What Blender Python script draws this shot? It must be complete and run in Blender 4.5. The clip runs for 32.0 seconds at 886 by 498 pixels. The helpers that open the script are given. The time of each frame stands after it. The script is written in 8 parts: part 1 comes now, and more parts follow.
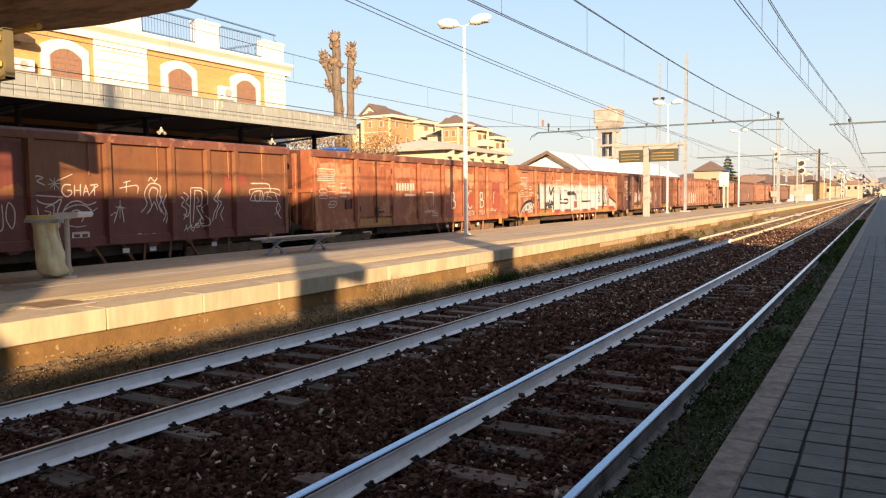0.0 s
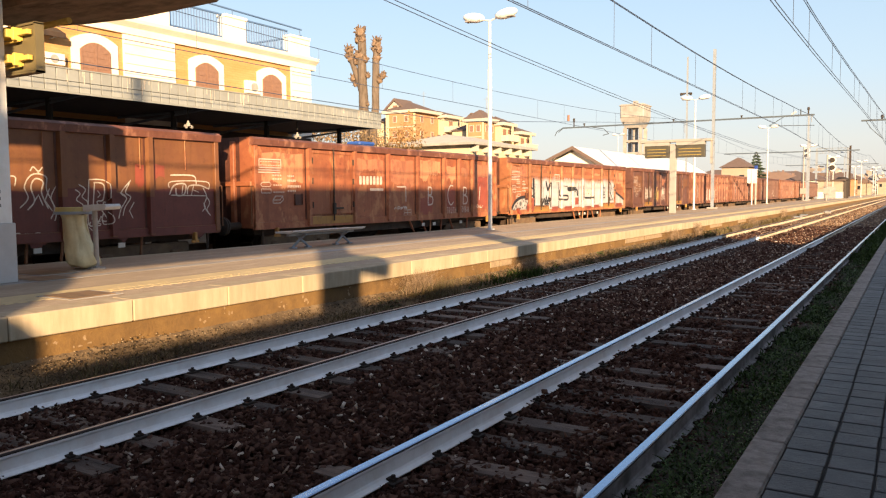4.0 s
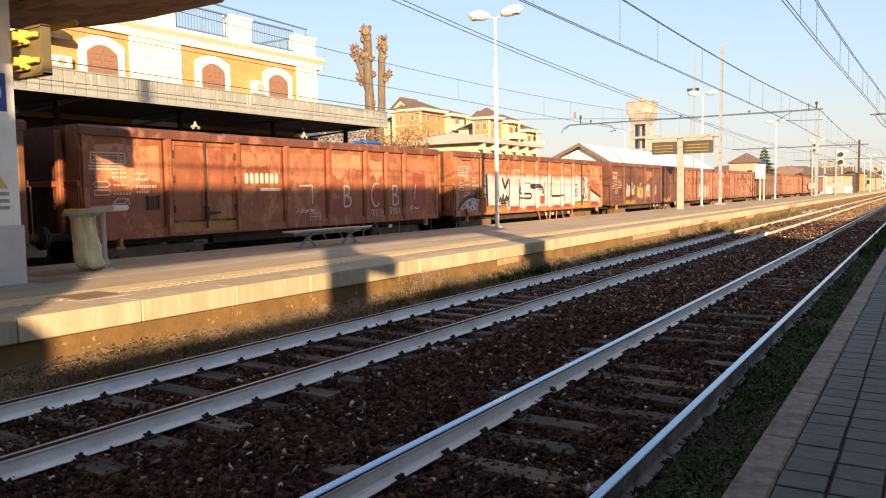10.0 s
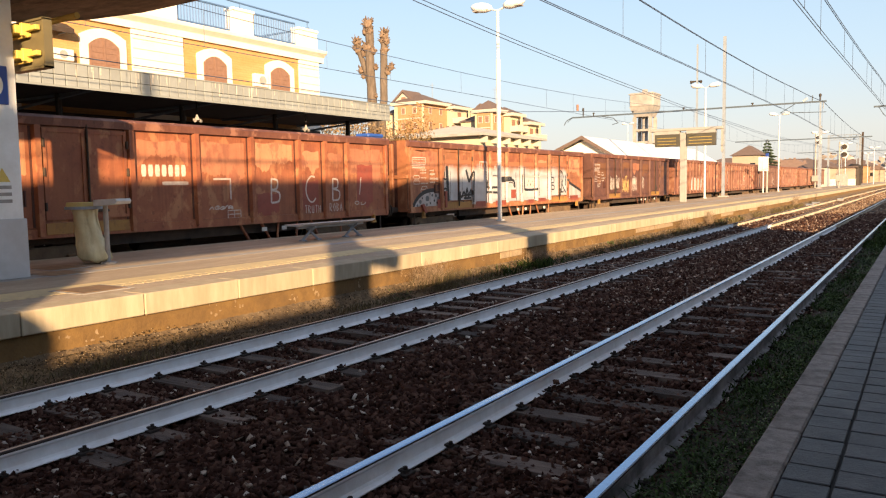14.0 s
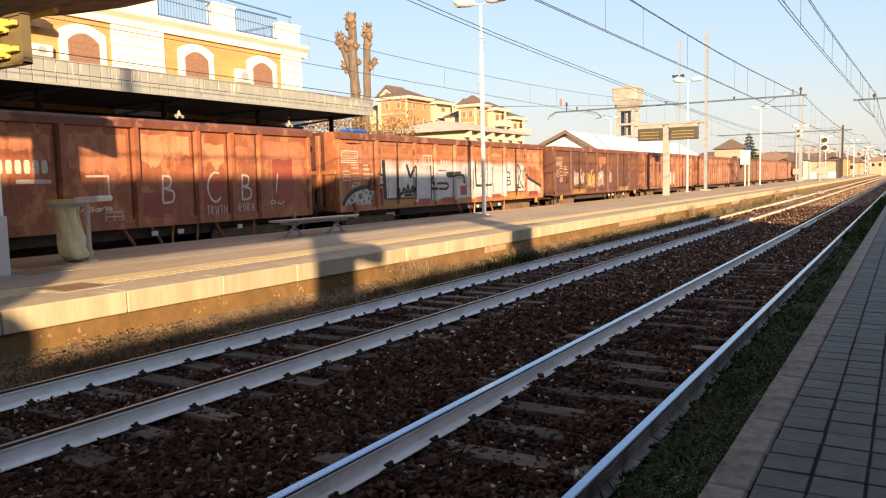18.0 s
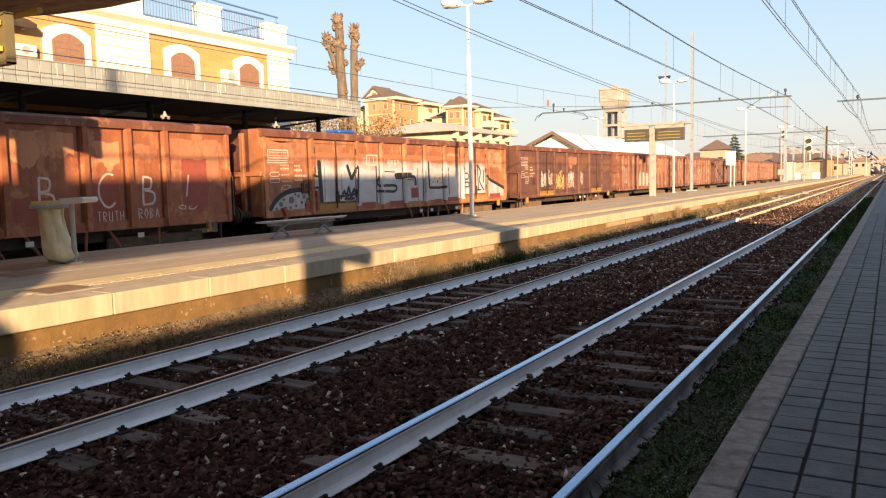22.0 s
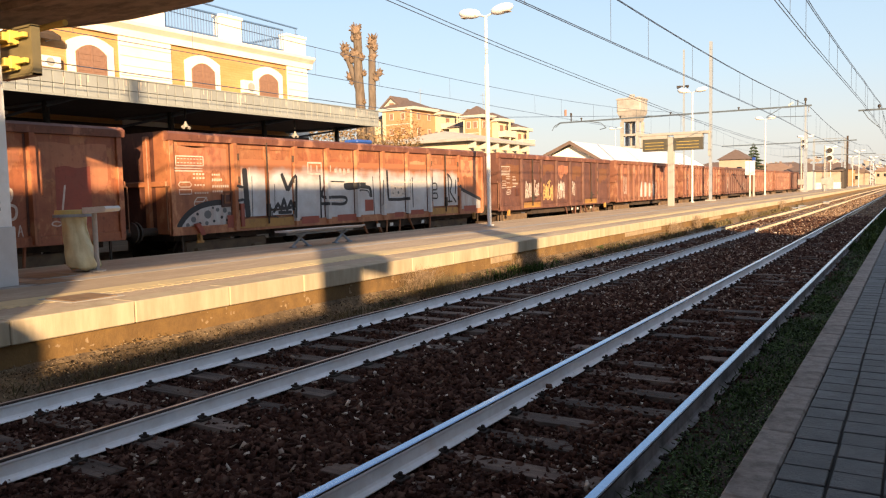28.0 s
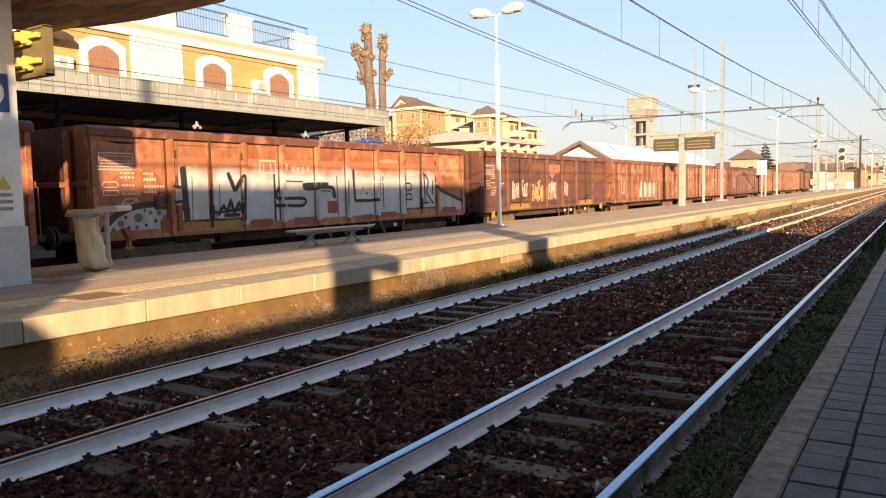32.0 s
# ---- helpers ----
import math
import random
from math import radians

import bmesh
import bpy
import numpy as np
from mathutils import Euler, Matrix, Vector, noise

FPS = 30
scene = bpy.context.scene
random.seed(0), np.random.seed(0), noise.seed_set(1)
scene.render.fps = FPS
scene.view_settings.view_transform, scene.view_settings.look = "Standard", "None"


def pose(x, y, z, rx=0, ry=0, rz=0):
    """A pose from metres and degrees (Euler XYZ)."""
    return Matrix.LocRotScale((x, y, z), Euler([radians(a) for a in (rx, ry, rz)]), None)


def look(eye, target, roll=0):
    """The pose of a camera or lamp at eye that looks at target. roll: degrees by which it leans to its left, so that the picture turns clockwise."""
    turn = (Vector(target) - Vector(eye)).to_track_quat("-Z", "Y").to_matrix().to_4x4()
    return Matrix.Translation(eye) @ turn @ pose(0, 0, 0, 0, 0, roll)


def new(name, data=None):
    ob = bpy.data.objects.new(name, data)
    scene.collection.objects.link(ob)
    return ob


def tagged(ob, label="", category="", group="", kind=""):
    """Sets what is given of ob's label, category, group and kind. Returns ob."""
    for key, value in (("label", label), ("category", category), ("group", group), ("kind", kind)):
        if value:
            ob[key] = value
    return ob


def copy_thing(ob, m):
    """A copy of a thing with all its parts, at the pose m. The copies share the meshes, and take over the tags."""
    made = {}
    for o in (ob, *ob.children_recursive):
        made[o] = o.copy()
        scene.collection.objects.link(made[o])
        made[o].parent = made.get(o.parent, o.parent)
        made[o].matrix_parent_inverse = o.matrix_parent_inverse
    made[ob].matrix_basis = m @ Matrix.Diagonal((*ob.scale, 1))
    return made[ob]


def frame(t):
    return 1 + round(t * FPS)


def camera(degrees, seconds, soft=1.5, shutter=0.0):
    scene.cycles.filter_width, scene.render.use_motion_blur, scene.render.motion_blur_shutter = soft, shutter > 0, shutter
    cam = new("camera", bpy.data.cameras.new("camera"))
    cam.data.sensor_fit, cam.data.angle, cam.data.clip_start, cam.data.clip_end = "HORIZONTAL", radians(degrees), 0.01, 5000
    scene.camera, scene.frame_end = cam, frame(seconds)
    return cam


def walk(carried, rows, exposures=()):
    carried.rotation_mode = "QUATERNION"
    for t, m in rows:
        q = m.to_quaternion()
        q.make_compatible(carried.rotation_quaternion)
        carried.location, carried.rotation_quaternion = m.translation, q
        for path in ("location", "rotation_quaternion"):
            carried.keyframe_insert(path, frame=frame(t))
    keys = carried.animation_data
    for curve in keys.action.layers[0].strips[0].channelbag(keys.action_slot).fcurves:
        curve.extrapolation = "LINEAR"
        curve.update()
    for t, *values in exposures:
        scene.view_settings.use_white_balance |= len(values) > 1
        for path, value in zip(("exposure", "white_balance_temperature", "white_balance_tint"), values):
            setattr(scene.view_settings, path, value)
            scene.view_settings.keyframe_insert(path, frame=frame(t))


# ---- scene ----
# Camera: hand-held on the platform; rows of seconds, x, y, z, pitch, yaw, roll.
cam = camera(60, 32.0, 1.2)
PATH = [
    (0, 0.009, -0.030, 1.838, -3.768, 29.859, -0.738),
    (0.5, 0.001, -0.027, 1.833, -3.756, 30.123, -0.607),
    (1, 0.001, -0.032, 1.835, -3.769, 30.345, -0.467),
    (1.5, 0.003, -0.030, 1.835, -3.784, 30.725, -0.326),
    (2, -0.005, -0.020, 1.837, -3.785, 31.139, -0.224),
    (2.5, -0.005, -0.015, 1.835, -3.879, 31.247, -0.178),
    (3, -0.009, -0.009, 1.831, -3.939, 31.386, -0.204),
    (3.5, -0.003, -0.008, 1.833, -4.024, 31.503, -0.283),
    (5.5, -0.003, 0.004, 1.828, -4.316, 32.178, -0.771),
    (6, 0.001, -0.001, 1.831, -4.321, 32.305, -0.905),
    (6.5, -0.001, 0.007, 1.828, -4.290, 32.300, -0.898),
    (7, -0.002, 0.001, 1.829, -4.167, 32.255, -0.879),
    (7.5, 0.001, -0.002, 1.830, -4.100, 32.191, -0.878),
    (8, 0.006, 0.002, 1.827, -4.091, 32.189, -0.886),
    (8.5, 0.001, -0.002, 1.828, -4.157, 32.080, -0.879),
    (9, 0.000, 0.000, 1.828, -4.157, 32.075, -0.882),
    (9.5, -0.001, 0.004, 1.826, -4.155, 32.175, -0.874),
    (10, -0.003, 0.004, 1.828, -4.232, 32.199, -0.916),
    (10.5, -0.003, 0.003, 1.828, -4.359, 32.322, -0.934),
    (11, -0.006, 0.015, 1.825, -4.448, 32.347, -1.008),
    (11.5, -0.004, 0.014, 1.825, -4.528, 32.380, -1.024),
    (12, -0.003, 0.004, 1.827, -4.565, 32.474, -1.073),
    (12.5, -0.010, 0.007, 1.825, -4.548, 32.495, -1.135),
    (13, -0.016, 0.006, 1.824, -4.593, 32.473, -1.058),
    (13.5, -0.015, 0.011, 1.824, -4.674, 32.411, -1.037),
    (14, -0.017, 0.017, 1.824, -4.743, 32.387, -1.002),
    (14.5, -0.014, 0.018, 1.822, -4.796, 32.297, -1.011),
    (16.5, -0.017, 0.006, 1.822, -5.085, 31.866, -1.021),
    (17, -0.016, 0.006, 1.823, -5.155, 31.747, -1.141),
    (17.5, -0.009, 0.015, 1.823, -5.143, 31.556, -1.222),
    (18, -0.008, 0.012, 1.823, -5.130, 31.255, -1.325),
    (18.5, -0.009, 0.010, 1.820, -5.115, 30.963, -1.413),
    (19, -0.008, 0.004, 1.824, -5.107, 30.726, -1.465),
    (19.5, -0.012, 0.002, 1.823, -5.108, 30.410, -1.493),
    (20, -0.014, -0.001, 1.825, -5.115, 30.331, -1.464),
    (20.5, -0.016, 0.002, 1.825, -5.136, 30.270, -1.408),
    (21, -0.020, 0.013, 1.819, -5.102, 30.214, -1.363),
    (21.5, -0.020, 0.020, 1.817, -5.095, 30.242, -1.367),
    (22, -0.022, 0.015, 1.824, -5.090, 30.314, -1.377),
    (22.5, -0.027, 0.013, 1.823, -5.083, 30.392, -1.411),
    (23, -0.031, 0.004, 1.825, -5.021, 30.442, -1.396),
    (23.5, -0.037, 0.006, 1.823, -4.972, 30.518, -1.316),
    (24, -0.034, -0.000, 1.824, -4.891, 30.659, -1.353),
    (24.5, -0.038, 0.008, 1.823, -4.843, 30.756, -1.346),
    (25, -0.038, 0.007, 1.825, -4.811, 30.858, -1.307),
    (25.5, -0.035, -0.000, 1.824, -4.782, 30.938, -1.337),
    (27.5, -0.036, -0.018, 1.825, -4.463, 31.354, -1.263),
    (28, -0.037, -0.011, 1.824, -4.346, 31.554, -1.331),
    (28.5, -0.041, -0.017, 1.826, -4.272, 31.689, -1.266),
    (29, -0.041, -0.012, 1.823, -4.260, 31.806, -1.284),
    (29.5, -0.044, -0.004, 1.824, -4.276, 31.886, -1.258),
    (30, -0.041, -0.010, 1.824, -4.298, 32.015, -1.283),
    (30.5, -0.040, -0.020, 1.823, -4.291, 32.081, -1.258),
    (31, -0.040, -0.014, 1.822, -4.287, 32.158, -1.288),
    (31.5, -0.040, -0.011, 1.823, -4.323, 32.241, -1.287),
    (32, -0.043, -0.007, 1.822, -4.347, 32.295, -1.302),
]
walk(cam, [(t, pose(x, y, z, 90 + p, 0, w) @ pose(0, 0, 0, 0, 0, r)) for t, x, y, z, p, w, r in PATH],
     [(0.0, 1.47, 6600, 10), (32.0, 1.47, 6600, 10)])

# ---- world, sun, exposure ----
SUN_ELEV = 13.4
SUN_TO = Vector((0.665, -0.745, math.tan(radians(SUN_ELEV)))).normalized()
world = bpy.data.worlds.new("sky")
scene.world = world
world.use_nodes = True
wn = world.node_tree
sky = wn.nodes.new("ShaderNodeTexSky")
sky.sky_type = 'NISHITA'
sky.sun_disc = False
sky.sun_elevation = radians(SUN_ELEV)
sky.sun_rotation = math.atan2(SUN_TO.x, SUN_TO.y)
sky.air_density, sky.dust_density, sky.ozone_density = 1.0, 0.15, 1.0
haze = wn.nodes.new("ShaderNodeMix")          # thin even winter haze over the clear sky
haze.data_type = 'RGBA'
thick = wn.nodes.new("ShaderNodeMapRange")
thick.inputs[1].default_value, thick.inputs[2].default_value, thick.inputs[3].default_value, thick.inputs[4].default_value = 0.0, 0.4, 0.92, 0.5
wn.links.new(thick.outputs[0], haze.inputs[0])
upward, lift, tone = wn.nodes.new("ShaderNodeTexCoord"), wn.nodes.new("ShaderNodeSeparateXYZ"), wn.nodes.new("ShaderNodeValToRGB")
wn.links.new(upward.outputs["Generated"], lift.inputs[0])
wn.links.new(lift.outputs[2], tone.inputs[0])
wn.links.new(lift.outputs[2], thick.inputs[0])
tone.color_ramp.elements[0].position, tone.color_ramp.elements[0].color = 0.0, (0.7, 0.66, 0.65, 1)
tone.color_ramp.elements[1].position, tone.color_ramp.elements[1].color = 0.65, (0.64, 0.65, 0.78, 1)
mid = tone.color_ramp.elements.new(0.14)
mid.color = (0.63, 0.77, 0.92, 1)
low = tone.color_ramp.elements.new(0.06)
low.color = (0.74, 0.735, 0.75, 1)
high = tone.color_ramp.elements.new(0.3)
high.color = (0.53, 0.73, 0.97, 1)
strong = wn.nodes.new("ShaderNodeVectorMath")
strong.operation = 'SCALE'
strong.inputs["Scale"].default_value = 5.2
wn.links.new(tone.outputs[0], strong.inputs[0])
wn.links.new(strong.outputs[0], haze.inputs[7])
wn.links.new(sky.outputs[0], haze.inputs[6])
wn.links.new(haze.outputs[2], wn.nodes["Background"].inputs[0])
wn.nodes["Background"].inputs[1].default_value = 0.071
sun = new("sun", bpy.data.lights.new("sun", 'SUN'))
sun.data.energy, sun.data.angle, sun.data.color = 5.0, radians(0.6), (1.0, 0.7, 0.4)
sun.matrix_world = look(SUN_TO * 60, (0, 0, 0))


# ---- helpers ----
def material(name, col, rough=0.7, metal=0.0, col2=None, scale=3.0, detail=6.0, bump=0.0, bscale=40.0, spec=0.5, rnd=0.0, island=0.0,
             dirt=None, dscale=0.7, damt=0.5, stretch=(1, 1, 1)):
    """Two-scale procedural surface: fine grain between col and col2, broad stains of dirt, relief, and a random shade for each piece."""
    m = bpy.data.materials.new(name)
    m.use_nodes = True
    nt = m.node_tree
    b = nt.nodes["Principled BSDF"]
    b.inputs["Roughness"].default_value, b.inputs["Metallic"].default_value = rough, metal
    b.inputs["Specular IOR Level"].default_value = spec
    tc = nt.nodes.new("ShaderNodeTexCoord")
    mp = nt.nodes.new("ShaderNodeMapping")
    mp.inputs["Scale"].default_value = stretch
    nt.links.new(tc.outputs["Object"], mp.inputs[0])
    grain = mp.outputs[0]
    if rnd:                                   # every piece takes its own stretch of the grain
        oi, sh, ad = nt.nodes.new("ShaderNodeObjectInfo"), nt.nodes.new("ShaderNodeMath"), nt.nodes.new("ShaderNodeVectorMath")
        sh.operation, ad.operation = 'MULTIPLY', 'ADD'
        sh.inputs[1].default_value = 53.0
        nt.links.new(oi.outputs["Random"], sh.inputs[0])
        nt.links.new(mp.outputs[0], ad.inputs[0])
        nt.links.new(sh.outputs[0], ad.inputs[1])
        grain = ad.outputs[0]

    def noise_at(s, d=detail):
        n = nt.nodes.new("ShaderNodeTexNoise")
        n.inputs["Scale"].default_value, n.inputs["Detail"].default_value, n.inputs["Roughness"].default_value = s, d, 0.65
        nt.links.new(grain, n.inputs["Vector"])
        return n.outputs[0]

    def mixed(fac, a, c, blend='MIX'):
        x = nt.nodes.new("ShaderNodeMix")
        x.data_type, x.blend_type = 'RGBA', blend
        for sock, v in ((x.inputs[0], fac), (x.inputs[6], a), (x.inputs[7], c)):
            if isinstance(v, (tuple, list)):
                sock.default_value = (*v, 1)
            elif isinstance(v, (int, float)):
                sock.default_value = v
            else:
                nt.links.new(v, sock)
        return x.outputs[2]

    def ramp(sock, lo, hi):
        r = nt.nodes.new("ShaderNodeMapRange")
        r.inputs[1].default_value, r.inputs[2].default_value = lo, hi
        nt.links.new(sock, r.inputs[0])
        return r.outputs[0]

    if col2 is None:
        col2 = tuple(c * 0.8 for c in col)
    c = mixed(ramp(noise_at(scale), 0.3, 0.7), col, col2)
    if dirt is not None:
        f = ramp(noise_at(dscale, 8.0), 0.42, 0.68)
        k = nt.nodes.new("ShaderNodeMath")
        k.operation = 'MULTIPLY'
        k.inputs[1].default_value = damt
        nt.links.new(f, k.inputs[0])
        c = mixed(k.outputs[0], c, dirt)
    if rnd or island:
        g = nt.nodes.new("ShaderNodeNewGeometry") if island else nt.nodes.new("ShaderNodeObjectInfo")
        r = nt.nodes.new("ShaderNodeMapRange")
        a = island or rnd
        r.inputs[3].default_value, r.inputs[4].default_value = 1 - a, 1 + a
        nt.links.new(g.outputs["Random Per Island" if island else "Random"], r.inputs[0])
        hs = nt.nodes.new("ShaderNodeHueSaturation")
        nt.links.new(r.outputs[0], hs.inputs["Value"])
        nt.links.new(c, hs.inputs["Color"])
        c = hs.outputs[0]
    nt.links.new(c, b.inputs["Base Color"])
    if bump:
        bp = nt.nodes.new("ShaderNodeBump")
        bp.inputs["Strength"].default_value, bp.inputs["Distance"].default_value = bump, 0.02
        nt.links.new(noise_at(bscale, 4.0), bp.inputs["Height"])
        nt.links.new(bp.outputs[0], b.inputs["Normal"])
    return m


def thing(name, label, category, group="", kind="", at=(0, 0, 0), rz=0):
    e = new(name)
    e.matrix_world = pose(*at, 0, 0, rz)
    return tagged(e, label, category, group, kind)


def mesh_of(bm, mat, smooth=False, name="mesh"):
    me = bpy.data.meshes.new(name)
    bmesh.ops.recalc_face_normals(bm, faces=bm.faces)
    bm.to_mesh(me)
    bm.free()
    me.materials.append(mat)
    if smooth:
        for p in me.polygons:
            p.use_smooth = True
    return me


def part(name, bm, mat, parent=None, label="", smooth=False):
    """Links a bmesh as one mesh object, under a thing or a part. Coordinates are in the thing's space."""
    ob = new(name, bm if isinstance(bm, bpy.types.Mesh) else mesh_of(bm, mat, smooth, name))
    if parent is not None:
        ob.parent = parent
    return tagged(ob, label)


def box(bm, x0, x1, y0, y1, z0, z1, bevel=0.0):
    r = bmesh.ops.create_cube(bm, size=1.0, matrix=Matrix.Translation(((x0 + x1) / 2, (y0 + y1) / 2, (z0 + z1) / 2)) @ Matrix.Diagonal((abs(x1 - x0), abs(y1 - y0), abs(z1 - z0), 1)))
    if bevel:
        es = list({e for v in r["verts"] for e in v.link_edges})
        bmesh.ops.bevel(bm, geom=es, offset=bevel, segments=1, affect='EDGES')
    return bm


def boxes(*bs, bevel=0.0):
    bm = bmesh.new()
    for b in bs:
        box(bm, *b, bevel=bevel)
    return bm


def rod(bm, p0, p1, r0, r1=None, seg=8):
    p0, p1 = Vector(p0), Vector(p1)
    d = p1 - p0
    m = Matrix.Translation((p0 + p1) / 2) @ d.to_track_quat('Z', 'Y').to_matrix().to_4x4()
    bmesh.ops.create_cone(bm, cap_ends=True, segments=seg, radius1=r0, radius2=r0 if r1 is None else r1, depth=d.length, matrix=m)
    return bm


def rods(*rs, seg=8):
    bm = bmesh.new()
    for r in rs:
        rod(bm, *r, seg=seg)
    return bm


def extrude_profile(bm, pts, axis, a, b):
    """A closed outline (2D) swept from a to b along an axis: 'y' takes (x, z), 'x' takes (y, z), 'z' takes (x, y)."""
    def v3(p, s):
        return {'y': (p[0], s, p[1]), 'x': (s, p[0], p[1]), 'z': (p[0], p[1], s)}[axis]
    v0 = [bm.verts.new(v3(p, a)) for p in pts]
    v1 = [bm.verts.new(v3(p, b)) for p in pts]
    n = len(pts)
    bm.faces.new(v0)
    bm.faces.new(v1[::-1])
    for i in range(n):
        bm.faces.new((v0[i], v1[i], v1[(i + 1) % n], v0[(i + 1) % n]))
    return bm


def prism(pts, axis, a, b):
    return extrude_profile(bmesh.new(), pts, axis, a, b)


def numpy_mesh(name, verts, faces, mat):
    """A mesh straight from arrays: verts (n, 3), faces (m, 3 or 4)."""
    me = bpy.data.meshes.new(name)
    k = faces.shape[1]
    me.vertices.add(len(verts))
    me.vertices.foreach_set("co", verts.astype(np.float32).ravel())
    me.loops.add(faces.size)
    me.loops.foreach_set("vertex_index", faces.astype(np.int32).ravel())
    me.polygons.add(len(faces))
    me.polygons.foreach_set("loop_start", np.arange(0, faces.size, k, dtype=np.int32))
    me.update(calc_edges=True)
    me.materials.append(mat)
    return me


def stroke(bm, pts, w, x, k=0):
    """A brush stroke of width w through two (y, z) points on the plane x; successive dabs lie a hair apart."""
    (a, b), (c, d) = pts
    u = Vector((c - a, d - b))
    if u.length < 1e-4:
        return bm
    u.normalize()
    n, e, x = Vector((-u.y, u.x)) * w / 2, u * w * 0.12, x + 0.0007 * (k % 3)
    q = [(a - e.x + n.x, b - e.y + n.y), (c + e.x + n.x, d + e.y + n.y), (c + e.x - n.x, d + e.y - n.y), (a - e.x - n.x, b - e.y - n.y)]
    bm.faces.new([bm.verts.new((x, p, z)) for p, z in q])
    return bm


# ---- materials ----
def stone(name, tones):
    """Crushed rock: every stone takes its own tone, from nearly black to pale, with a gritty skin."""
    m = material(name, tones[1], 0.95, bump=0.6, bscale=60, scale=40, spec=0.12)
    nt = m.node_tree
    b = nt.nodes["Principled BSDF"]
    grain = b.inputs["Base Color"].links[0].from_socket
    g, ramp, mx = nt.nodes.new("ShaderNodeNewGeometry"), nt.nodes.new("ShaderNodeValToRGB"), nt.nodes.new("ShaderNodeMix")
    for k, c in enumerate(tones):
        e = ramp.color_ramp.elements[k] if k in (0, 1) else ramp.color_ramp.elements.new(0.5)
        e.position, e.color = (0.0, 0.5, 0.9, 1.0)[k], (*c, 1)
    nt.links.new(g.outputs["Random Per Island"], ramp.inputs[0])
    mx.data_type = 'RGBA'
    mx.inputs[0].default_value = 0.25
    nt.links.new(ramp.outputs[0], mx.inputs[6])
    nt.links.new(grain, mx.inputs[7])
    nt.links.new(mx.outputs[2], b.inputs["Base Color"])
    return m


def brickwork(m):
    """Thin courses of facing brick scored over a wall that faces along x."""
    nt = m.node_tree
    b = nt.nodes["Principled BSDF"]
    c = b.inputs["Base Color"].links[0].from_socket
    tc, sep, com, br, mx = (nt.nodes.new("ShaderNode" + k) for k in ("TexCoord", "SeparateXYZ", "CombineXYZ", "TexBrick", "Mix"))
    nt.links.new(tc.outputs["Object"], sep.inputs[0])
    nt.links.new(sep.outputs[1], com.inputs[0])
    nt.links.new(sep.outputs[2], com.inputs[1])
    nt.links.new(com.outputs[0], br.inputs["Vector"])
    br.inputs["Scale"].default_value = 1.0
    br.inputs["Brick Width"].default_value, br.inputs["Row Height"].default_value, br.inputs["Mortar Size"].default_value = 0.27, 0.09, 0.011
    br.inputs["Color1"].default_value, br.inputs["Color2"].default_value, br.inputs["Mortar"].default_value = (1, 1, 1, 1), (0.82, 0.78, 0.72, 1), (0.55, 0.5, 0.45, 1)
    mx.data_type, mx.blend_type = 'RGBA', 'MULTIPLY'
    mx.inputs[0].default_value = 0.3
    nt.links.new(c, mx.inputs[6])
    nt.links.new(br.outputs[0], mx.inputs[7])
    nt.links.new(mx.outputs[2], b.inputs["Base Color"])
    return m


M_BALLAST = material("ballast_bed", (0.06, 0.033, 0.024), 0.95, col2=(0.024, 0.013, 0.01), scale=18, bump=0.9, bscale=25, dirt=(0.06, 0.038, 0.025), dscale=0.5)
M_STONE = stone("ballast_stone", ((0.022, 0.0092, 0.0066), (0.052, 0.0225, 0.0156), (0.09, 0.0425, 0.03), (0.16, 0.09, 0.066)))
M_PALE = stone("pale_stone", ((0.16, 0.11, 0.08), (0.38, 0.3, 0.24), (0.62, 0.54, 0.46), (0.78, 0.72, 0.65)))
# Paler copy of the stone: brighter light farther out, put into the colour.
M_STONEMID = stone("ballast_stone_lit", ((0.05, 0.026, 0.019), (0.15, 0.082, 0.058), (0.27, 0.165, 0.12), (0.6, 0.47, 0.37)))
M_RUBBLE = stone("pale_rubble", ((0.05, 0.034, 0.018), (0.15, 0.1, 0.055), (0.26, 0.18, 0.1), (0.46, 0.36, 0.24)))
M_RAIL = material("rail_rust", (0.045, 0.028, 0.022), 0.75, 0.2, col2=(0.022, 0.014, 0.012), scale=12, bump=0.2)
M_RAILPAINT = material("rail_white_paint", (0.85, 0.885, 0.92), 0.7, col2=(0.77, 0.8, 0.83), scale=7, dirt=(0.42, 0.36, 0.32), dscale=2.6, damt=0.35, bump=0.15)
M_RAILGREY = material("rail_dirty_paint", (0.36, 0.355, 0.36), 0.8, col2=(0.17, 0.16, 0.16), scale=5, dirt=(0.04, 0.034, 0.034), dscale=2.2, damt=0.9, bump=0.2)
# Tan web tone that carries the sunlight on the far rails.
M_RAILSUN = material("rail_sunlit_tone", (0.62, 0.54, 0.42), 0.85, col2=(0.46, 0.37, 0.26), scale=3, dirt=(0.2, 0.14, 0.09), dscale=0.5, damt=0.5)
M_RAILTOP = material("rail_running_face", (0.3, 0.41, 0.58), 0.2, 1.0, col2=(0.23, 0.32, 0.46), scale=30)
M_RAILTOP2 = material("rail_dull_face", (0.5, 0.4, 0.34), 0.38, 0.6, col2=(0.34, 0.23, 0.17), scale=9)
M_CLIP = material("rail_clip", (0.035, 0.025, 0.02), 0.8, 0.3)
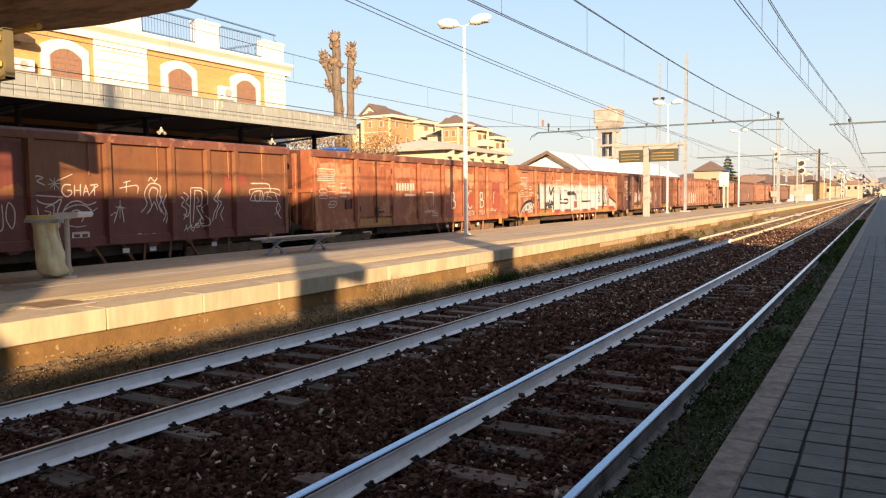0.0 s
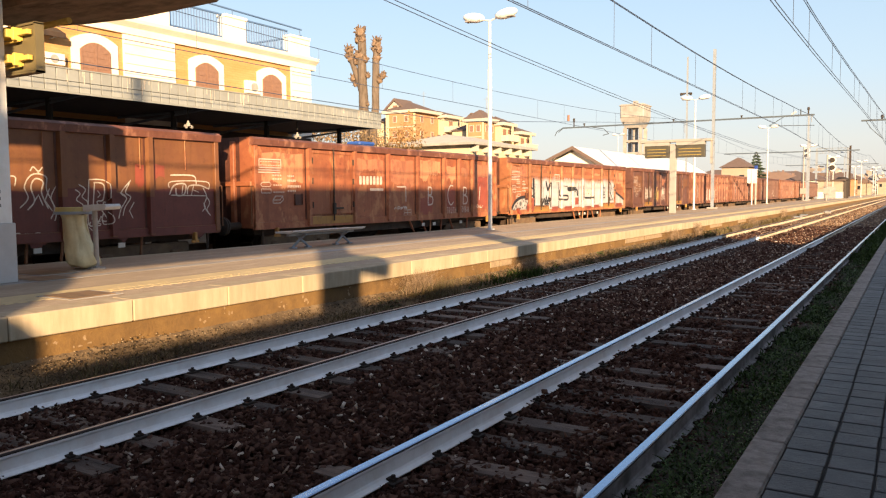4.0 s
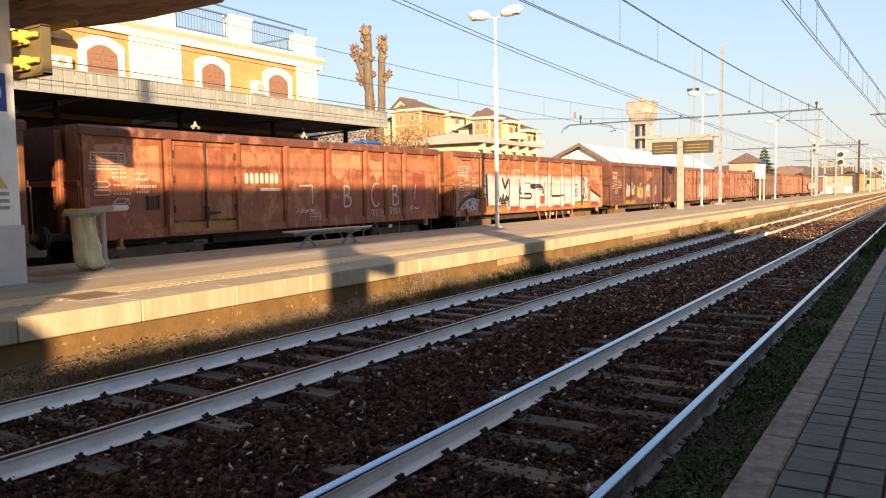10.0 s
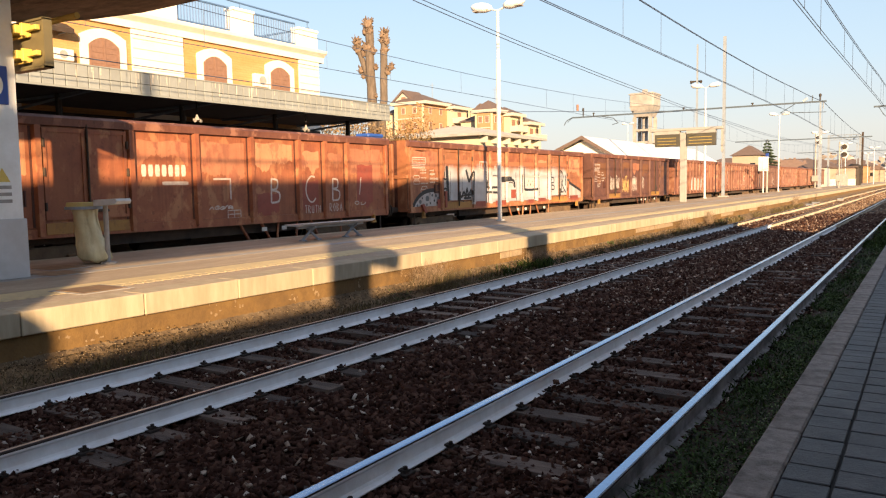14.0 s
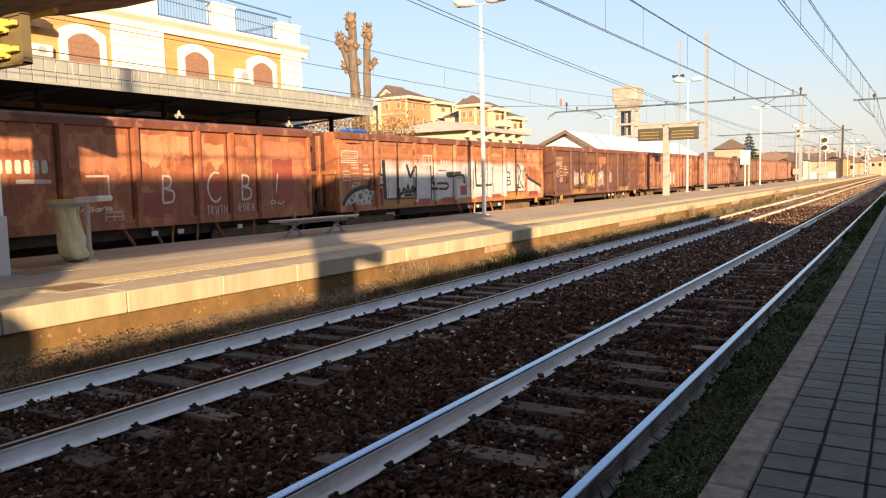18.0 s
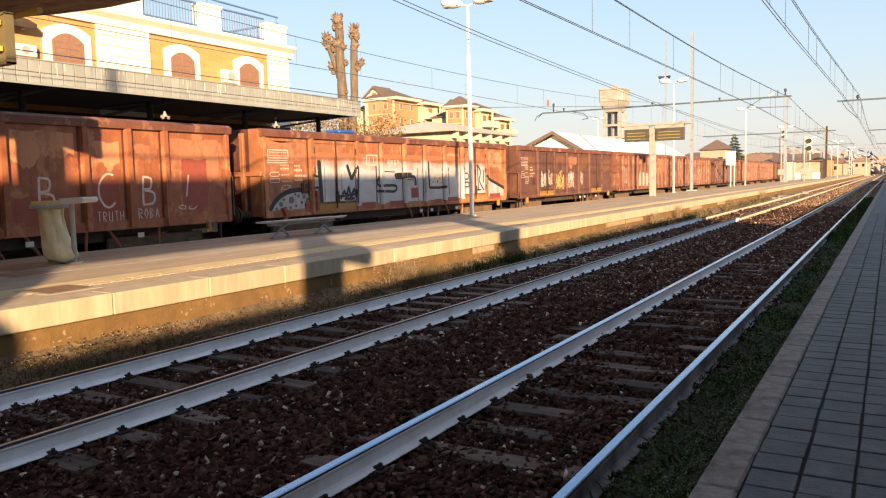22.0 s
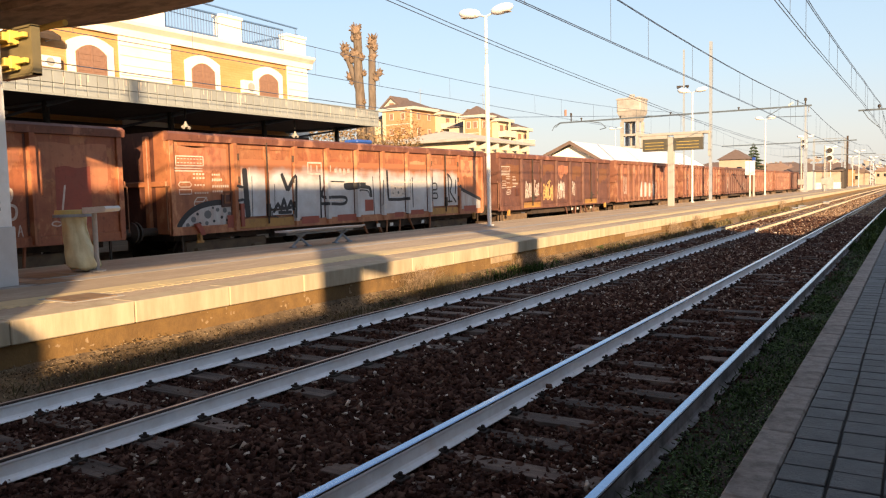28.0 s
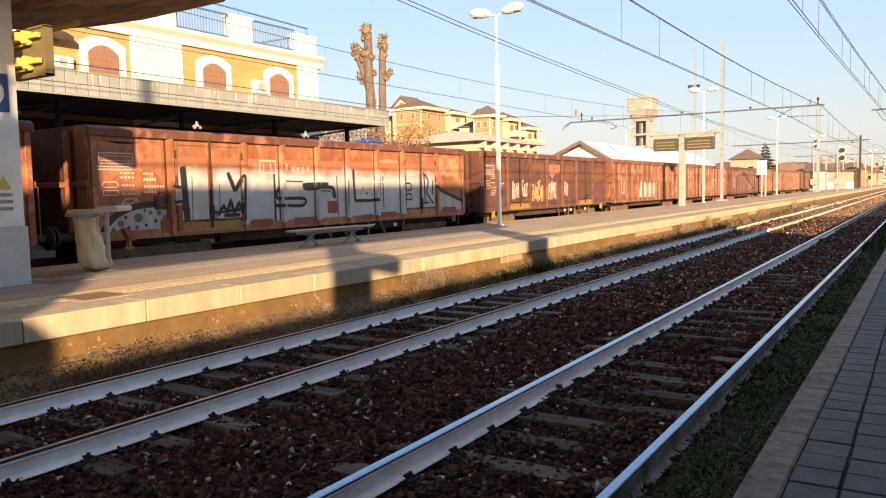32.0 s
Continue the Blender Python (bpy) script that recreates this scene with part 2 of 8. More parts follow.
M_SLEEPER = material("sleeper", (0.165, 0.12, 0.096), 0.9, col2=(0.06, 0.04, 0.032), scale=7, bump=0.6, bscale=30, rnd=0.45, dirt=(0.022, 0.012, 0.009), dscale=2.2, damt=0.95, stretch=(0.5, 3, 1))
M_ASPHALT = material("platform_asphalt", (0.52, 0.41, 0.295), 0.92, col2=(0.33, 0.25, 0.175), scale=30, bump=0.35, bscale=120, dirt=(0.26, 0.195, 0.138), dscale=1.6, damt=0.8, stretch=(1, 0.14, 1))
M_COPING = material("coping_concrete", (0.48, 0.4, 0.285), 0.9, col2=(0.41, 0.335, 0.23), scale=5, bump=0.14, bscale=45, rnd=0.08, dirt=(0.25, 0.185, 0.11), dscale=2.2, damt=0.55, stretch=(1, 1.6, 0.3))
M_LEDGE = material("brown_render", (0.225, 0.13, 0.042), 0.95, col2=(0.14, 0.078, 0.026), scale=5, bump=0.5, bscale=20, dirt=(0.07, 0.04, 0.02), dscale=1.2, damt=0.6)
M_FOOT = material("rubble_foot", (0.24, 0.165, 0.09), 0.97, col2=(0.07, 0.045, 0.025), scale=9, detail=10, bump=0.8, bscale=20, dirt=(0.04, 0.026, 0.015), dscale=1.5, damt=0.85)
M_YELLOW = material("tactile_yellow", (0.66, 0.52, 0.27), 0.85, col2=(0.55, 0.435, 0.24), scale=8, dirt=(0.42, 0.33, 0.22), dscale=1.0, damt=0.55, bump=0.2)
M_KERB = material("kerb_stone", (0.31, 0.285, 0.265), 0.9, col2=(0.2, 0.182, 0.168), scale=16, bump=0.6, bscale=50, dirt=(0.045, 0.035, 0.03), dscale=7.0, damt=0.75)
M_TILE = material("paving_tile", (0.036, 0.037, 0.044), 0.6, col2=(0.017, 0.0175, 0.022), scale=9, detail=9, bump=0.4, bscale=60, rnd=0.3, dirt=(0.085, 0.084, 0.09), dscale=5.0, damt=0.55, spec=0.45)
M_JOINT = material("joint_fill", (0.014, 0.013, 0.012), 0.95, bump=0.3)
M_GRASS = material("grass_green", (0.018, 0.034, 0.008), 0.9, col2=(0.045, 0.07, 0.018), scale=2.5, island=0.6, spec=0.15)
M_DRY = material("grass_dry", (0.13, 0.095, 0.04), 0.85, col2=(0.06, 0.05, 0.02), scale=2, island=0.45)
M_WHITE = material("white_paint_steel", (0.64, 0.645, 0.65), 0.5, col2=(0.56, 0.56, 0.55), scale=4, dirt=(0.4, 0.37, 0.33), dscale=2, damt=0.35)
M_GALV = material("galvanised_steel", (0.27, 0.315, 0.38), 0.7, 0.0, col2=(0.22, 0.25, 0.29), scale=8, dirt=(0.18, 0.19, 0.2), dscale=1.5, damt=0.3)
M_BEAM = material("weathered_beam", (0.085, 0.115, 0.15), 0.75, 0.0, col2=(0.065, 0.08, 0.1), scale=6)
M_DARK = material("dark_steel", (0.03, 0.027, 0.025), 0.7, 0.3, col2=(0.055, 0.04, 0.03), scale=6, bump=0.2)
M_WIRE = material("overhead_wire", (0.05, 0.072, 0.125), 0.6)
M_COLUMN = material("white_column_paint", (0.86, 0.86, 0.85), 0.6, col2=(0.78, 0.775, 0.76), scale=3, dirt=(0.55, 0.5, 0.45), dscale=1.5, damt=0.3, bump=0.1)
M_PLINTH = material("pale_grey_plinth", (0.56, 0.56, 0.57), 0.7, col2=(0.48, 0.48, 0.48), scale=4, dirt=(0.36, 0.34, 0.32), dscale=1.5, damt=0.4)
M_CONC = material("grey_concrete", (0.4, 0.38, 0.36), 0.92, col2=(0.3, 0.28, 0.26), scale=5, bump=0.2, dirt=(0.2, 0.18, 0.16), dscale=0.8)
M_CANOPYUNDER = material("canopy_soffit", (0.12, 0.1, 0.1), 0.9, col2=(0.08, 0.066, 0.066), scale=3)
M_FASCIA = material("fascia_panel_grey", (0.305, 0.325, 0.32), 0.7, col2=(0.26, 0.275, 0.27), scale=3, rnd=0.07, dirt=(0.21, 0.215, 0.21), dscale=1.2, damt=0.35)
M_OCHRE = brickwork(material("ochre_render", (0.53, 0.3, 0.118), 0.92, col2=(0.45, 0.24, 0.088), scale=9, bump=0.25, bscale=12, dirt=(0.56, 0.375, 0.185), dscale=0.9, damt=0.5, stretch=(1, 1, 4)))
M_CREAM = material("cream_render", (0.86, 0.8, 0.7), 0.9, col2=(0.8, 0.73, 0.62), scale=2, bump=0.1, dirt=(0.6, 0.52, 0.4), dscale=0.6, damt=0.3)
M_SHUTTER = material("brown_shutter", (0.27, 0.155, 0.105), 0.7, col2=(0.21, 0.115, 0.08), scale=10)
M_BLUE = material("blue_railing_paint", (0.09, 0.17, 0.33), 0.55)
M_BARK = material("bark", (0.18, 0.14, 0.11), 0.95, col2=(0.085, 0.065, 0.05), scale=7, bump=1.0, bscale=14, stretch=(1, 1, 0.3))
M_SHELTER = material("shelter_concrete", (0.36, 0.265, 0.19), 0.95, col2=(0.27, 0.19, 0.13), scale=2, bump=0.3, dirt=(0.07, 0.048, 0.034), dscale=1.3, damt=0.8, stretch=(1, 2.5, 1))
M_BRACKET = material("yellow_bracket", (0.68, 0.5, 0.12), 0.6, col2=(0.56, 0.4, 0.09), scale=6)
M_GLASS = material("dark_glass", (0.02, 0.024, 0.03), 0.12)


def rust(name, col, col2, peel, amount=0.55, wear=1.0):
    """Old wagon paint: mottled red, dark vertical run-off streaks, sharp-edged peeled and bleached islands."""
    m = material(name, col, 0.6, col2=col2, scale=2.4, detail=10, bump=0.5, bscale=2.6)
    nt = m.node_tree
    b = nt.nodes["Principled BSDF"]
    c = b.inputs["Base Color"].links[0].from_socket
    tc = nt.nodes.new("ShaderNodeTexCoord")
    for sc, stretch, lo, hi, to, amt in ((3.2, (1, 1, 0.6), 0.54, 0.6, peel, amount), (1.0, (1, 7, 0.35), 0.52, 0.75, tuple(0.42 * v for v in col2), 0.6), (9.0, (1, 1, 1), 0.6, 0.66, tuple(0.5 * v for v in col2), 0.5),
                                         (0.55, (1, 1, 1), 0.45, 0.62, tuple(0.65 * v for v in col), 0.55)):
        mp, nz, mr, ml, mx = (nt.nodes.new("ShaderNode" + k) for k in ("Mapping", "TexNoise", "MapRange", "Math", "Mix"))
        mp.inputs["Scale"].default_value = stretch
        nz.inputs["Scale"].default_value, nz.inputs["Detail"].default_value, nz.inputs["Roughness"].default_value = sc, 9.0, 0.6
        mr.inputs[1].default_value, mr.inputs[2].default_value = lo, hi
        ml.operation = 'MULTIPLY'
        ml.inputs[1].default_value = amt * wear
        mx.data_type = 'RGBA'
        nt.links.new(tc.outputs["Object"], mp.inputs[0])
        nt.links.new(mp.outputs[0], nz.inputs["Vector"])
        nt.links.new(nz.outputs[0], mr.inputs[0])
        nt.links.new(mr.outputs[0], ml.inputs[0])
        nt.links.new(ml.outputs[0], mx.inputs[0])
        nt.links.new(c, mx.inputs[6])
        mx.inputs[7].default_value = (*to, 1)
        c = mx.outputs[2]
    nt.links.new(c, b.inputs["Base Color"])
    return m


M_W_RED = rust("wagon_faded_red", (0.35, 0.122, 0.054), (0.21, 0.06, 0.03), (0.45, 0.205, 0.095), 0.7)
M_W_BROWN = rust("wagon_ochre_brown", (0.19, 0.08, 0.031), (0.145, 0.054, 0.025), (0.215, 0.095, 0.037), 0.4, 0.6)
M_W_DARK = rust("wagon_dark_brown", (0.14, 0.06, 0.043), (0.09, 0.036, 0.026), (0.2, 0.085, 0.056))
M_W_ORANGE = rust("wagon_orange_red", (0.37, 0.15, 0.066), (0.23, 0.075, 0.036), (0.47, 0.225, 0.112), 0.7)
M_W_PATCH = rust("wagon_repaint_red", (0.3, 0.068, 0.042), (0.22, 0.05, 0.032), (0.23, 0.075, 0.048), 0.5, 0.6)
M_W_YELLOW = rust("wagon_door_sill_yellow", (0.42, 0.22, 0.05), (0.32, 0.16, 0.05), (0.2, 0.09, 0.05))
M_W_TOP = rust("wagon_top_rail_dusty", (0.2, 0.078, 0.05), (0.1, 0.036, 0.026), (0.36, 0.17, 0.11), 0.8)
M_PLATE = rust("rusty_plate", (0.28, 0.17, 0.08), (0.17, 0.1, 0.05), (0.34, 0.24, 0.13), 0.6)
# Dark tone for painted shade on the wagons and for the rusty card holder.
M_W_RUSTSHADE = rust("wagon_rust_and_shade", (0.1, 0.036, 0.024), (0.06, 0.02, 0.014), (0.17, 0.07, 0.045), 0.5)
# Underframe grime; also the dark tone for shade painted under the station canopy.
M_UNDER = material("underframe_grime_and_shade", (0.055, 0.037, 0.028), 0.9, col2=(0.022, 0.016, 0.013), scale=5, bump=0.3, dirt=(0.1, 0.06, 0.036), dscale=1.5, damt=0.5)
M_BOGIE = material("rusty_bogie_steel", (0.15, 0.095, 0.06), 0.85, 0.0, col2=(0.1, 0.062, 0.042), scale=6, bump=0.3, dirt=(0.28, 0.19, 0.1), dscale=2, damt=0.5)
M_WHEEL = material("wheel_steel", (0.09, 0.06, 0.045), 0.6, 0.5)
M_MARK = material("white_marking", (0.68, 0.63, 0.56), 0.7, col2=(0.4, 0.31, 0.25), scale=22)
M_SILVER = material("graffiti_silver", (0.48, 0.47, 0.46), 0.55, 0.0, col2=(0.34, 0.33, 0.33), scale=4, dirt=(0.27, 0.17, 0.13), dscale=1.6, damt=0.65, stretch=(1, 2, 0.5))
M_BLACK = material("graffiti_black", (0.02, 0.02, 0.024), 0.6)

GROUND_Z, PLAT_Z, NEAR_Z = -0.26, 0.58, 0.52
X1, X2, X3 = -2.38, -6.28, -15.35      # track centre lines
EDGE, BACK = -8.0, -13.95              # island platform
FAR_EDGE = -17.0

# ---- ground ----
tagged(part("ground", numpy_mesh("ground", np.array([[-1500, -300, GROUND_Z], [1500, -300, GROUND_Z], [1500, 3000, GROUND_Z], [-1500, 3000, GROUND_Z]], float),
                                 np.array([[0, 1, 2, 3]]), M_BALLAST), None), "brown stone ballast and bare earth between the tracks", "ground", kind="structure")


def chunk():
    """A crushed-stone block: eight corners, twelve triangles."""
    v = np.array([(x, y, z) for x in (-1, 1) for y in (-1, 1) for z in (-1, 1)], float) * 0.62
    f = np.array([(0, 1, 3), (0, 3, 2), (4, 6, 7), (4, 7, 5), (0, 4, 5), (0, 5, 1), (2, 3, 7), (2, 7, 6), (0, 2, 6), (0, 6, 4), (1, 5, 7), (1, 7, 3)])
    return v, f


def ballast_height(x, y):
    """Stones lie level with the sleepers and fall away to the foot of the platforms."""
    h = np.where(np.abs(x - X1) < 1.2, -0.208, np.where(np.abs(x - X2) < 1.2, -0.22, -0.195))
    h = np.where(x < -7.5, -0.24 + 0.33 * np.clip((-7.5 - x) / 0.5, 0, 1), h)
    return h + 0.02 * np.sin(x * 3.1 + y * 0.7) * np.sin(y * 1.9) + 0.022 * np.sin(x * 5.3 - y * 1.3 + 2 * np.sin(y * 0.8)) * np.sin(x * 2.2 + y * 2.7)


def scatter_stones(name, n, x0, x1, y0, y1, size, mat, rng, lift=0.0, even=False):
    v, f = chunk()
    x, y = rng.uniform(x0, x1, n), rng.uniform(y0, y1, n) if even else y0 * (y1 / y0) ** rng.uniform(0, 1, n)
    s = size * rng.uniform(0.5, 1.5, n) * (0.84 + y / 36)
    z = ballast_height(x, y) + rng.uniform(-0.024, 0.018, n) + lift
    ax = rng.uniform(0.6, 1.4, (n, 1, 3)) * np.array([1.15, 0.85, 0.5])
    jit = 1 + rng.uniform(-0.75, 0.35, (n, 8, 3))
    a = np.stack([rng.uniform(0, 2 * np.pi, n), rng.normal(0, 0.55, n), rng.normal(0, 0.55, n)], 1)
    c, sn = np.cos(a), np.sin(a)
    R = np.empty((n, 3, 3))
    R[:, 0] = np.stack([c[:, 0] * c[:, 1], c[:, 0] * sn[:, 1] * sn[:, 2] - sn[:, 0] * c[:, 2], c[:, 0] * sn[:, 1] * c[:, 2] + sn[:, 0] * sn[:, 2]], 1)
    R[:, 1] = np.stack([sn[:, 0] * c[:, 1], sn[:, 0] * sn[:, 1] * sn[:, 2] + c[:, 0] * c[:, 2], sn[:, 0] * sn[:, 1] * c[:, 2] - c[:, 0] * sn[:, 2]], 1)
    R[:, 2] = np.stack([-sn[:, 1], c[:, 1] * sn[:, 2], c[:, 1] * c[:, 2]], 1)
    p = np.einsum('nij,nkj->nki', R, v[None] * ax * jit) * s[:, None, None] + np.stack([x, y, z], 1)[:, None]
    faces = (f[None] + 8 * np.arange(n)[:, None, None]).reshape(-1, 3)
    return numpy_mesh(name, p.reshape(-1, 3), faces, mat)


rng = np.random.default_rng(4)
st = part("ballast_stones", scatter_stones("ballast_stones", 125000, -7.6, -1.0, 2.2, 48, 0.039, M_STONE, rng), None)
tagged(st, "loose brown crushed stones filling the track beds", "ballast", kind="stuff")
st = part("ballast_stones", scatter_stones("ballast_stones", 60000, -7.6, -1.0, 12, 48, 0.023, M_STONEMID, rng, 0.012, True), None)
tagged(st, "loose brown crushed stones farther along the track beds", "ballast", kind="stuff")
st = part("ballast_stones", scatter_stones("ballast_stones", 14000, -7.6, -1.0, -4, 2.2, 0.034, M_STONE, rng, 0.0, True), None)
tagged(st, "loose brown crushed stones beside the near platform", "ballast", kind="stuff")
st = part("pale_ballast_stones", scatter_stones("pale_ballast_stones", 3600, -7.6, -1.1, 2.2, 46, 0.03, M_PALE, rng, 0.015), None)
tagged(st, "scattered pale stones among the brown ballast", "ballast", kind="stuff")
# Far stones take the sunlight there as a paler colour.
M_STONEFAR = stone("ballast_stone_sunlit", ((0.06, 0.032, 0.02), (0.2, 0.115, 0.07), (0.36, 0.225, 0.14), (0.6, 0.46, 0.33)))
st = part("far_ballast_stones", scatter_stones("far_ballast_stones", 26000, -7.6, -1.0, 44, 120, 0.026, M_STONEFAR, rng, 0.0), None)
tagged(st, "pale brown stones along the tracks in the distance, sunlight painted in", "ballast", kind="stuff")
st = part("platform_rubble", scatter_stones("platform_rubble", 4200, -8.02, -7.6, 2.6, 40, 0.011, M_RUBBLE, rng, 0.0), None)
tagged(st, "crumbled pale rubble lying against the platform wall", "rubble", kind="stuff")
for cx, n in ((X1, 9000), (X2, 6000)):
    st = part("stones_on_sleepers", scatter_stones("stones_on_sleepers", n, cx - 1.3, cx + 1.3, 2.2, 40, 0.03, M_STONE, rng, 0.028), None)
    tagged(st, "loose brown stones strewn over the sleepers", "ballast", kind="stuff")


# Far bed lightened in its colour for the sun on that stretch.
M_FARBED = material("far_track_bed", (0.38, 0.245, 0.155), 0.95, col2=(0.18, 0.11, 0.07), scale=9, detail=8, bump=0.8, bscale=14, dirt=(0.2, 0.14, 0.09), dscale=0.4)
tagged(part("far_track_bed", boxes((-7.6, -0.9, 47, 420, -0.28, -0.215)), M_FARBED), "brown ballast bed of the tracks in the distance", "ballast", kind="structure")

# ---- tracks ----
def rail_outline(scale=1.0):
    half = [(0.075, -0.172), (0.075, -0.162), (0.034, -0.148), (0.022, -0.13), (0.022, -0.05), (0.033, -0.036), (0.036, -0.032)]
    return [(x, z) for x, z in half] + [(-x, z) for x, z in half[::-1]]


def rail(name, x, y0, y1, top, painted, parent):
    r = part("rail", prism(rail_outline(), 'y', y0, y1), M_RAIL, parent, "rusty steel rail")
    r.location.x = x
    head = [(-0.036, -0.032), (0.036, -0.032), (0.036, -0.008), (0.029, 0), (-0.029, 0), (-0.036, -0.008)]
    part("rail_head", prism(head, 'y', y0, y1), M_RAIL, r, "rusty rail head")
    if top is M_RAILTOP:
        part("running_face", prism([(-0.031, -0.006), (0.031, -0.006), (0.035, -0.005), (0.029, 0.002), (-0.029, 0.002), (-0.035, -0.005)], 'y', y0, y1), top, r, "polished running face")
    else:
        part("running_face", prism([(-0.008, 0), (0.02, 0), (0.018, 0.002), (-0.006, 0.002)], 'y', y0, y1), top, r, "thin worn line on the rail head")
    if painted:
        part("painted_web", prism([(0.0775, -0.159), (0.036, -0.145), (0.0245, -0.128), (0.0245, -0.05), (0.0345, -0.036), (0.0385, -0.033), (0.0385, -0.019), (0.03, -0.019), (0.03, -0.034), (0.02, -0.05),
                                   (0.02, -0.13), (0.03, -0.15), (0.0775, -0.166)], 'y', y0, 34.0), painted, r, "white-painted rail web")
        # Where the sun reaches the rails, its tone is painted on the web.
        part("dusty_web", prism([(0.0775, -0.159), (0.036, -0.145), (0.0245, -0.128), (0.0245, -0.05), (0.02, -0.05), (0.02, -0.13), (0.03, -0.15), (0.0775, -0.166)], 'y', 34.0, y1), M_RAILSUN, r, "tan rail web with sunlight put into its colour")
    return r


def sleeper_mesh():
    bm = bmesh.new()
    extrude_profile(bm, [(-0.13, -0.3), (0.13, -0.3), (0.11, -0.178), (-0.11, -0.178)], 'x', -1.3, 1.3)
    return mesh_of(bm, M_SLEEPER, name="sleeper")


def clip_mesh():
    bm = bmesh.new()
    box(bm, 0.05, 0.14, -0.06, 0.06, -0.178, -0.158)
    rod(bm, (0.095, 0, -0.158), (0.095, 0, -0.115), 0.02, 0.016, 6)
    box(bm, 0.05, 0.115, -0.025, 0.025, -0.158, -0.138)
    return mesh_of(bm, M_CLIP, name="clip")


SLEEPER, CLIP = sleeper_mesh(), clip_mesh()


def track(name, x, y0, y1, spacing, phase, near, top, painted, label, lift=0.0):
    tr = thing(name, label, "railway track", kind="structure", at=(x, 0, lift))
    for sx in (-0.7525, 0.7525):
        rail("rail", sx, y0, y1, top, (M_RAILGREY if top is M_RAILTOP and sx > 0 else M_RAILPAINT) if painted else None, tr)
    n = int((near - phase) / spacing)
    for i in range(n):
        y = phase + i * spacing
        s = part("sleeper", SLEEPER, None, tr)
        s.location.y = y
        for sx in (-0.7525, 0.7525):
            for m in (1, -1):
                c = part("rail_clip", CLIP, None, s)
                c.location.x = sx
                c.scale.x = m
    far = bmesh.new()
    y = phase + n * spacing
    while y < min(y1, 170):
        box(far, -1.3, 1.3, y - 0.11, y + 0.11, -0.3, -0.178)
        y += spacing
    tagged(part("far_sleepers", far, M_SLEEPER, tr), kind="stuff")
    return tr


track("track_1", X1, -12, 600, 0.6, 2.44, 38, M_RAILTOP, True, "near track with polished rails, white-painted webs and worn sleepers in brown ballast")
track("track_2", X2, -12, 600, 0.609, 1.55, 40, M_RAILTOP2, True, "second track with dull rusty rails and white-painted webs")
track("track_3", X3, -12, 600, 0.6, 0.1, 3, M_RAILTOP2, False, "track under the freight train beyond the island platform")

# ---- island platform ----
plat = thing("platform_island", "island platform of grey asphalt with pale concrete coping and a worn yellow line", "platform", kind="structure")
part("core", boxes((BACK + 0.3, EDGE - 0.42, -12, 300, -0.3, PLAT_Z)), M_ASPHALT, plat, "grey asphalt surface")
part("brown_base", boxes((EDGE - 0.42, EDGE - 0.05, -12, 300, -0.3, 0.32)), M_LEDGE, plat, "brown rendered base wall under the coping")
M_FLAKE = material("pale_flaked_render", (0.34, 0.24, 0.14), 0.95, col2=(0.2, 0.13, 0.07), scale=20)
chip = random.Random(12)
for c in range(22):
    y0_, z0_ = chip.uniform(3.6, 26), chip.uniform(0.12, 0.28)
    for k in range(chip.randint(2, 6)):
        y, z, wd, ht = y0_ + chip.gauss(0, 0.06), z0_ + chip.gauss(0, 0.05), chip.uniform(0.006, 0.035), chip.uniform(0.008, 0.045)
        bm = bmesh.new()
        bm.faces.new([bm.verts.new((EDGE - 0.047 + 0.0004 * k, y + wd * math.cos(a) * chip.uniform(0.35, 1.25), max(0.08, min(0.317, z + ht * math.sin(a) * chip.uniform(0.35, 1.25))))) for a in (0.57 * i for i in range(11))])
        part("plaster_flake", bm, M_FLAKE, plat)
part("back_coping", boxes((BACK, BACK + 0.3, -12, 300, -0.3, PLAT_Z), bevel=0.01), M_COPING, plat, "pale concrete edge along the train")
part("yellow_line", boxes((EDGE - 1.62, EDGE - 1.0, -12, 300, PLAT_Z, PLAT_Z + 0.004)), M_YELLOW, plat, "worn yellow safety line")
part("pale_patch_strip", boxes((EDGE - 3.25, EDGE - 2.95, -12, 300, PLAT_Z, PLAT_Z + 0.003)), M_CONC, plat, "pale filled trench along the asphalt")

# ---- near platform ----
near = thing("platform_near", "near platform paved with small grey square tiles behind a stone kerb", "platform", kind="structure")
part("bed", boxes((-0.5, 9, -14, 400, -0.3, NEAR_Z - 0.012)), M_JOINT, near)
part("kerb_base", boxes((-0.7, -0.53, -14, 400, -0.3, NEAR_Z - 0.1)), M_KERB, near)

# ---- freight train ----
SLIDE = [(0, 7.25), (2, 5.59), (3.5, 4.38), (5.5, 2.8), (7, 1.67), (9, 0), (11, -1.53), (13, -2.99), (14.5, -4.11), (16.5, -5.52), (19, -7.15), (21, -8.4), (23, -9.61), (25.5, -11.13), (27.5, -12.27), (29, -13.1), (30.5, -13.91), (32, -14.7)]  # seconds, metres along the track


S = 1.36
M_TAGPLATE = material("white_plate", (0.6, 0.58, 0.55), 0.6)


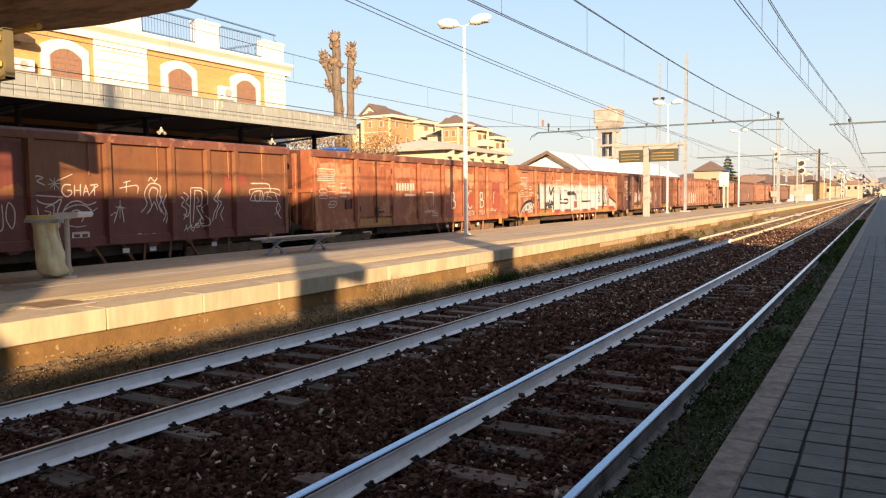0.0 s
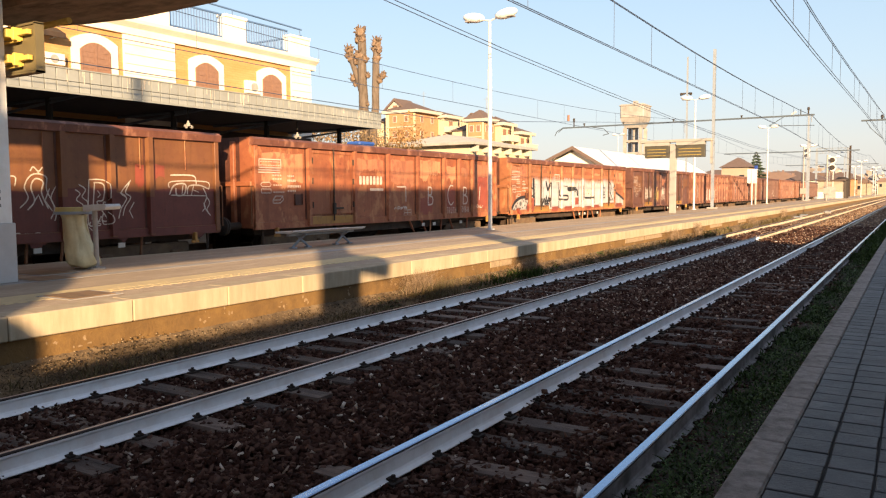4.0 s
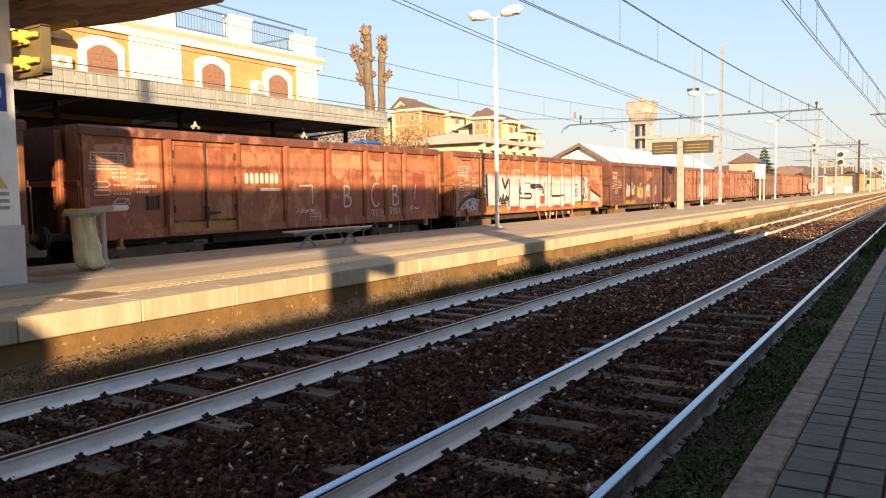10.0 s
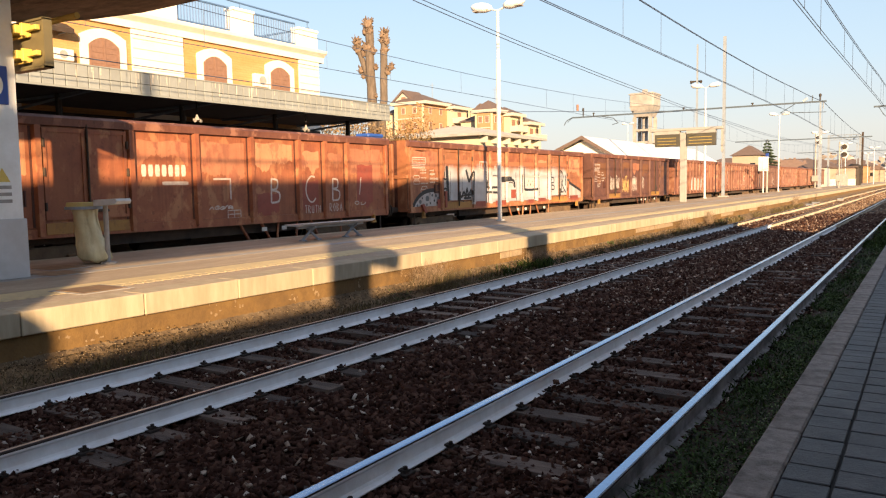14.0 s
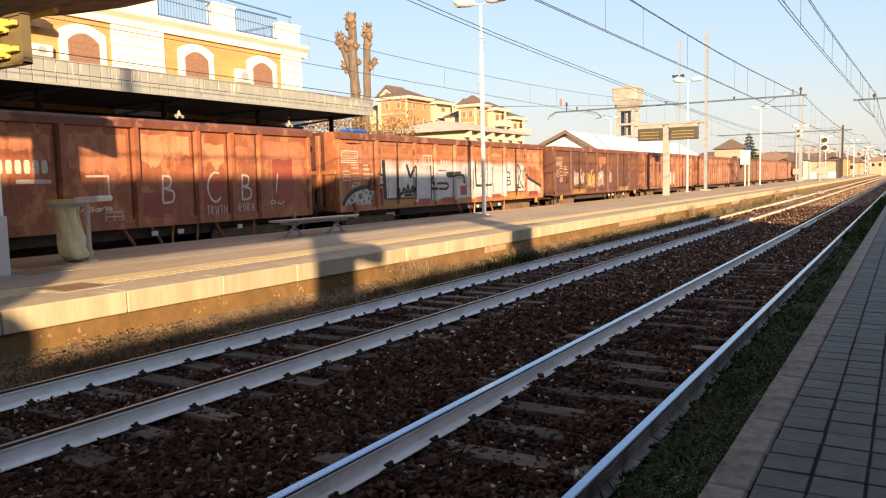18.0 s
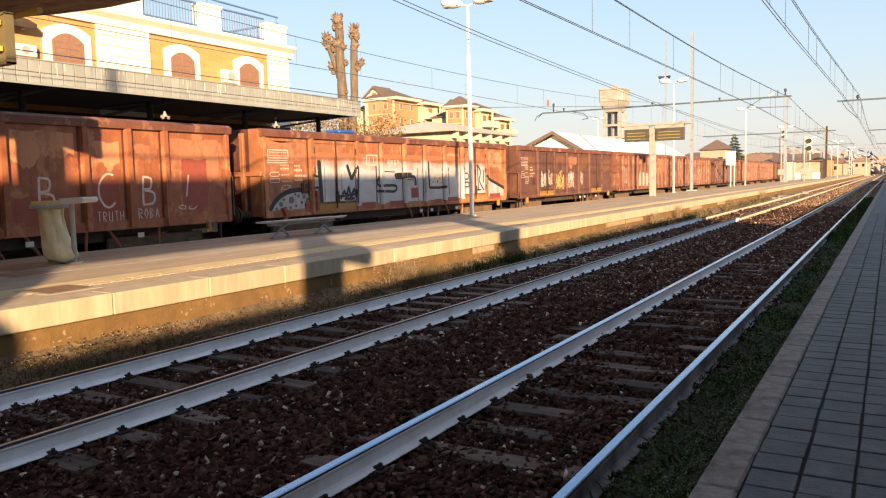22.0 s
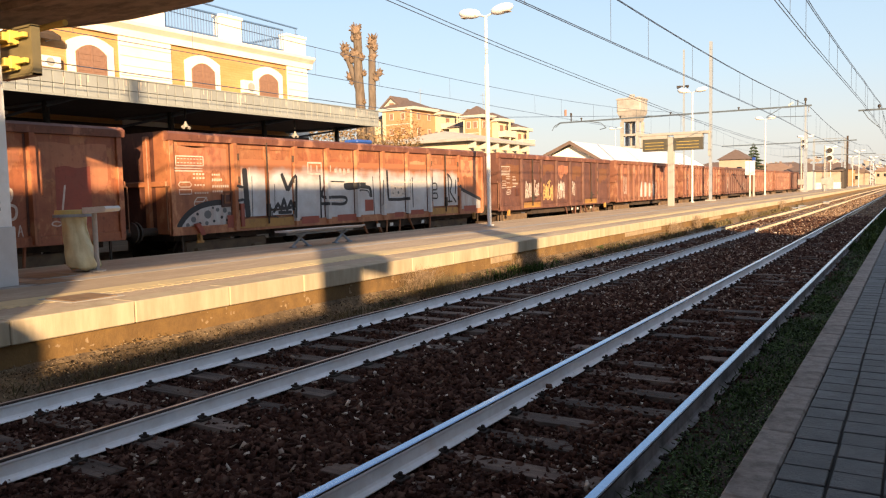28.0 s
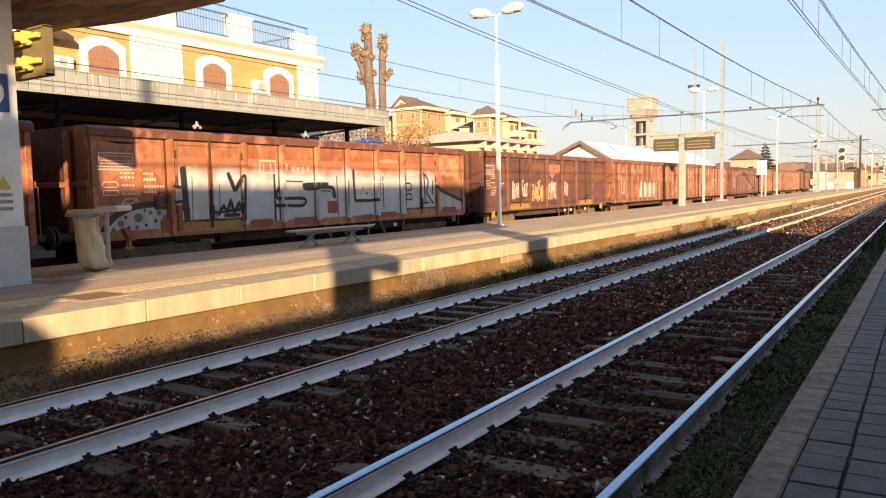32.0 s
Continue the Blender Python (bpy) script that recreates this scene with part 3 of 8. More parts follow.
def paint(w, name, lines, width, mat, posts, doors, label=""):
    """Paint strokes on the platform side: they follow the posts and doors in and out."""
    if name in ("graffiti_tag", "graffiti_letter", "owner_mark", "stencil_mark", "graffiti_highlight", "graffiti_spot", "stencilled_number") and len(lines) > 1:
        return [paint(w, name, [ln], width, mat, posts, doors, label) for ln in lines]
    def lift(y):
        if any(abs(y - o) < 0.085 for o in posts):
            return S + 0.1065
        return S + 0.0665 if any(o + 0.1 < y < e - 0.1 for o, e in doors) else S + 0.0085

    bm = bmesh.new()
    for pts in lines:
        way = [pts[0]]
        for (a, b), (c, d) in zip(pts[:-1], pts[1:]):
            n = max(1, int(math.hypot(c - a, d - b) / 0.06))
            way += [(a + (c - a) * i / n, b + (d - b) * i / n) for i in range(1, n + 1)]
        prev = None
        for i, (y, z) in enumerate(way):
            p, q = way[max(0, i - 1)], way[min(len(way) - 1, i + 1)]
            u = Vector((q[0] - p[0], q[1] - p[1]))
            if u.length < 1e-5:
                continue
            u = u.normalized() * width / 2 * (0.75 if i in (0, len(way) - 1) else 1.0)
            x = lift(y) + 0.00003 * (i % 40)
            edge = [bm.verts.new((x, y - u.y, z + u.x)), bm.verts.new((x, y + u.y, z - u.x))]
            if prev:
                bm.faces.new((prev[0], prev[1], edge[1], edge[0]))
            prev = edge
    return part(name, bm, mat, w, label)


def curve_pts(ctrl, n=6):
    """A smooth line through control points."""
    out = []
    c = [ctrl[0], *ctrl, ctrl[-1]]
    for i in range(1, len(c) - 2):
        for k in range(n):
            t = k / n
            out.append(tuple(0.5 * (2 * c[i][j] + (c[i + 1][j] - c[i - 1][j]) * t + (2 * c[i - 1][j] - 5 * c[i][j] + 4 * c[i + 1][j] - c[i + 2][j]) * t * t
                                    + (3 * c[i][j] - c[i - 1][j] - 3 * c[i + 1][j] + c[i + 2][j]) * t ** 3) for j in (0, 1)))
    return out + [ctrl[-1]]


GLYPHS = [[(0, 0), (0.1, 1), (0.5, 0.9), (0.55, 0.55), (0.1, 0.5), (0.6, 0)], [(0.6, 0.85), (0.2, 1), (0, 0.5), (0.25, 0), (0.6, 0.1), (0.55, 0.45), (0.3, 0.4)],
          [(0, 0), (0.3, 1), (0.6, 0)], [(0, 1), (0.05, 0.2), (0.3, 0), (0.55, 0.2), (0.6, 1)], [(0, 0), (0, 1), (0.3, 0.45), (0.6, 1), (0.6, 0)],
          [(0.55, 0.9), (0.1, 0.95), (0.1, 0.6), (0.5, 0.45), (0.5, 0.1), (0, 0.05)], [(0.3, 0), (0, 0.4), (0.2, 0.95), (0.55, 0.7), (0.5, 0.2), (0.3, 0)], [(0, 1), (0, 0), (0.5, 0.05)], [(0, 0.9), (0.6, 1), (0.1, 0.1), (0.6, 0)]]


def scribble(y, z, wd, ht, seed, loops=5):
    """A tag: a few hand-drawn looping shapes in a row, given as one list of lines."""
    r = random.Random(seed)
    out = []
    n = max(2, loops - 2)
    for i in range(n):
        g = r.choice(GLYPHS)
        k = wd / n
        s1, tilt, dz = ht * r.uniform(0.65, 1.05), r.uniform(-0.15, 0.35), r.uniform(0, 0.15) * ht
        out.append(curve_pts([(y + k * (i + 1.35 * a + tilt * b), z + dz + s1 * b) for a, b in g]))
    return out


def ragged_patch(y0, y1, z0, z1, seed, x=None):
    """A flat patch of another paint with an uneven outline."""
    r = random.Random(seed)
    pts = []
    n = 40
    ph = r.uniform(0, 6)
    for i in range(n + 1):
        pts.append((y0 + (y1 - y0) * i / n, z0 + 0.1 * math.sin(ph + 5 * i / n) + 0.06 * math.sin(2 * ph + 13 * i / n) + r.uniform(-0.035, 0.035)))
    for i in range(n + 1):
        pts.append((y1 - (y1 - y0) * i / n + 0.03 * math.sin(3 * i), z1 + 0.02 * math.sin(ph + 9 * i / n)))
    bm = bmesh.new()
    bm.faces.new([bm.verts.new((S + 0.003 if x is None else x, y, z)) for y, z in pts])
    return bm


def wagon(y_nine, length, posts, doors, main, near_detail, label, seed, end_mat=None):
    """An open high-sided bogie wagon. Local y runs from the near end of the body, z from the rail head, x = +1.4 is the side that faces the island platform."""
    rnd = random.Random(seed)
    w = thing("freight_wagon", label, "wagon", group="freight train", at=(X3, y_nine, 0))
    w["y_nine"] = y_nine
    ZB, ZT = 1.0, 3.27
    for sx in (S - 0.05, -S):
        part("side_wall", boxes((sx, sx + 0.05, 0, length, ZB, ZT - 0.2)), main, w)
    part("floor", boxes((-S + 0.05, S - 0.05, 0.05, length - 0.05, 1.1, 1.2)), M_UNDER, w)
    for y, d in ((0, 1), (length, -1)):
        # Gap shade is painted into the inner wall; the corner keeps body colour.
        e = part("end_wall", boxes((-S, S - 0.42, y - 0.03 * d, y + 0.05 * d, ZB, ZT)), M_W_RUSTSHADE if near_detail else main, w, "grimy end wall, its shade painted dark on near wagons")
        part("end_corner", boxes((S - 0.42, S, y - 0.034 * d, y + 0.05 * d, ZB, ZT)), main, e)
        for x in (-0.75, 0.75):
            part("end_post", boxes((x - 0.07, x + 0.07, y - 0.13 * d, y - 0.03 * d, ZB, ZT - 0.1), bevel=0.015), main, e)
        part("end_rib", boxes((-S, S, y - 0.09 * d, y - 0.03 * d, 2.05, 2.17), bevel=0.015), main, e)
        for x in (-0.87, 0.87):
            bf = part("buffer", rods(((x, y - 0.03 * d, 1.06), (x, y - 0.45 * d, 1.06), 0.09), ((x, y - 0.45 * d, 1.06), (x, y - 0.52 * d, 1.06), 0.09, 0.23),
                                     ((x, y - 0.52 * d, 1.06), (x, y - 0.56 * d, 1.06), 0.23), seg=14), M_DARK, e, "round steel buffer")
        part("coupling_hook", boxes((-0.04, 0.04, y - 0.62 * d, y - 0.03 * d, 0.98, 1.1)), M_DARK, e)
    for sx in (1, -1):
        part("top_rail", prism([(sx * (S - 0.06), ZT - 0.22), (sx * (S + 0.09), ZT - 0.2), (sx * (S + 0.11), ZT - 0.06), (sx * (S + 0.02), ZT), (sx * (S - 0.06), ZT)], 'y', -0.05, length + 0.05), M_W_TOP if near_detail else main, w)
        part("sill", prism([(sx * (S - 0.06), ZB - 0.04), (sx * (S + 0.035), ZB - 0.04), (sx * (S + 0.035), ZB + 0.14), (sx * (S - 0.06), ZB + 0.16)], 'y', 0, length), main, w)
    for y in posts:
        for sx in ((1, -1) if near_detail else (1,)):
            part("side_post", prism([(sx * S, y - 0.085), (sx * (S + 0.1), y - 0.055), (sx * (S + 0.1), y + 0.055), (sx * S, y + 0.085)], 'z', ZB, ZT - 0.2), main, w)
    # Dark strip beside each post: its shaded side, put in as colour.
    for y in posts if near_detail else ():
        part("weld_seam", boxes((S + 0.001, S + 0.012, y - 0.128, y - 0.087, ZB + 0.17, ZT - 0.22)), M_W_RUSTSHADE, w, "shade line beside the post, painted dark")
    for y in (0.06, length - 0.06):
        part("corner_post", boxes((S - 0.01, S + 0.06, y - 0.06, y + 0.06, ZB, ZT - 0.2), bevel=0.01), main, w)
    for a, b in doors:
        mid = (a + b) / 2
        for p, q in ((a + 0.1, mid - 0.03), (mid + 0.03, b - 0.1)):
            d = part("door", boxes((S, S + 0.035, p, q, ZB + 0.3, ZT - 0.24), bevel=0.008), main, w)
            part("door_frame", boxes((S + 0.035, S + 0.06, p, p + 0.07, ZB + 0.3, ZT - 0.24), (S + 0.035, S + 0.06, q - 0.07, q, ZB + 0.3, ZT - 0.24),
                                     (S + 0.035, S + 0.058, p + 0.07, q - 0.07, ZT - 0.32, ZT - 0.24), (S + 0.035, S + 0.058, p + 0.07, q - 0.07, ZB + 0.3, ZB + 0.37)), main, d)
            if near_detail:
                for z in (1.55, 2.2, 2.75):
                    h = p if p < mid - 0.5 else q
                    part("hinge", rods(((S + 0.07, h, z - 0.08), (S + 0.07, h, z + 0.08), 0.03)), M_UNDER, d)
        part("door_lock_bar", rods(((S + 0.085, mid, ZB + 0.1), (S + 0.085, mid, ZT - 0.15), 0.022)), M_UNDER, w)
        if near_detail:
            part("lock_handle", boxes((S + 0.05, S + 0.13, mid - 0.05, mid + 0.05, ZB + 0.28, ZB + 0.6), (S + 0.06, S + 0.11, mid + 0.05, mid + 0.4, ZB + 0.42, ZB + 0.47), bevel=0.01), M_DARK, w)
        part("door_sill", boxes((S, S + 0.045, a + 0.1, b - 0.1, ZB + 0.02, ZB + 0.24), bevel=0.006), M_W_YELLOW, w, "faded yellow door sill")
    # running gear
    part("underframe", boxes((-1.05, 1.05, 0.3, length - 0.3, 0.82, 1.08), (0.95, 1.15, 3.4, length - 3.4, 0.72, 0.96), (-1.15, -0.95, 3.4, length - 3.4, 0.72, 0.96)), M_UNDER, w)
    wheels = []
    for yb in (1.92, length - 1.92):
        bo = part("bogie", boxes((-1.05, -0.93, yb - 1.3, yb + 1.3, 0.5, 0.78), (0.93, 1.05, yb - 1.3, yb + 1.3, 0.5, 0.78), (-0.95, 0.95, yb - 0.2, yb + 0.2, 0.52, 0.85), bevel=0.03), M_BOGIE, w, "rusty cast-steel bogie")
        for ya in (-0.9, 0.9):
            for sx in (1.07, -1.07):
                part("axle_box", boxes((sx - 0.09, sx + 0.09, yb + ya - 0.15, yb + ya + 0.15, 0.36, 0.62), bevel=0.03), M_BOGIE, bo)
            bm = bmesh.new()
            for sx in (-1, 1):
                rod(bm, (sx * 0.69, 0, 0), (sx * 0.82, 0, 0), 0.45, 0.44, 20)
                rod(bm, (sx * 0.66, 0, 0), (sx * 0.69, 0, 0), 0.475, 0.475, 20)
                box(bm, sx * 0.82, sx * 0.83, -0.05, 0.05, -0.4, 0.4)
            rod(bm, (-0.95, 0, 0), (0.95, 0, 0), 0.085, 0.085, 10)
            wh = part("wheelset", bm, M_WHEEL, w, "steel wheels on one axle")
            wh.location = (0, yb + ya, 0.45)
            wheels.append(wh)
    if near_detail:
        for y in (0.75, length - 0.75):
            part("towing_hook", boxes((S - 0.02, S + 0.1, y - 0.035, y + 0.035, ZB - 0.2, ZB), (S + 0.02, S + 0.08, y - 0.1, y + 0.1, ZB - 0.24, ZB - 0.18), bevel=0.01), M_W_YELLOW, w, "yellow tow hook")
        for y in (5.4, 6.1, 7.9):
            part("brake_lever", rods(((S - 0.1, y + 1.6, 0.98), (S - 0.12, y + 2.0, 0.42), 0.035)), main, w)
            part("brake_hanger", rods(((S - 0.1, y + 2.9, 0.98), (S - 0.12, y + 2.86, 0.42), 0.03)), main, w)
            part("label_plate", boxes((S - 0.08, S - 0.06, y + 2.3, y + 2.46, 0.76, 0.86)), M_TAGPLATE, w, "small white plate")
        part("air_reservoir", rods(((0.5, 4.6, 0.7), (0.5, 6.0, 0.7), 0.2), seg=14), M_UNDER, w)
        for y, d in ((0, 1), (length, -1)):
            part("handrail", rods(((S + 0.02, y - 0.1 * d, 1.1), (S + 0.02, y - 0.1 * d, 2.05), 0.014), ((S + 0.02, y - 0.1 * d, 2.05), (S + 0.02, y - 0.02 * d, 2.05), 0.014), seg=6), M_W_BROWN, w)
            part("shunter_step", boxes((0.95, 1.35, y + 0.15 * d, y + 0.5 * d, 0.4, 0.44), (1.3, 1.34, y + 0.3 * d, y + 0.34 * d, 0.44, 1.0)), M_UNDER, w)
    return w, wheels


E1 = [2.01, 3.98, 5.66, 7.32, 8.97, 10.95]
E2 = [1.88, 4.0, 5.31, 6.64, 7.93, 9.28, 10.59, 12.55]
D1 = [(2.01, 3.98), (8.97, 10.95)]
D2 = [(1.88, 4.0), (10.59, 12.55)]
EB, DB = [2.01, 3.98, 5.66, 7.32, 8.97, 10.0, 10.95], [(2.01, 3.98)]
LAB = "rusty red-brown open freight wagon with ribbed steel sides"
TRAIN = []
TRAIN.append(wagon(-18.29, 12.85, E1, D1, M_W_BROWN, True, LAB, 1))
TRAIN.append(wagon(-4.2, 12.85, E1 + [3.0, 10.03], [], M_W_BROWN, True, "brown-red open freight wagon covered in thin white graffiti tags", 2))
TRAIN.append(wagon(9.79, 12.86, EB, DB, M_W_RED, True, "faded red open freight wagon with white lettering and scrawled capitals", 3))
TRAIN.append(wagon(23.83, 14.35, E2, D2, M_W_ORANGE, True, "orange-red open freight wagon with a large silver graffiti piece", 4))
TRAIN.append(wagon(39.57, 12.8, E1, D1, M_W_DARK, True, "dark brown open freight wagon with faded chalk marks", 5))
M_W_FAR = rust("wagon_dull_red", (0.25, 0.1, 0.058), (0.135, 0.048, 0.03), (0.34, 0.18, 0.11), 0.8)
E3 = [0.9, 2.01, 3.0, 3.98, 4.8, 5.66, 6.5, 7.32, 8.15, 8.97, 9.95, 10.95, 11.9]
yy = 53.6
for i in range(6):
    TRAIN.append(wagon(yy, 12.8, E3, [], (M_W_FAR, M_W_FAR, M_W_DARK, M_W_FAR, M_W_FAR, M_W_DARK)[i], False, LAB if i % 2 else "weathered orange-red open freight wagon farther down the train", 6 + i))
    yy += 14.04


# ---- markings and graffiti on the wagons ----
M_FADE = rust("wagon_sun_bleached", (0.56, 0.27, 0.14), (0.46, 0.19, 0.1), (0.3, 0.095, 0.055), 0.85)
M_PEEL = rust("wagon_peeled_primer", (0.44, 0.19, 0.1), (0.36, 0.13, 0.07), (0.26, 0.085, 0.05), 0.8)
M_TAGY = material("graffiti_ochre", (0.55, 0.36, 0.13), 0.7, col2=(0.42, 0.26, 0.1), scale=9)
M_TAGP = material("graffiti_pale", (0.62, 0.55, 0.5), 0.7, col2=(0.42, 0.32, 0.27), scale=9)


def panels(w, posts, length, seed, mats, top=3.0):
    """Bleached and peeled areas in the bays between the posts."""
    r = random.Random(seed)
    ys = [0.12] + posts + [length - 0.12]
    for i, (a, b) in enumerate(zip(ys[:-1], ys[1:])):
        if (a, b) in D1 or (a, b) in D2 or b - a < 0.6:
            continue
        lo = r.uniform(1.9, 2.55)
        part("bleached_patch", ragged_patch(a + 0.16, b - 0.2, lo, top - r.uniform(0.05, 0.25), seed * 31 + i), r.choice(mats), w, "bleached and peeling paint")


def stencils(w, y, posts, doors, mat=M_MARK):
    """Blocks of small stencilled data: unreadable lines as bars."""
    rows = []
    for k in range(8):
        rows.append([(y + 0.09 * k, 2.58), (y + 0.09 * k + 0.055, 2.58)])
        rows.append([(y + 0.09 * k, 2.67), (y + 0.09 * k + 0.055, 2.67)])
    paint(w, "load_table", rows + [[(y - 0.04, 2.73), (y + 0.73, 2.73)], [(y - 0.04, 2.52), (y + 0.73, 2.52)], [(y - 0.04, 2.52), (y - 0.04, 2.73)], [(y + 0.73, 2.52), (y + 0.73, 2.73)], [(y - 0.16, 2.46), (y + 0.7, 2.46)], [(y - 0.16, 2.4), (y + 0.7, 2.4)]], 0.026, mat, posts, doors, "stencilled load table")
    paint(w, "stencil_mark", [[(y + 0.42 + 0.09 * k, z), (y + 0.475 + 0.09 * k, z)] for k in range(4) for z in (2.24, 2.33)] + [[(y + 0.45 + 0.08 * k, 2.08), (y + 0.5 + 0.08 * k, 2.08)] for k in range(4)] + [[(y + 0.45 + 0.07 * k, 1.9), (y + 0.49 + 0.07 * k, 1.9)] for k in range(6)], 0.05, mat, posts, doors)
    paint(w, "stencilled_frame", [[(y + 0.02, 1.88), (y + 0.36, 1.88), (y + 0.36, 1.98), (y + 0.02, 1.98), (y + 0.02, 1.88)], [(y + 0.05, 2.04), (y + 0.32, 2.04), (y + 0.37, 2.09), (y + 0.32, 2.15), (y + 0.05, 2.15), (y, 2.09), (y + 0.05, 2.04)], [(y + 0.42, 1.62), (y + 0.68, 1.62), (y + 0.8, 1.7), (y + 0.78, 1.8), (y + 0.52, 1.8), (y + 0.42, 1.7), (y + 0.42, 1.62)],
                                  [(y + 0.42, 1.7), (y + 0.68, 1.7), (y + 0.78, 1.8)]], 0.02, mat, posts, doors)
    for z, n in ((2.32, 4), (2.2, 5), (2.05, 8), (1.93, 5)):
        paint(w, "stencilled_number", [[(y + 0.97 + 0.065 * k, z), (y + 1.012 + 0.065 * k, z)] for k in range(n)], 0.08 if z in (2.2, 2.05) else 0.055, mat, posts, doors)
    part("card_holder", boxes((S, S + 0.012, y + 1.24, y + 1.5, 1.58, 1.84), (S, S + 0.04, y + 1.22, y + 1.245, 1.56, 1.86), (S, S + 0.04, y + 1.495, y + 1.52, 1.56, 1.86), (S, S + 0.04, y + 1.22, y + 1.52, 1.56, 1.585)), M_W_RUSTSHADE, w, "rusty steel card holder")


wa, wb, wc, wd = (TRAIN[i][0] for i in (1, 2, 3, 4))
for i, (t, ps, ln) in enumerate(((TRAIN[0][0], E1, 12.85), (wb, EB, 12.86), (wc, E2, 14.35), (wd, E1, 12.8))):
    panels(t, ps, ln, 40 + i, ([M_PEEL, M_W_BROWN, M_W_RED], [M_FADE, M_FADE, M_PEEL], [M_W_RED, M_PEEL, M_FADE], [M_W_BROWN, M_PEEL, M_W_BROWN])[i])
for t in (wb, wc, wd):
    stencils(t, 0.24, E2 if t is wc else E1, D2 if t is wc else DB, M_TAGP if t is wd else M_MARK)
for t, (y, z, h) in ((wb, (9.0, 1.2, 0.8)), (wa, (10.6, 2.15, 0.35)), (wb, (11.4, 1.35, 1.1)), (wb, (7.5, 1.2, 0.5))):
    part("repainted_patch", ragged_patch(y, y + 0.75, z, z + h, int(y * 10), S + 0.0062), M_W_PATCH, t, "brighter red repaint")

# thin white tags on the brown-red wagon, over a maroon lower coat
M_W_MAROON = rust("wagon_maroon_coat_and_shade", (0.145, 0.037, 0.028), (0.1, 0.025, 0.02), (0.17, 0.05, 0.035), 0.4, 0.6)
bays = sorted([0.02, 12.83] + E1 + [3.0, 10.03])
for k, (a, b) in enumerate(zip(bays[:-1], bays[1:])):
    part("maroon_coat", ragged_patch(a + 0.09, b - 0.09, 1.02, (1.92, 2.02, 1.9, 1.98, 2.06, 1.94, 2.0, 1.9, 1.96)[k % 9], 300 + k, S + 0.0045), M_W_MAROON, wa, "dull maroon lower coat")
    # Upper bays at this end: the shelter's shade, painted in as maroon.
    if b < 5.7:
        part("maroon_coat", ragged_patch(a + 0.09, b - 0.09, 2.1, 3.02, 320 + k, S + 0.0047), M_W_MAROON, wa, "upper bay darkened maroon for the shelter's shade")
# Posts at that end carry the painted shade up to the top.
for y in bays[1:-1]:
    part("maroon_coat", prism([(S + 0.003, y - 0.0875), (S + 0.1035, y - 0.0565), (S + 0.1035, y + 0.0565), (S + 0.003, y + 0.0875), (S + 0.002, y + 0.08), (S + 0.09, y), (S + 0.002, y - 0.08)], 'z', 1.02, 2.95 if y < 5.6 else 1.9 + 0.1 * math.sin(9 * y)), M_W_MAROON, wa)
part("sill_coat", boxes((S + 0.0352, S + 0.038, 0.01, 12.84, 0.965, 1.135)), M_W_MAROON, wa, "maroon sill")
M_TAGW = material("graffiti_white", (0.62, 0.58, 0.52), 0.7, col2=(0.36, 0.29, 0.24), scale=14)
tags = [scribble(3.5, 1.3, 0.8, 0.75, 7, 6), scribble(4.5, 1.3, 0.9, 0.6, 8, 6), scribble(2.2, 1.5, 0.6, 0.6, 12, 5), scribble(0.5, 1.4, 1.0, 0.8, 13, 7), scribble(8.0, 1.1, 0.5, 0.06, 14, 6), scribble(9.35, 1.22, 0.45, 0.13, 15, 5)]
paint(wa, "graffiti_tag", sum(tags, []), 0.022, M_TAGW, E1 + [3.0, 10.03], [], "thin white graffiti scrawls")
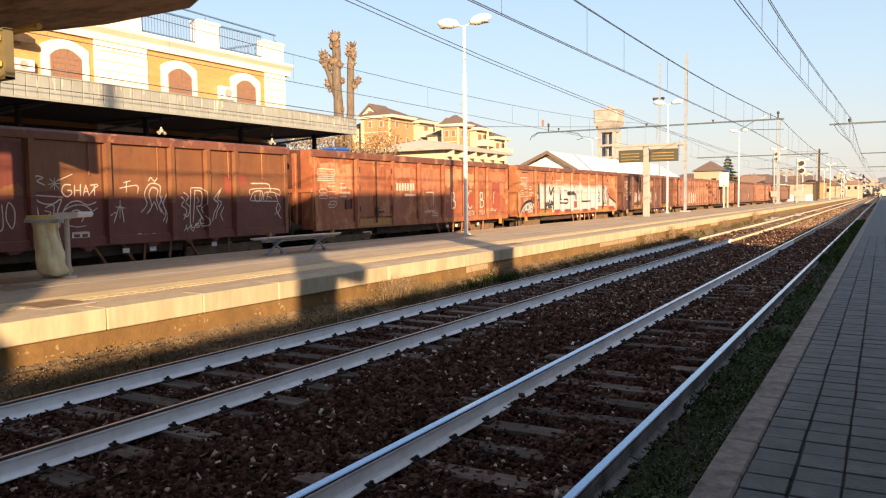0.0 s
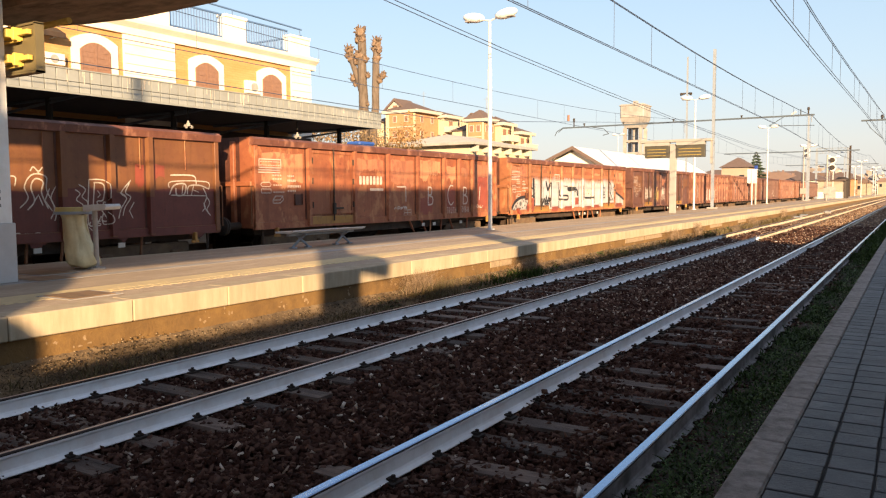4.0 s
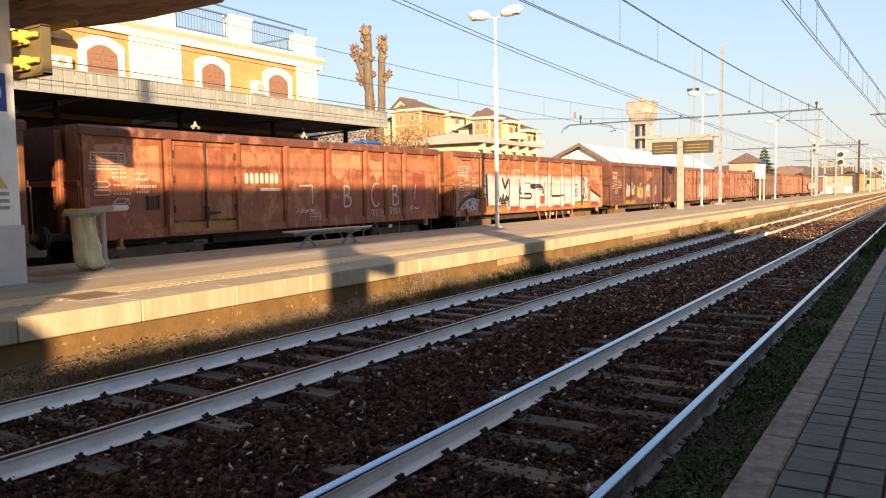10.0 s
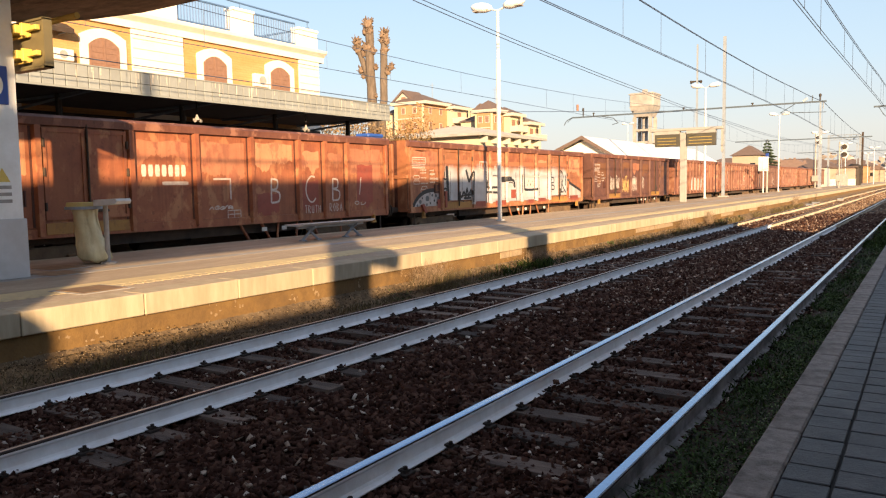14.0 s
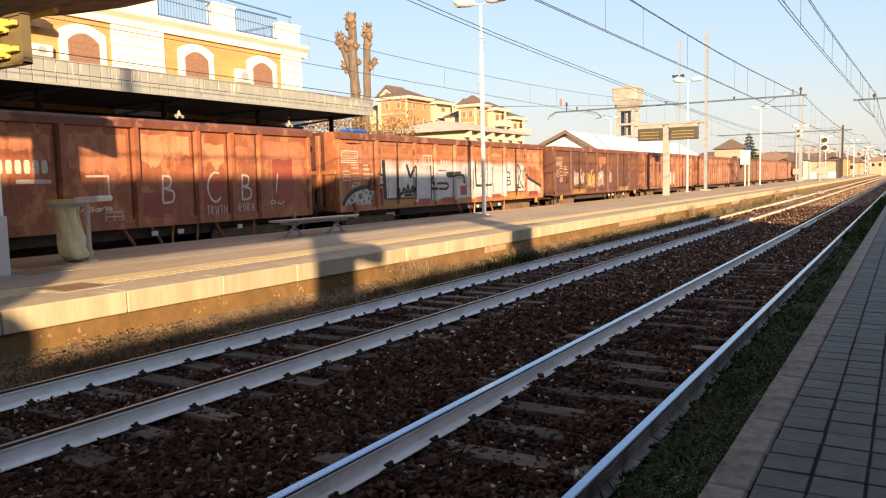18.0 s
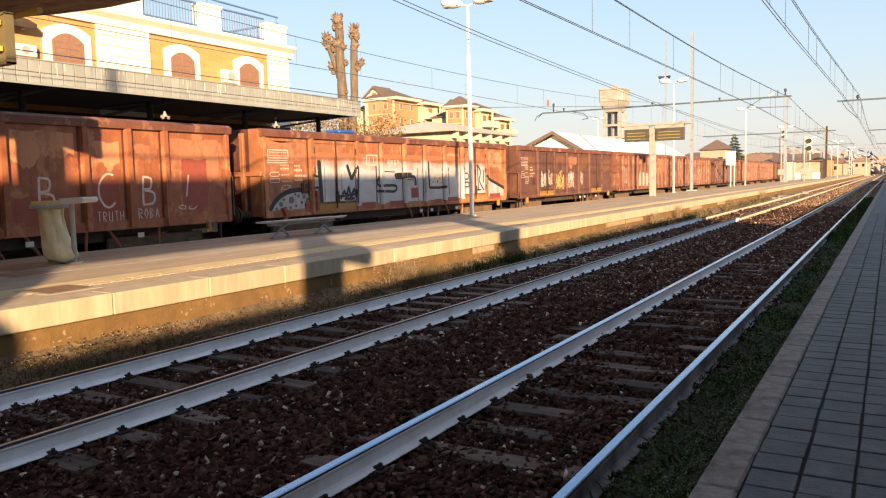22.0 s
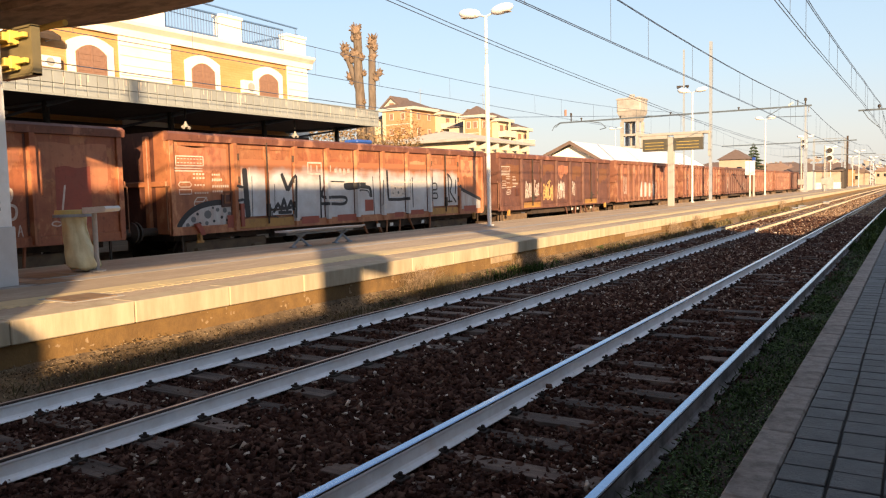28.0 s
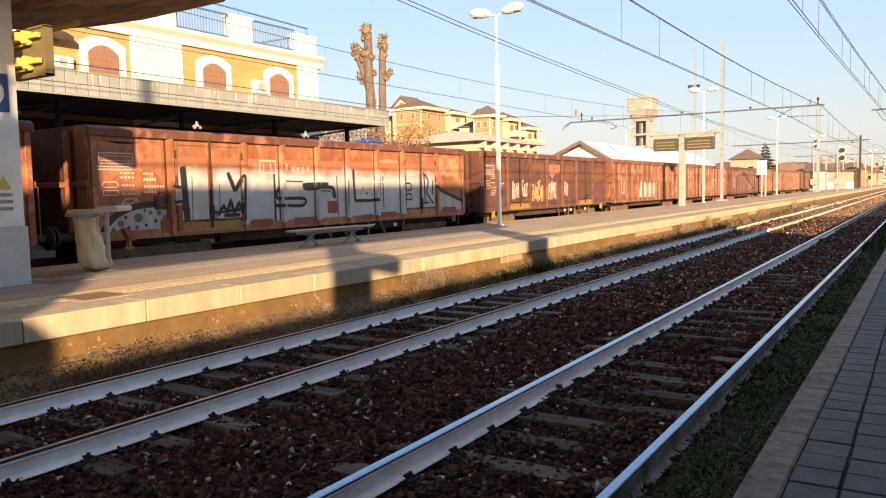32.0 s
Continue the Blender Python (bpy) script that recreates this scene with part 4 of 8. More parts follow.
for wid, ctrl in ((0.045, [(6.5, 2.2), (6.36, 2.2), (6.3, 2.07), (6.4, 1.97), (6.5, 2.02), (6.5, 2.09), (6.42, 2.09)]), (0.045, [(6.58, 2.2), (6.57, 1.98)]), (0.045, [(6.57, 2.09), (6.7, 2.1)]), (0.045, [(6.71, 2.22), (6.7, 1.98)]),
                  (0.045, [(6.76, 1.98), (6.83, 2.2), (6.9, 1.98)]), (0.04, [(6.78, 2.07), (6.88, 2.07)]), (0.045, [(6.93, 2.2), (7.1, 2.22)]), (0.045, [(7.02, 2.2), (7.02, 1.99)]),
                  (0.03, [(6.02, 2.21), (6.28, 2.23)]), (0.03, [(6.15, 2.1), (6.16, 2.34)]), (0.03, [(6.06, 2.13), (6.25, 2.32)]), (0.03, [(6.25, 2.12), (6.06, 2.32)]), (0.03, [(6.2, 2.27), (6.55, 2.42)]), (0.045, [(5.76, 2.2), (5.78, 2.36), (5.92, 2.33), (5.8, 2.27), (5.96, 2.19)]),
                  (0.05, [(5.74, 1.92), (5.9, 1.84), (6.1, 1.83), (6.28, 1.92), (6.2, 1.7), (6.18, 1.5), (6.22, 1.38), (6.0, 1.46), (5.78, 1.36), (5.8, 1.6), (5.74, 1.92)]), (0.03, [(5.92, 1.7), (6.06, 1.66), (5.96, 1.58), (6.08, 1.5)]),
                  (0.05, [(6.3, 1.45), (6.32, 1.68), (6.45, 1.84), (6.65, 1.88), (6.85, 1.8), (7.05, 1.86)]), (0.045, [(6.45, 1.5), (6.5, 1.66), (6.62, 1.7), (6.76, 1.6), (6.7, 1.46)]), (0.04, [(6.85, 1.75), (6.95, 1.66), (7.08, 1.74)]), (0.03, [(6.4, 1.4), (6.6, 1.36), (6.8, 1.38)]),
                  (0.04, [(7.62, 2.14), (7.95, 2.2), (8.08, 2.18), (8.06, 2.02)]), (0.04, [(7.8, 2.3), (7.78, 2.05)]), (0.035, [(7.72, 2.26), (7.9, 2.3)]), (0.03, [(7.5, 1.75), (7.75, 1.72)]), (0.03, [(7.62, 1.9), (7.6, 1.5)]),
                  (0.05, [(8.28, 1.58), (8.42, 1.75), (8.36, 2.0), (8.45, 2.16), (8.6, 2.1), (8.56, 1.9), (8.68, 1.6)]), (0.045, [(8.72, 1.98), (8.62, 1.75), (8.76, 1.55)]), (0.035, [(8.5, 2.28), (8.62, 2.22)]),
                  (0.045, [(9.32, 2.06), (9.46, 1.96), (9.38, 1.82), (9.5, 1.7), (9.42, 1.5), (9.3, 1.56)]), (0.05, [(9.66, 2.1), (9.62, 1.7), (9.58, 1.36)]), (0.05, [(9.64, 2.1), (9.86, 2.06), (9.84, 1.76), (9.7, 1.7), (9.92, 1.36), (9.8, 1.34), (9.84, 1.5)]),
                  (0.045, [(10.46, 2.1), (10.36, 1.9), (10.48, 1.8), (10.34, 1.6), (10.28, 1.42)]), (0.035, [(10.22, 1.9), (10.36, 1.84)]),
                  (0.055, [(11.5, 2.28), (12.1, 2.28), (12.2, 2.16), (12.2, 2.05)]), (0.06, [(11.46, 1.85), (11.6, 2.06), (11.9, 2.08), (11.86, 1.86), (11.66, 1.84), (11.64, 2.0)]), (0.05, [(11.95, 1.86), (12.0, 2.04), (12.3, 2.06), (12.56, 1.98)]), (0.05, [(12.4, 2.0), (12.5, 1.8), (12.42, 1.6), (12.56, 1.4)]), (0.035, [(12.1, 1.96), (12.28, 1.9)])):
    paint(wa, "graffiti_letter", [curve_pts(ctrl)] if len(ctrl) > 3 else [ctrl], wid * 0.55, M_TAGW, E1 + [3.0, 10.03], [])
for ctrl in ([(8.14, 1.62), (8.3, 1.8), (8.24, 2.02), (8.4, 2.24), (8.66, 2.2), (8.66, 1.96), (8.8, 1.62), (8.72, 1.4)], [(8.4, 1.72), (8.5, 1.86), (8.58, 1.66)], [(8.86, 2.04), (8.74, 1.8), (8.84, 1.56), (8.8, 1.36)], [(8.36, 2.3), (8.42, 2.38), (8.52, 2.3), (8.6, 2.38)],
             [(9.24, 1.96), (9.34, 1.88), (9.26, 1.76), (9.4, 1.64), (9.3, 1.42)], [(9.72, 1.94), (9.78, 1.86), (9.72, 1.8)], [(9.54, 2.16), (9.92, 2.12), (9.94, 1.74), (9.84, 1.68), (10.02, 1.34), (9.84, 1.26), (9.78, 1.42), (9.7, 1.3), (9.5, 1.3), (9.54, 2.16)],
             [(10.5, 2.16), (10.26, 1.9), (10.38, 1.78), (10.24, 1.56), (10.18, 1.36)], [(10.56, 1.7), (10.44, 1.52), (10.52, 1.36)], [(11.46, 2.0), (11.54, 2.14), (12.5, 2.14), (12.56, 1.96)], [(11.5, 1.84), (12.48, 1.82)], [(11.8, 1.86), (11.84, 2.08)], [(12.06, 1.84), (12.14, 2.08)],
             [(12.5, 1.8), (12.58, 1.66), (12.5, 1.5), (12.6, 1.36)], [(12.4, 1.66), (12.46, 1.56), (12.36, 1.46)], [(7.3, 1.58), (7.52, 1.62), (7.44, 1.4), (7.62, 1.78), (7.7, 1.42)], [(9.3, 1.16), (9.36, 1.24), (9.42, 1.16)], [(9.5, 1.22), (9.58, 1.14), (9.62, 1.24)],
             [(6.9, 2.0), (7.02, 2.14), (7.12, 2.2)], [(5.7, 2.0), (6.32, 1.96)], [(5.94, 1.76), (6.12, 1.8), (6.06, 1.52), (5.92, 1.62)], [(6.24, 1.42), (6.3, 1.66), (6.5, 1.78), (6.74, 1.8), (6.94, 1.7)]):
    paint(wa, "graffiti_letter", [curve_pts(ctrl)] if len(ctrl) > 3 else [ctrl], 0.024, M_TAGW, E1 + [3.0, 10.03], [])
for y in (6.9, 8.6, 10.72, 11.9):
    part("tie_bar", rods(((S + 0.03, y, 2.4), (S + 0.03, y, 3.05), 0.012), seg=6), M_W_ORANGE, wa, "thin rusty tie bar")

# big scrawled capitals on the faded red wagon
def letter_b(y, z, s):
    return [[(y, z), (y + 0.02, z + 0.62 * s)], curve_pts([(y, z + 0.6 * s), (y + 0.22, z + 0.56 * s), (y + 0.2, z + 0.36 * s), (y + 0.03, z + 0.32 * s), (y + 0.28, z + 0.25 * s), (y + 0.26, z + 0.04 * s), (y, z)])]


paint(wb, "graffiti_letter", [[(6.15, 2.06), (6.66, 2.06), (6.66, 1.58)]], 0.045, M_TAGP, EB, DB, "pale scrawled capital letter T")
paint(wb, "graffiti_letter", letter_b(7.98, 1.46, 1.0), 0.05, M_TAGP, EB, DB, "pale scrawled capital letter B")
paint(wb, "graffiti_letter", [curve_pts([(9.62, 2.1), (9.46, 2.12), (9.3, 1.96), (9.26, 1.72), (9.36, 1.5), (9.5, 1.44), (9.64, 1.54)])], 0.045, M_TAGP, EB, DB, "pale scrawled capital letter C")
paint(wb, "graffiti_letter", letter_b(10.33, 1.46, 1.0), 0.05, M_TAGP, EB, DB, "pale scrawled capital letter B")
paint(wb, "graffiti_letter", [[(11.6, 2.1), (11.52, 1.6)]], 0.04, M_TAGP, EB, DB)
T_, R_, U_, H_ = [[(0, 1), (0.8, 1)], [(0.4, 1), (0.4, 0)]], [[(0, 0), (0, 1), (0.6, 0.9), (0.6, 0.55), (0, 0.5), (0.7, 0)]], [[(0, 1), (0.05, 0.1), (0.35, 0), (0.65, 0.1), (0.7, 1)]], [[(0, 1), (0, 0)], [(0, 0.5), (0.7, 0.5)], [(0.7, 1), (0.7, 0)]]
for k, g in enumerate((T_, R_, U_, T_, H_)):
    paint(wb, "graffiti_letter", [[(9.2 + 0.135 * k + 0.11 * a, 1.15 + 0.2 * b) for a, b in ln] for ln in g], 0.022, M_TAGP, EB, DB)
O_, B_, A_ = [[(0.35, 1), (0, 0.5), (0.35, 0), (0.7, 0.5), (0.35, 1)]], [[(0, 0), (0, 1), (0.55, 0.8), (0, 0.52), (0.6, 0.25), (0, 0)]], [[(0, 0), (0.35, 1), (0.7, 0)], [(0.15, 0.4), (0.55, 0.4)]]
for k, g in enumerate((R_, O_, B_, A_)):
    paint(wb, "graffiti_letter", [[(10.2 + 0.145 * k + 0.13 * a, 1.16 + 0.22 * b) for a, b in ln] for ln in g], 0.024, M_TAGP, EB, DB)
paint(wb, "graffiti_tag", sum([scribble(6.0, 1.35, 0.75, 0.08, 22, 7), scribble(9.4, 1.02, 0.4, 0.12, 23, 4), scribble(11.3, 1.3, 0.5, 0.1, 24, 4)], []), 0.025, M_TAGP, EB, DB)
paint(wb, "owner_mark", [[(4.3 + 0.17 * k, 2.12), (4.3 + 0.17 * k, 2.37)] for k in range(7)], 0.12, M_MARK, [], [], "bold white owner mark, drawn as plain blocks")
paint(wb, "owner_submark", [[(4.75, 1.97), (5.44, 1.97)]], 0.08, M_TAGP, [], [])
paint(wb, "data_box", [[(6.55, 1.05), (6.95, 1.05), (6.95, 1.32), (6.55, 1.32), (6.55, 1.05)], [(6.55, 1.14), (6.95, 1.14)], [(6.55, 1.23), (6.95, 1.23)], [(6.75, 1.05), (6.75, 1.32)]], 0.02, M_TAGP, EB, DB)
paint(wb, "stencil_mark", [[(4.1, 1.02), (4.9, 1.02)], [(7.5, 1.03), (8.0, 1.03)]], 0.04, M_TAGP, EB, DB)
paint(wa, "data_box", [[(6.5, 1.02), (6.85, 1.02), (6.85, 1.24), (6.5, 1.24), (6.5, 1.02)], [(6.5, 1.13), (6.85, 1.13)], [(6.68, 1.02), (6.68, 1.24)]], 0.05, M_TAGP, E1, D1)


# silver graffiti piece on the orange-red wagon
def sprayed(name, inner, outer, edge):
    """Silver paint that thins out upwards into the red of the wagon, with a cloudy edge."""
    m = material(name, inner, 0.55, col2=tuple(0.78 * c for c in inner), scale=3.5, dirt=(0.3, 0.2, 0.15), dscale=1.5, damt=0.35)
    nt = m.node_tree
    b = nt.nodes["Principled BSDF"]
    src = b.inputs["Base Color"].links[0].from_socket
    tc, sep, nz = nt.nodes.new("ShaderNodeTexCoord"), nt.nodes.new("ShaderNodeSeparateXYZ"), nt.nodes.new("ShaderNodeTexNoise")
    nz.inputs["Scale"].default_value = 2.2
    nt.links.new(tc.outputs["Object"], sep.inputs[0])
    nt.links.new(tc.outputs["Object"], nz.inputs["Vector"])
    ad, mr, mx = nt.nodes.new("ShaderNodeMath"), nt.nodes.new("ShaderNodeMapRange"), nt.nodes.new("ShaderNodeMix")
    ad.operation = 'MULTIPLY_ADD'
    ad.inputs[1].default_value = 0.5
    nt.links.new(nz.outputs[0], ad.inputs[0])
    nt.links.new(sep.outputs[2], ad.inputs[2])
    mr.inputs[1].default_value, mr.inputs[2].default_value = edge, edge + 0.28
    nt.links.new(ad.outputs[0], mr.inputs[0])
    mx.data_type = 'RGBA'
    nt.links.new(mr.outputs[0], mx.inputs[0])
    nt.links.new(src, mx.inputs[6])
    mx.inputs[7].default_value = (*outer, 1)
    nt.links.new(mx.outputs[2], b.inputs["Base Color"])
    return m


M_SPRAY = sprayed("silver_spray", (0.5, 0.51, 0.53), (0.34, 0.13, 0.06), 2.5)
M_SPOT = material("graffiti_dark_grey", (0.12, 0.12, 0.125), 0.6)
M_GREYS = material("graffiti_grey", (0.5, 0.5, 0.5), 0.6, col2=(0.4, 0.4, 0.4), scale=5)


def flat(w, name, pts, x, mat, label=""):
    bm = bmesh.new()
    bm.faces.new([bm.verts.new((x, y, z)) for y, z in pts])
    return part(name, bm, mat, w, label)


for a, b in ((4.09, 5.22), (5.4, 6.55), (6.73, 7.84), (8.02, 9.19), (9.37, 10.5)):
    flat(wc, "graffiti_fill", [(a, 1.16), (b, 1.16), (b, 2.7), (a, 2.7)], S + 0.0035, M_SPRAY, "silver graffiti fill fading into red")
for a, b in ((2.06, 2.87), (3.02, 3.84), (10.77, 11.48), (11.63, 12.4)):
    flat(wc, "graffiti_fill", [(a, 1.3), (b, 1.3), (b, 2.7), (a, 2.7)], S + 0.0618, M_SPRAY)
for y in E2[1:-1]:
    part("graffiti_fill", prism([(S + 0.003, y - 0.0875), (S + 0.1035, y - 0.0565), (S + 0.1035, y + 0.0565), (S + 0.003, y + 0.0875), (S + 0.002, y + 0.08), (S + 0.09, y), (S + 0.002, y - 0.08)], 'z', 1.12, 2.62), M_SPRAY, wc)
arc = curve_pts([(0.22, 1.08), (0.35, 1.25), (0.6, 1.44), (0.95, 1.57), (1.4, 1.62), (1.82, 1.6)])
flat(wc, "graffiti_fill", arc + [(1.82, 1.08)], S + 0.0037, M_SILVER, "pale graffiti bubble with dark spots")
paint(wc, "graffiti_outline", [[(y - 0.03, z + 0.05) for y, z in arc]], 0.13, M_BLACK, [], [])
for y, z, r in ((0.62, 1.3, 0.07), (0.74, 1.42, 0.035), (0.8, 1.2, 0.04), (1.04, 1.4, 0.1), (1.0, 1.2, 0.05), (1.22, 1.24, 0.035), (1.34, 1.5, 0.05), (1.46, 1.32, 0.04), (1.56, 1.48, 0.06), (1.62, 1.25, 0.03), (0.45, 1.18, 0.05), (1.2, 1.55, 0.03), (1.7, 1.4, 0.05)):
    flat(wc, "graffiti_spot", [(y + r * math.cos(0.7 * i) * 1.1, z + r * math.sin(0.7 * i)) for i in range(9)], S + 0.0062, M_BLACK if r < 0.045 else M_SPOT, "dark round spot")
part("card_frame", boxes((S, S + 0.03, 1.55, 1.83, 1.64, 1.68), (S, S + 0.03, 1.55, 1.83, 1.9, 1.94), (S, S + 0.03, 1.55, 1.59, 1.68, 1.9), (S, S + 0.03, 1.79, 1.83, 1.68, 1.9)), M_W_BROWN, wc, "dark red card frame")
part("red_lever", boxes((S + 0.1, S + 0.15, 1.95, 2.07, 1.07, 1.63), bevel=0.012), M_W_PATCH, wc, "red upright lever")
part("tow_bracket", prism([(0.58, 1.2), (0.7, 1.22), (0.82, 1.06), (0.86, 0.94), (0.74, 0.94), (0.66, 1.08)], 'x', S + 0.036, S + 0.12), M_W_PATCH, wc, "red tow bracket")
tail = [(12.64, 1.05), (14.2, 1.06), (14.2, 1.42), (13.7, 1.6), (13.2, 1.74), (12.64, 1.88)]
flat(wc, "graffiti_fill", tail, S + 0.0037, M_SILVER)
paint(wc, "graffiti_outline", [[(12.05, 2.12), (12.5, 1.98), (13.0, 1.8), (13.6, 1.64), (14.24, 1.46)]], 0.12, M_BLACK, E2, [])
flat(wc, "graffiti_fill", [(1.9, 1.32), (2.12, 1.32), (2.14, 2.02), (1.98, 2.05), (1.92, 1.9)], S + 0.0642, M_SILVER)
GRAF = lambda lines, wid, label="": paint(wc, "graffiti_letter", lines, wid, M_BLACK, E2, D2, label)
GRAF([[(2.18, 2.48), (2.2, 2.1), (2.25, 1.28)]], 0.17, "thick black graffiti letter I")
GRAF([[(1.88, 2.06), (2.12, 2.02)], [(1.9, 1.7), (2.14, 1.72), (2.16, 1.5)]], 0.07)
GRAF([[(2.42, 2.3), (2.4, 1.3)], [(2.96, 2.3), (2.97, 1.26)], [(3.2, 2.1), (3.18, 1.4)]], 0.02)
GRAF([[(3.46, 2.36), (3.54, 2.2), (3.67, 1.92)], [(3.67, 1.92), (3.82, 2.12), (3.97, 2.32)]], 0.12, "black graffiti letter M")
GRAF([[(3.98, 2.3), (3.95, 1.75), (3.92, 1.2)]], 0.08)
GRAF([[(3.12, 1.36), (3.3, 1.6), (3.4, 1.42), (3.52, 1.72), (3.62, 1.4), (3.78, 1.66), (3.9, 1.34)], [(3.3, 1.36), (3.8, 1.36)], [(3.4, 1.46), (3.8, 1.48)]], 0.09)
GRAF([[(3.06, 1.5), (3.08, 1.28), (3.3, 1.24)]], 0.03)
GRAF([[(4.12, 2.2), (4.1, 1.2)], [(5.03, 2.4), (5.04, 1.8), (5.03, 1.06)], [(5.2, 2.3), (5.2, 1.85)]], 0.065)
GRAF([curve_pts([(5.03, 1.545), (5.5, 1.53), (6.0, 1.515), (6.17, 1.6), (6.08, 1.7), (5.6, 1.715), (5.16, 1.72), (5.1, 1.85), (5.2, 2.0)])], 0.085, "black graffiti letter S")
GRAF([curve_pts([(6.12, 2.1), (6.14, 1.98), (6.4, 1.96), (6.75, 2.0), (7.2, 1.98), (7.32, 1.9), (7.35, 1.68)]), [(6.14, 2.06), (7.1, 2.08)]], 0.11)
GRAF([curve_pts([(6.66, 1.88), (6.9, 1.9), (7.2, 1.86), (7.28, 1.7)]), [(5.4, 2.16), (6.1, 2.14)], [(7.45, 2.3), (7.5, 1.1)], [(7.86, 2.2), (7.84, 1.15)]], 0.035)
paint(wc, "graffiti_highlight", [[(5.25, 1.63), (6.02, 1.615)], [(5.55, 2.12), (6.3, 2.14), (7.1, 2.14)], [(8.3, 2.14), (9.2, 2.12), (10.5, 2.14)], [(2.34, 2.5), (2.36, 1.4)], [(7.96, 2.2), (7.96, 1.3)], [(8.02, 2.25), (8.04, 1.2)], [(9.3, 2.2), (9.32, 1.7)]], 0.03, M_MARK, E2, D2)
GRAF([[(8.2, 2.5), (8.21, 2.1), (8.25, 1.58)], [(8.24, 1.59), (8.9, 1.58), (9.44, 1.61)], [(9.45, 2.26), (9.44, 1.62)]], 0.095, "black graffiti letter L")
flat(wc, "graffiti_fill", [(8.38, 1.68), (8.7, 1.66), (9.15, 1.68), (9.15, 2.02), (8.8, 2.0), (8.38, 2.06)], S + 0.0042, M_MARK)
for y, z, r in ((8.5, 1.78, 0.03), (8.62, 1.94, 0.04), (8.8, 1.8, 0.05), (8.96, 1.92, 0.03), (9.05, 1.75, 0.03)):
    flat(wc, "graffiti_spot", [(y + r * math.cos(0.7 * i), z + r * math.sin(0.7 * i)) for i in range(9)], S + 0.0052, M_SPOT)
GRAF([curve_pts([(10.7, 2.07), (10.94, 2.08), (11.02, 1.97), (10.98, 1.87), (10.74, 1.86)]), curve_pts([(10.7, 1.74), (10.98, 1.74), (11.05, 1.64), (10.98, 1.57), (10.72, 1.58)]), [(10.66, 2.3), (10.68, 1.4)], [(9.6, 2.3), (9.62, 1.3)]], 0.05, "black graffiti letter B")
GRAF([curve_pts([(11.7, 2.4), (11.84, 2.34), (12.0, 2.16), (11.96, 1.96), (11.9, 1.8), (12.05, 1.62), (12.3, 1.4)]), [(11.76, 2.4), (11.82, 1.4)], [(12.3, 2.2), (12.24, 1.7)]], 0.07)
GRAF([[(4.15, 1.13), (5.2, 1.12)], [(5.45, 1.13), (6.5, 1.12)], [(6.75, 1.13), (7.8, 1.13)], [(8.05, 1.13), (9.2, 1.12)], [(9.4, 1.12), (10.45, 1.13)]], 0.03)
for y, z, wdt, h in ((4.2, 1.03, 0.72, 0.19), (5.7, 1.03, 0.9, 0.18), (7.04, 1.27, 0.42, 0.34), (8.52, 1.03, 0.5, 0.15), (9.4, 1.07, 0.8, 0.15), (1.6, 1.06, 0.36, 0.3), (12.9, 1.06, 0.9, 0.2)):
    flat(wc, "painted_panel", [(y, z), (y + wdt, z), (y + wdt, z + h), (y, z + h)], S + 0.038 if z < 1.2 else S + 0.005, M_W_PATCH, "dark red painted panel")
paint(wc, "owner_mark", [[(4.55, 2.36), (5.1, 2.36), (5.1, 2.66), (4.55, 2.66), (4.55, 2.36)], [(4.68, 2.42), (4.68, 2.6)], [(4.92, 2.42), (4.92, 2.6)]], 0.045, M_TAGP, [], [], "white square owner mark")
paint(wc, "owner_mark", [[(5.46, 2.42), (5.46, 2.6)], [(5.72, 2.4), (5.72, 2.52)], [(5.92, 2.4), (5.92, 2.52)], [(6.1, 2.34), (6.1, 2.52)], [(6.29, 2.4), (6.29, 2.52)]], 0.12, M_TAGP, [], [])
# chalky tags on the dark wagon and farther on
paint(wd, "graffiti_tag", sum([scribble(2.3, 1.4, 0.6, 0.8, 31, 6), scribble(3.2, 1.5, 0.5, 0.6, 32, 5), scribble(5.6, 1.3, 1.1, 0.8, 33, 8), scribble(7.4, 1.4, 0.6, 0.6, 34, 5)], []), 0.05, M_TAGP, E1, D1)
paint(wd, "graffiti_tag", sum([scribble(4.2, 1.3, 1.1, 0.8, 35, 7), scribble(4.3, 1.35, 1.0, 0.5, 36, 6)], []), 0.06, M_TAGY, E1, D1, "ochre graffiti tag")
for k, (w, _) in enumerate(TRAIN[5:9]):
    paint(w, "graffiti_tag", sum([scribble(1.0, 1.4, 0.8, 1.0, 50 + k, 5), scribble(6.0 + k, 1.3, 1.4, 0.9, 60 + k, 7)], []), 0.055, M_TAGP, E3, [])
    panels(w, E3, 12.8, 80 + k, [M_FADE, M_PEEL, M_W_BROWN])
flat(TRAIN[5][0], "graffiti_fill", [(4.1, 1.2), (7.0, 1.15), (7.6, 1.9), (4.6, 2.1)], S + 0.0045, M_GREYS, "grey graffiti piece")

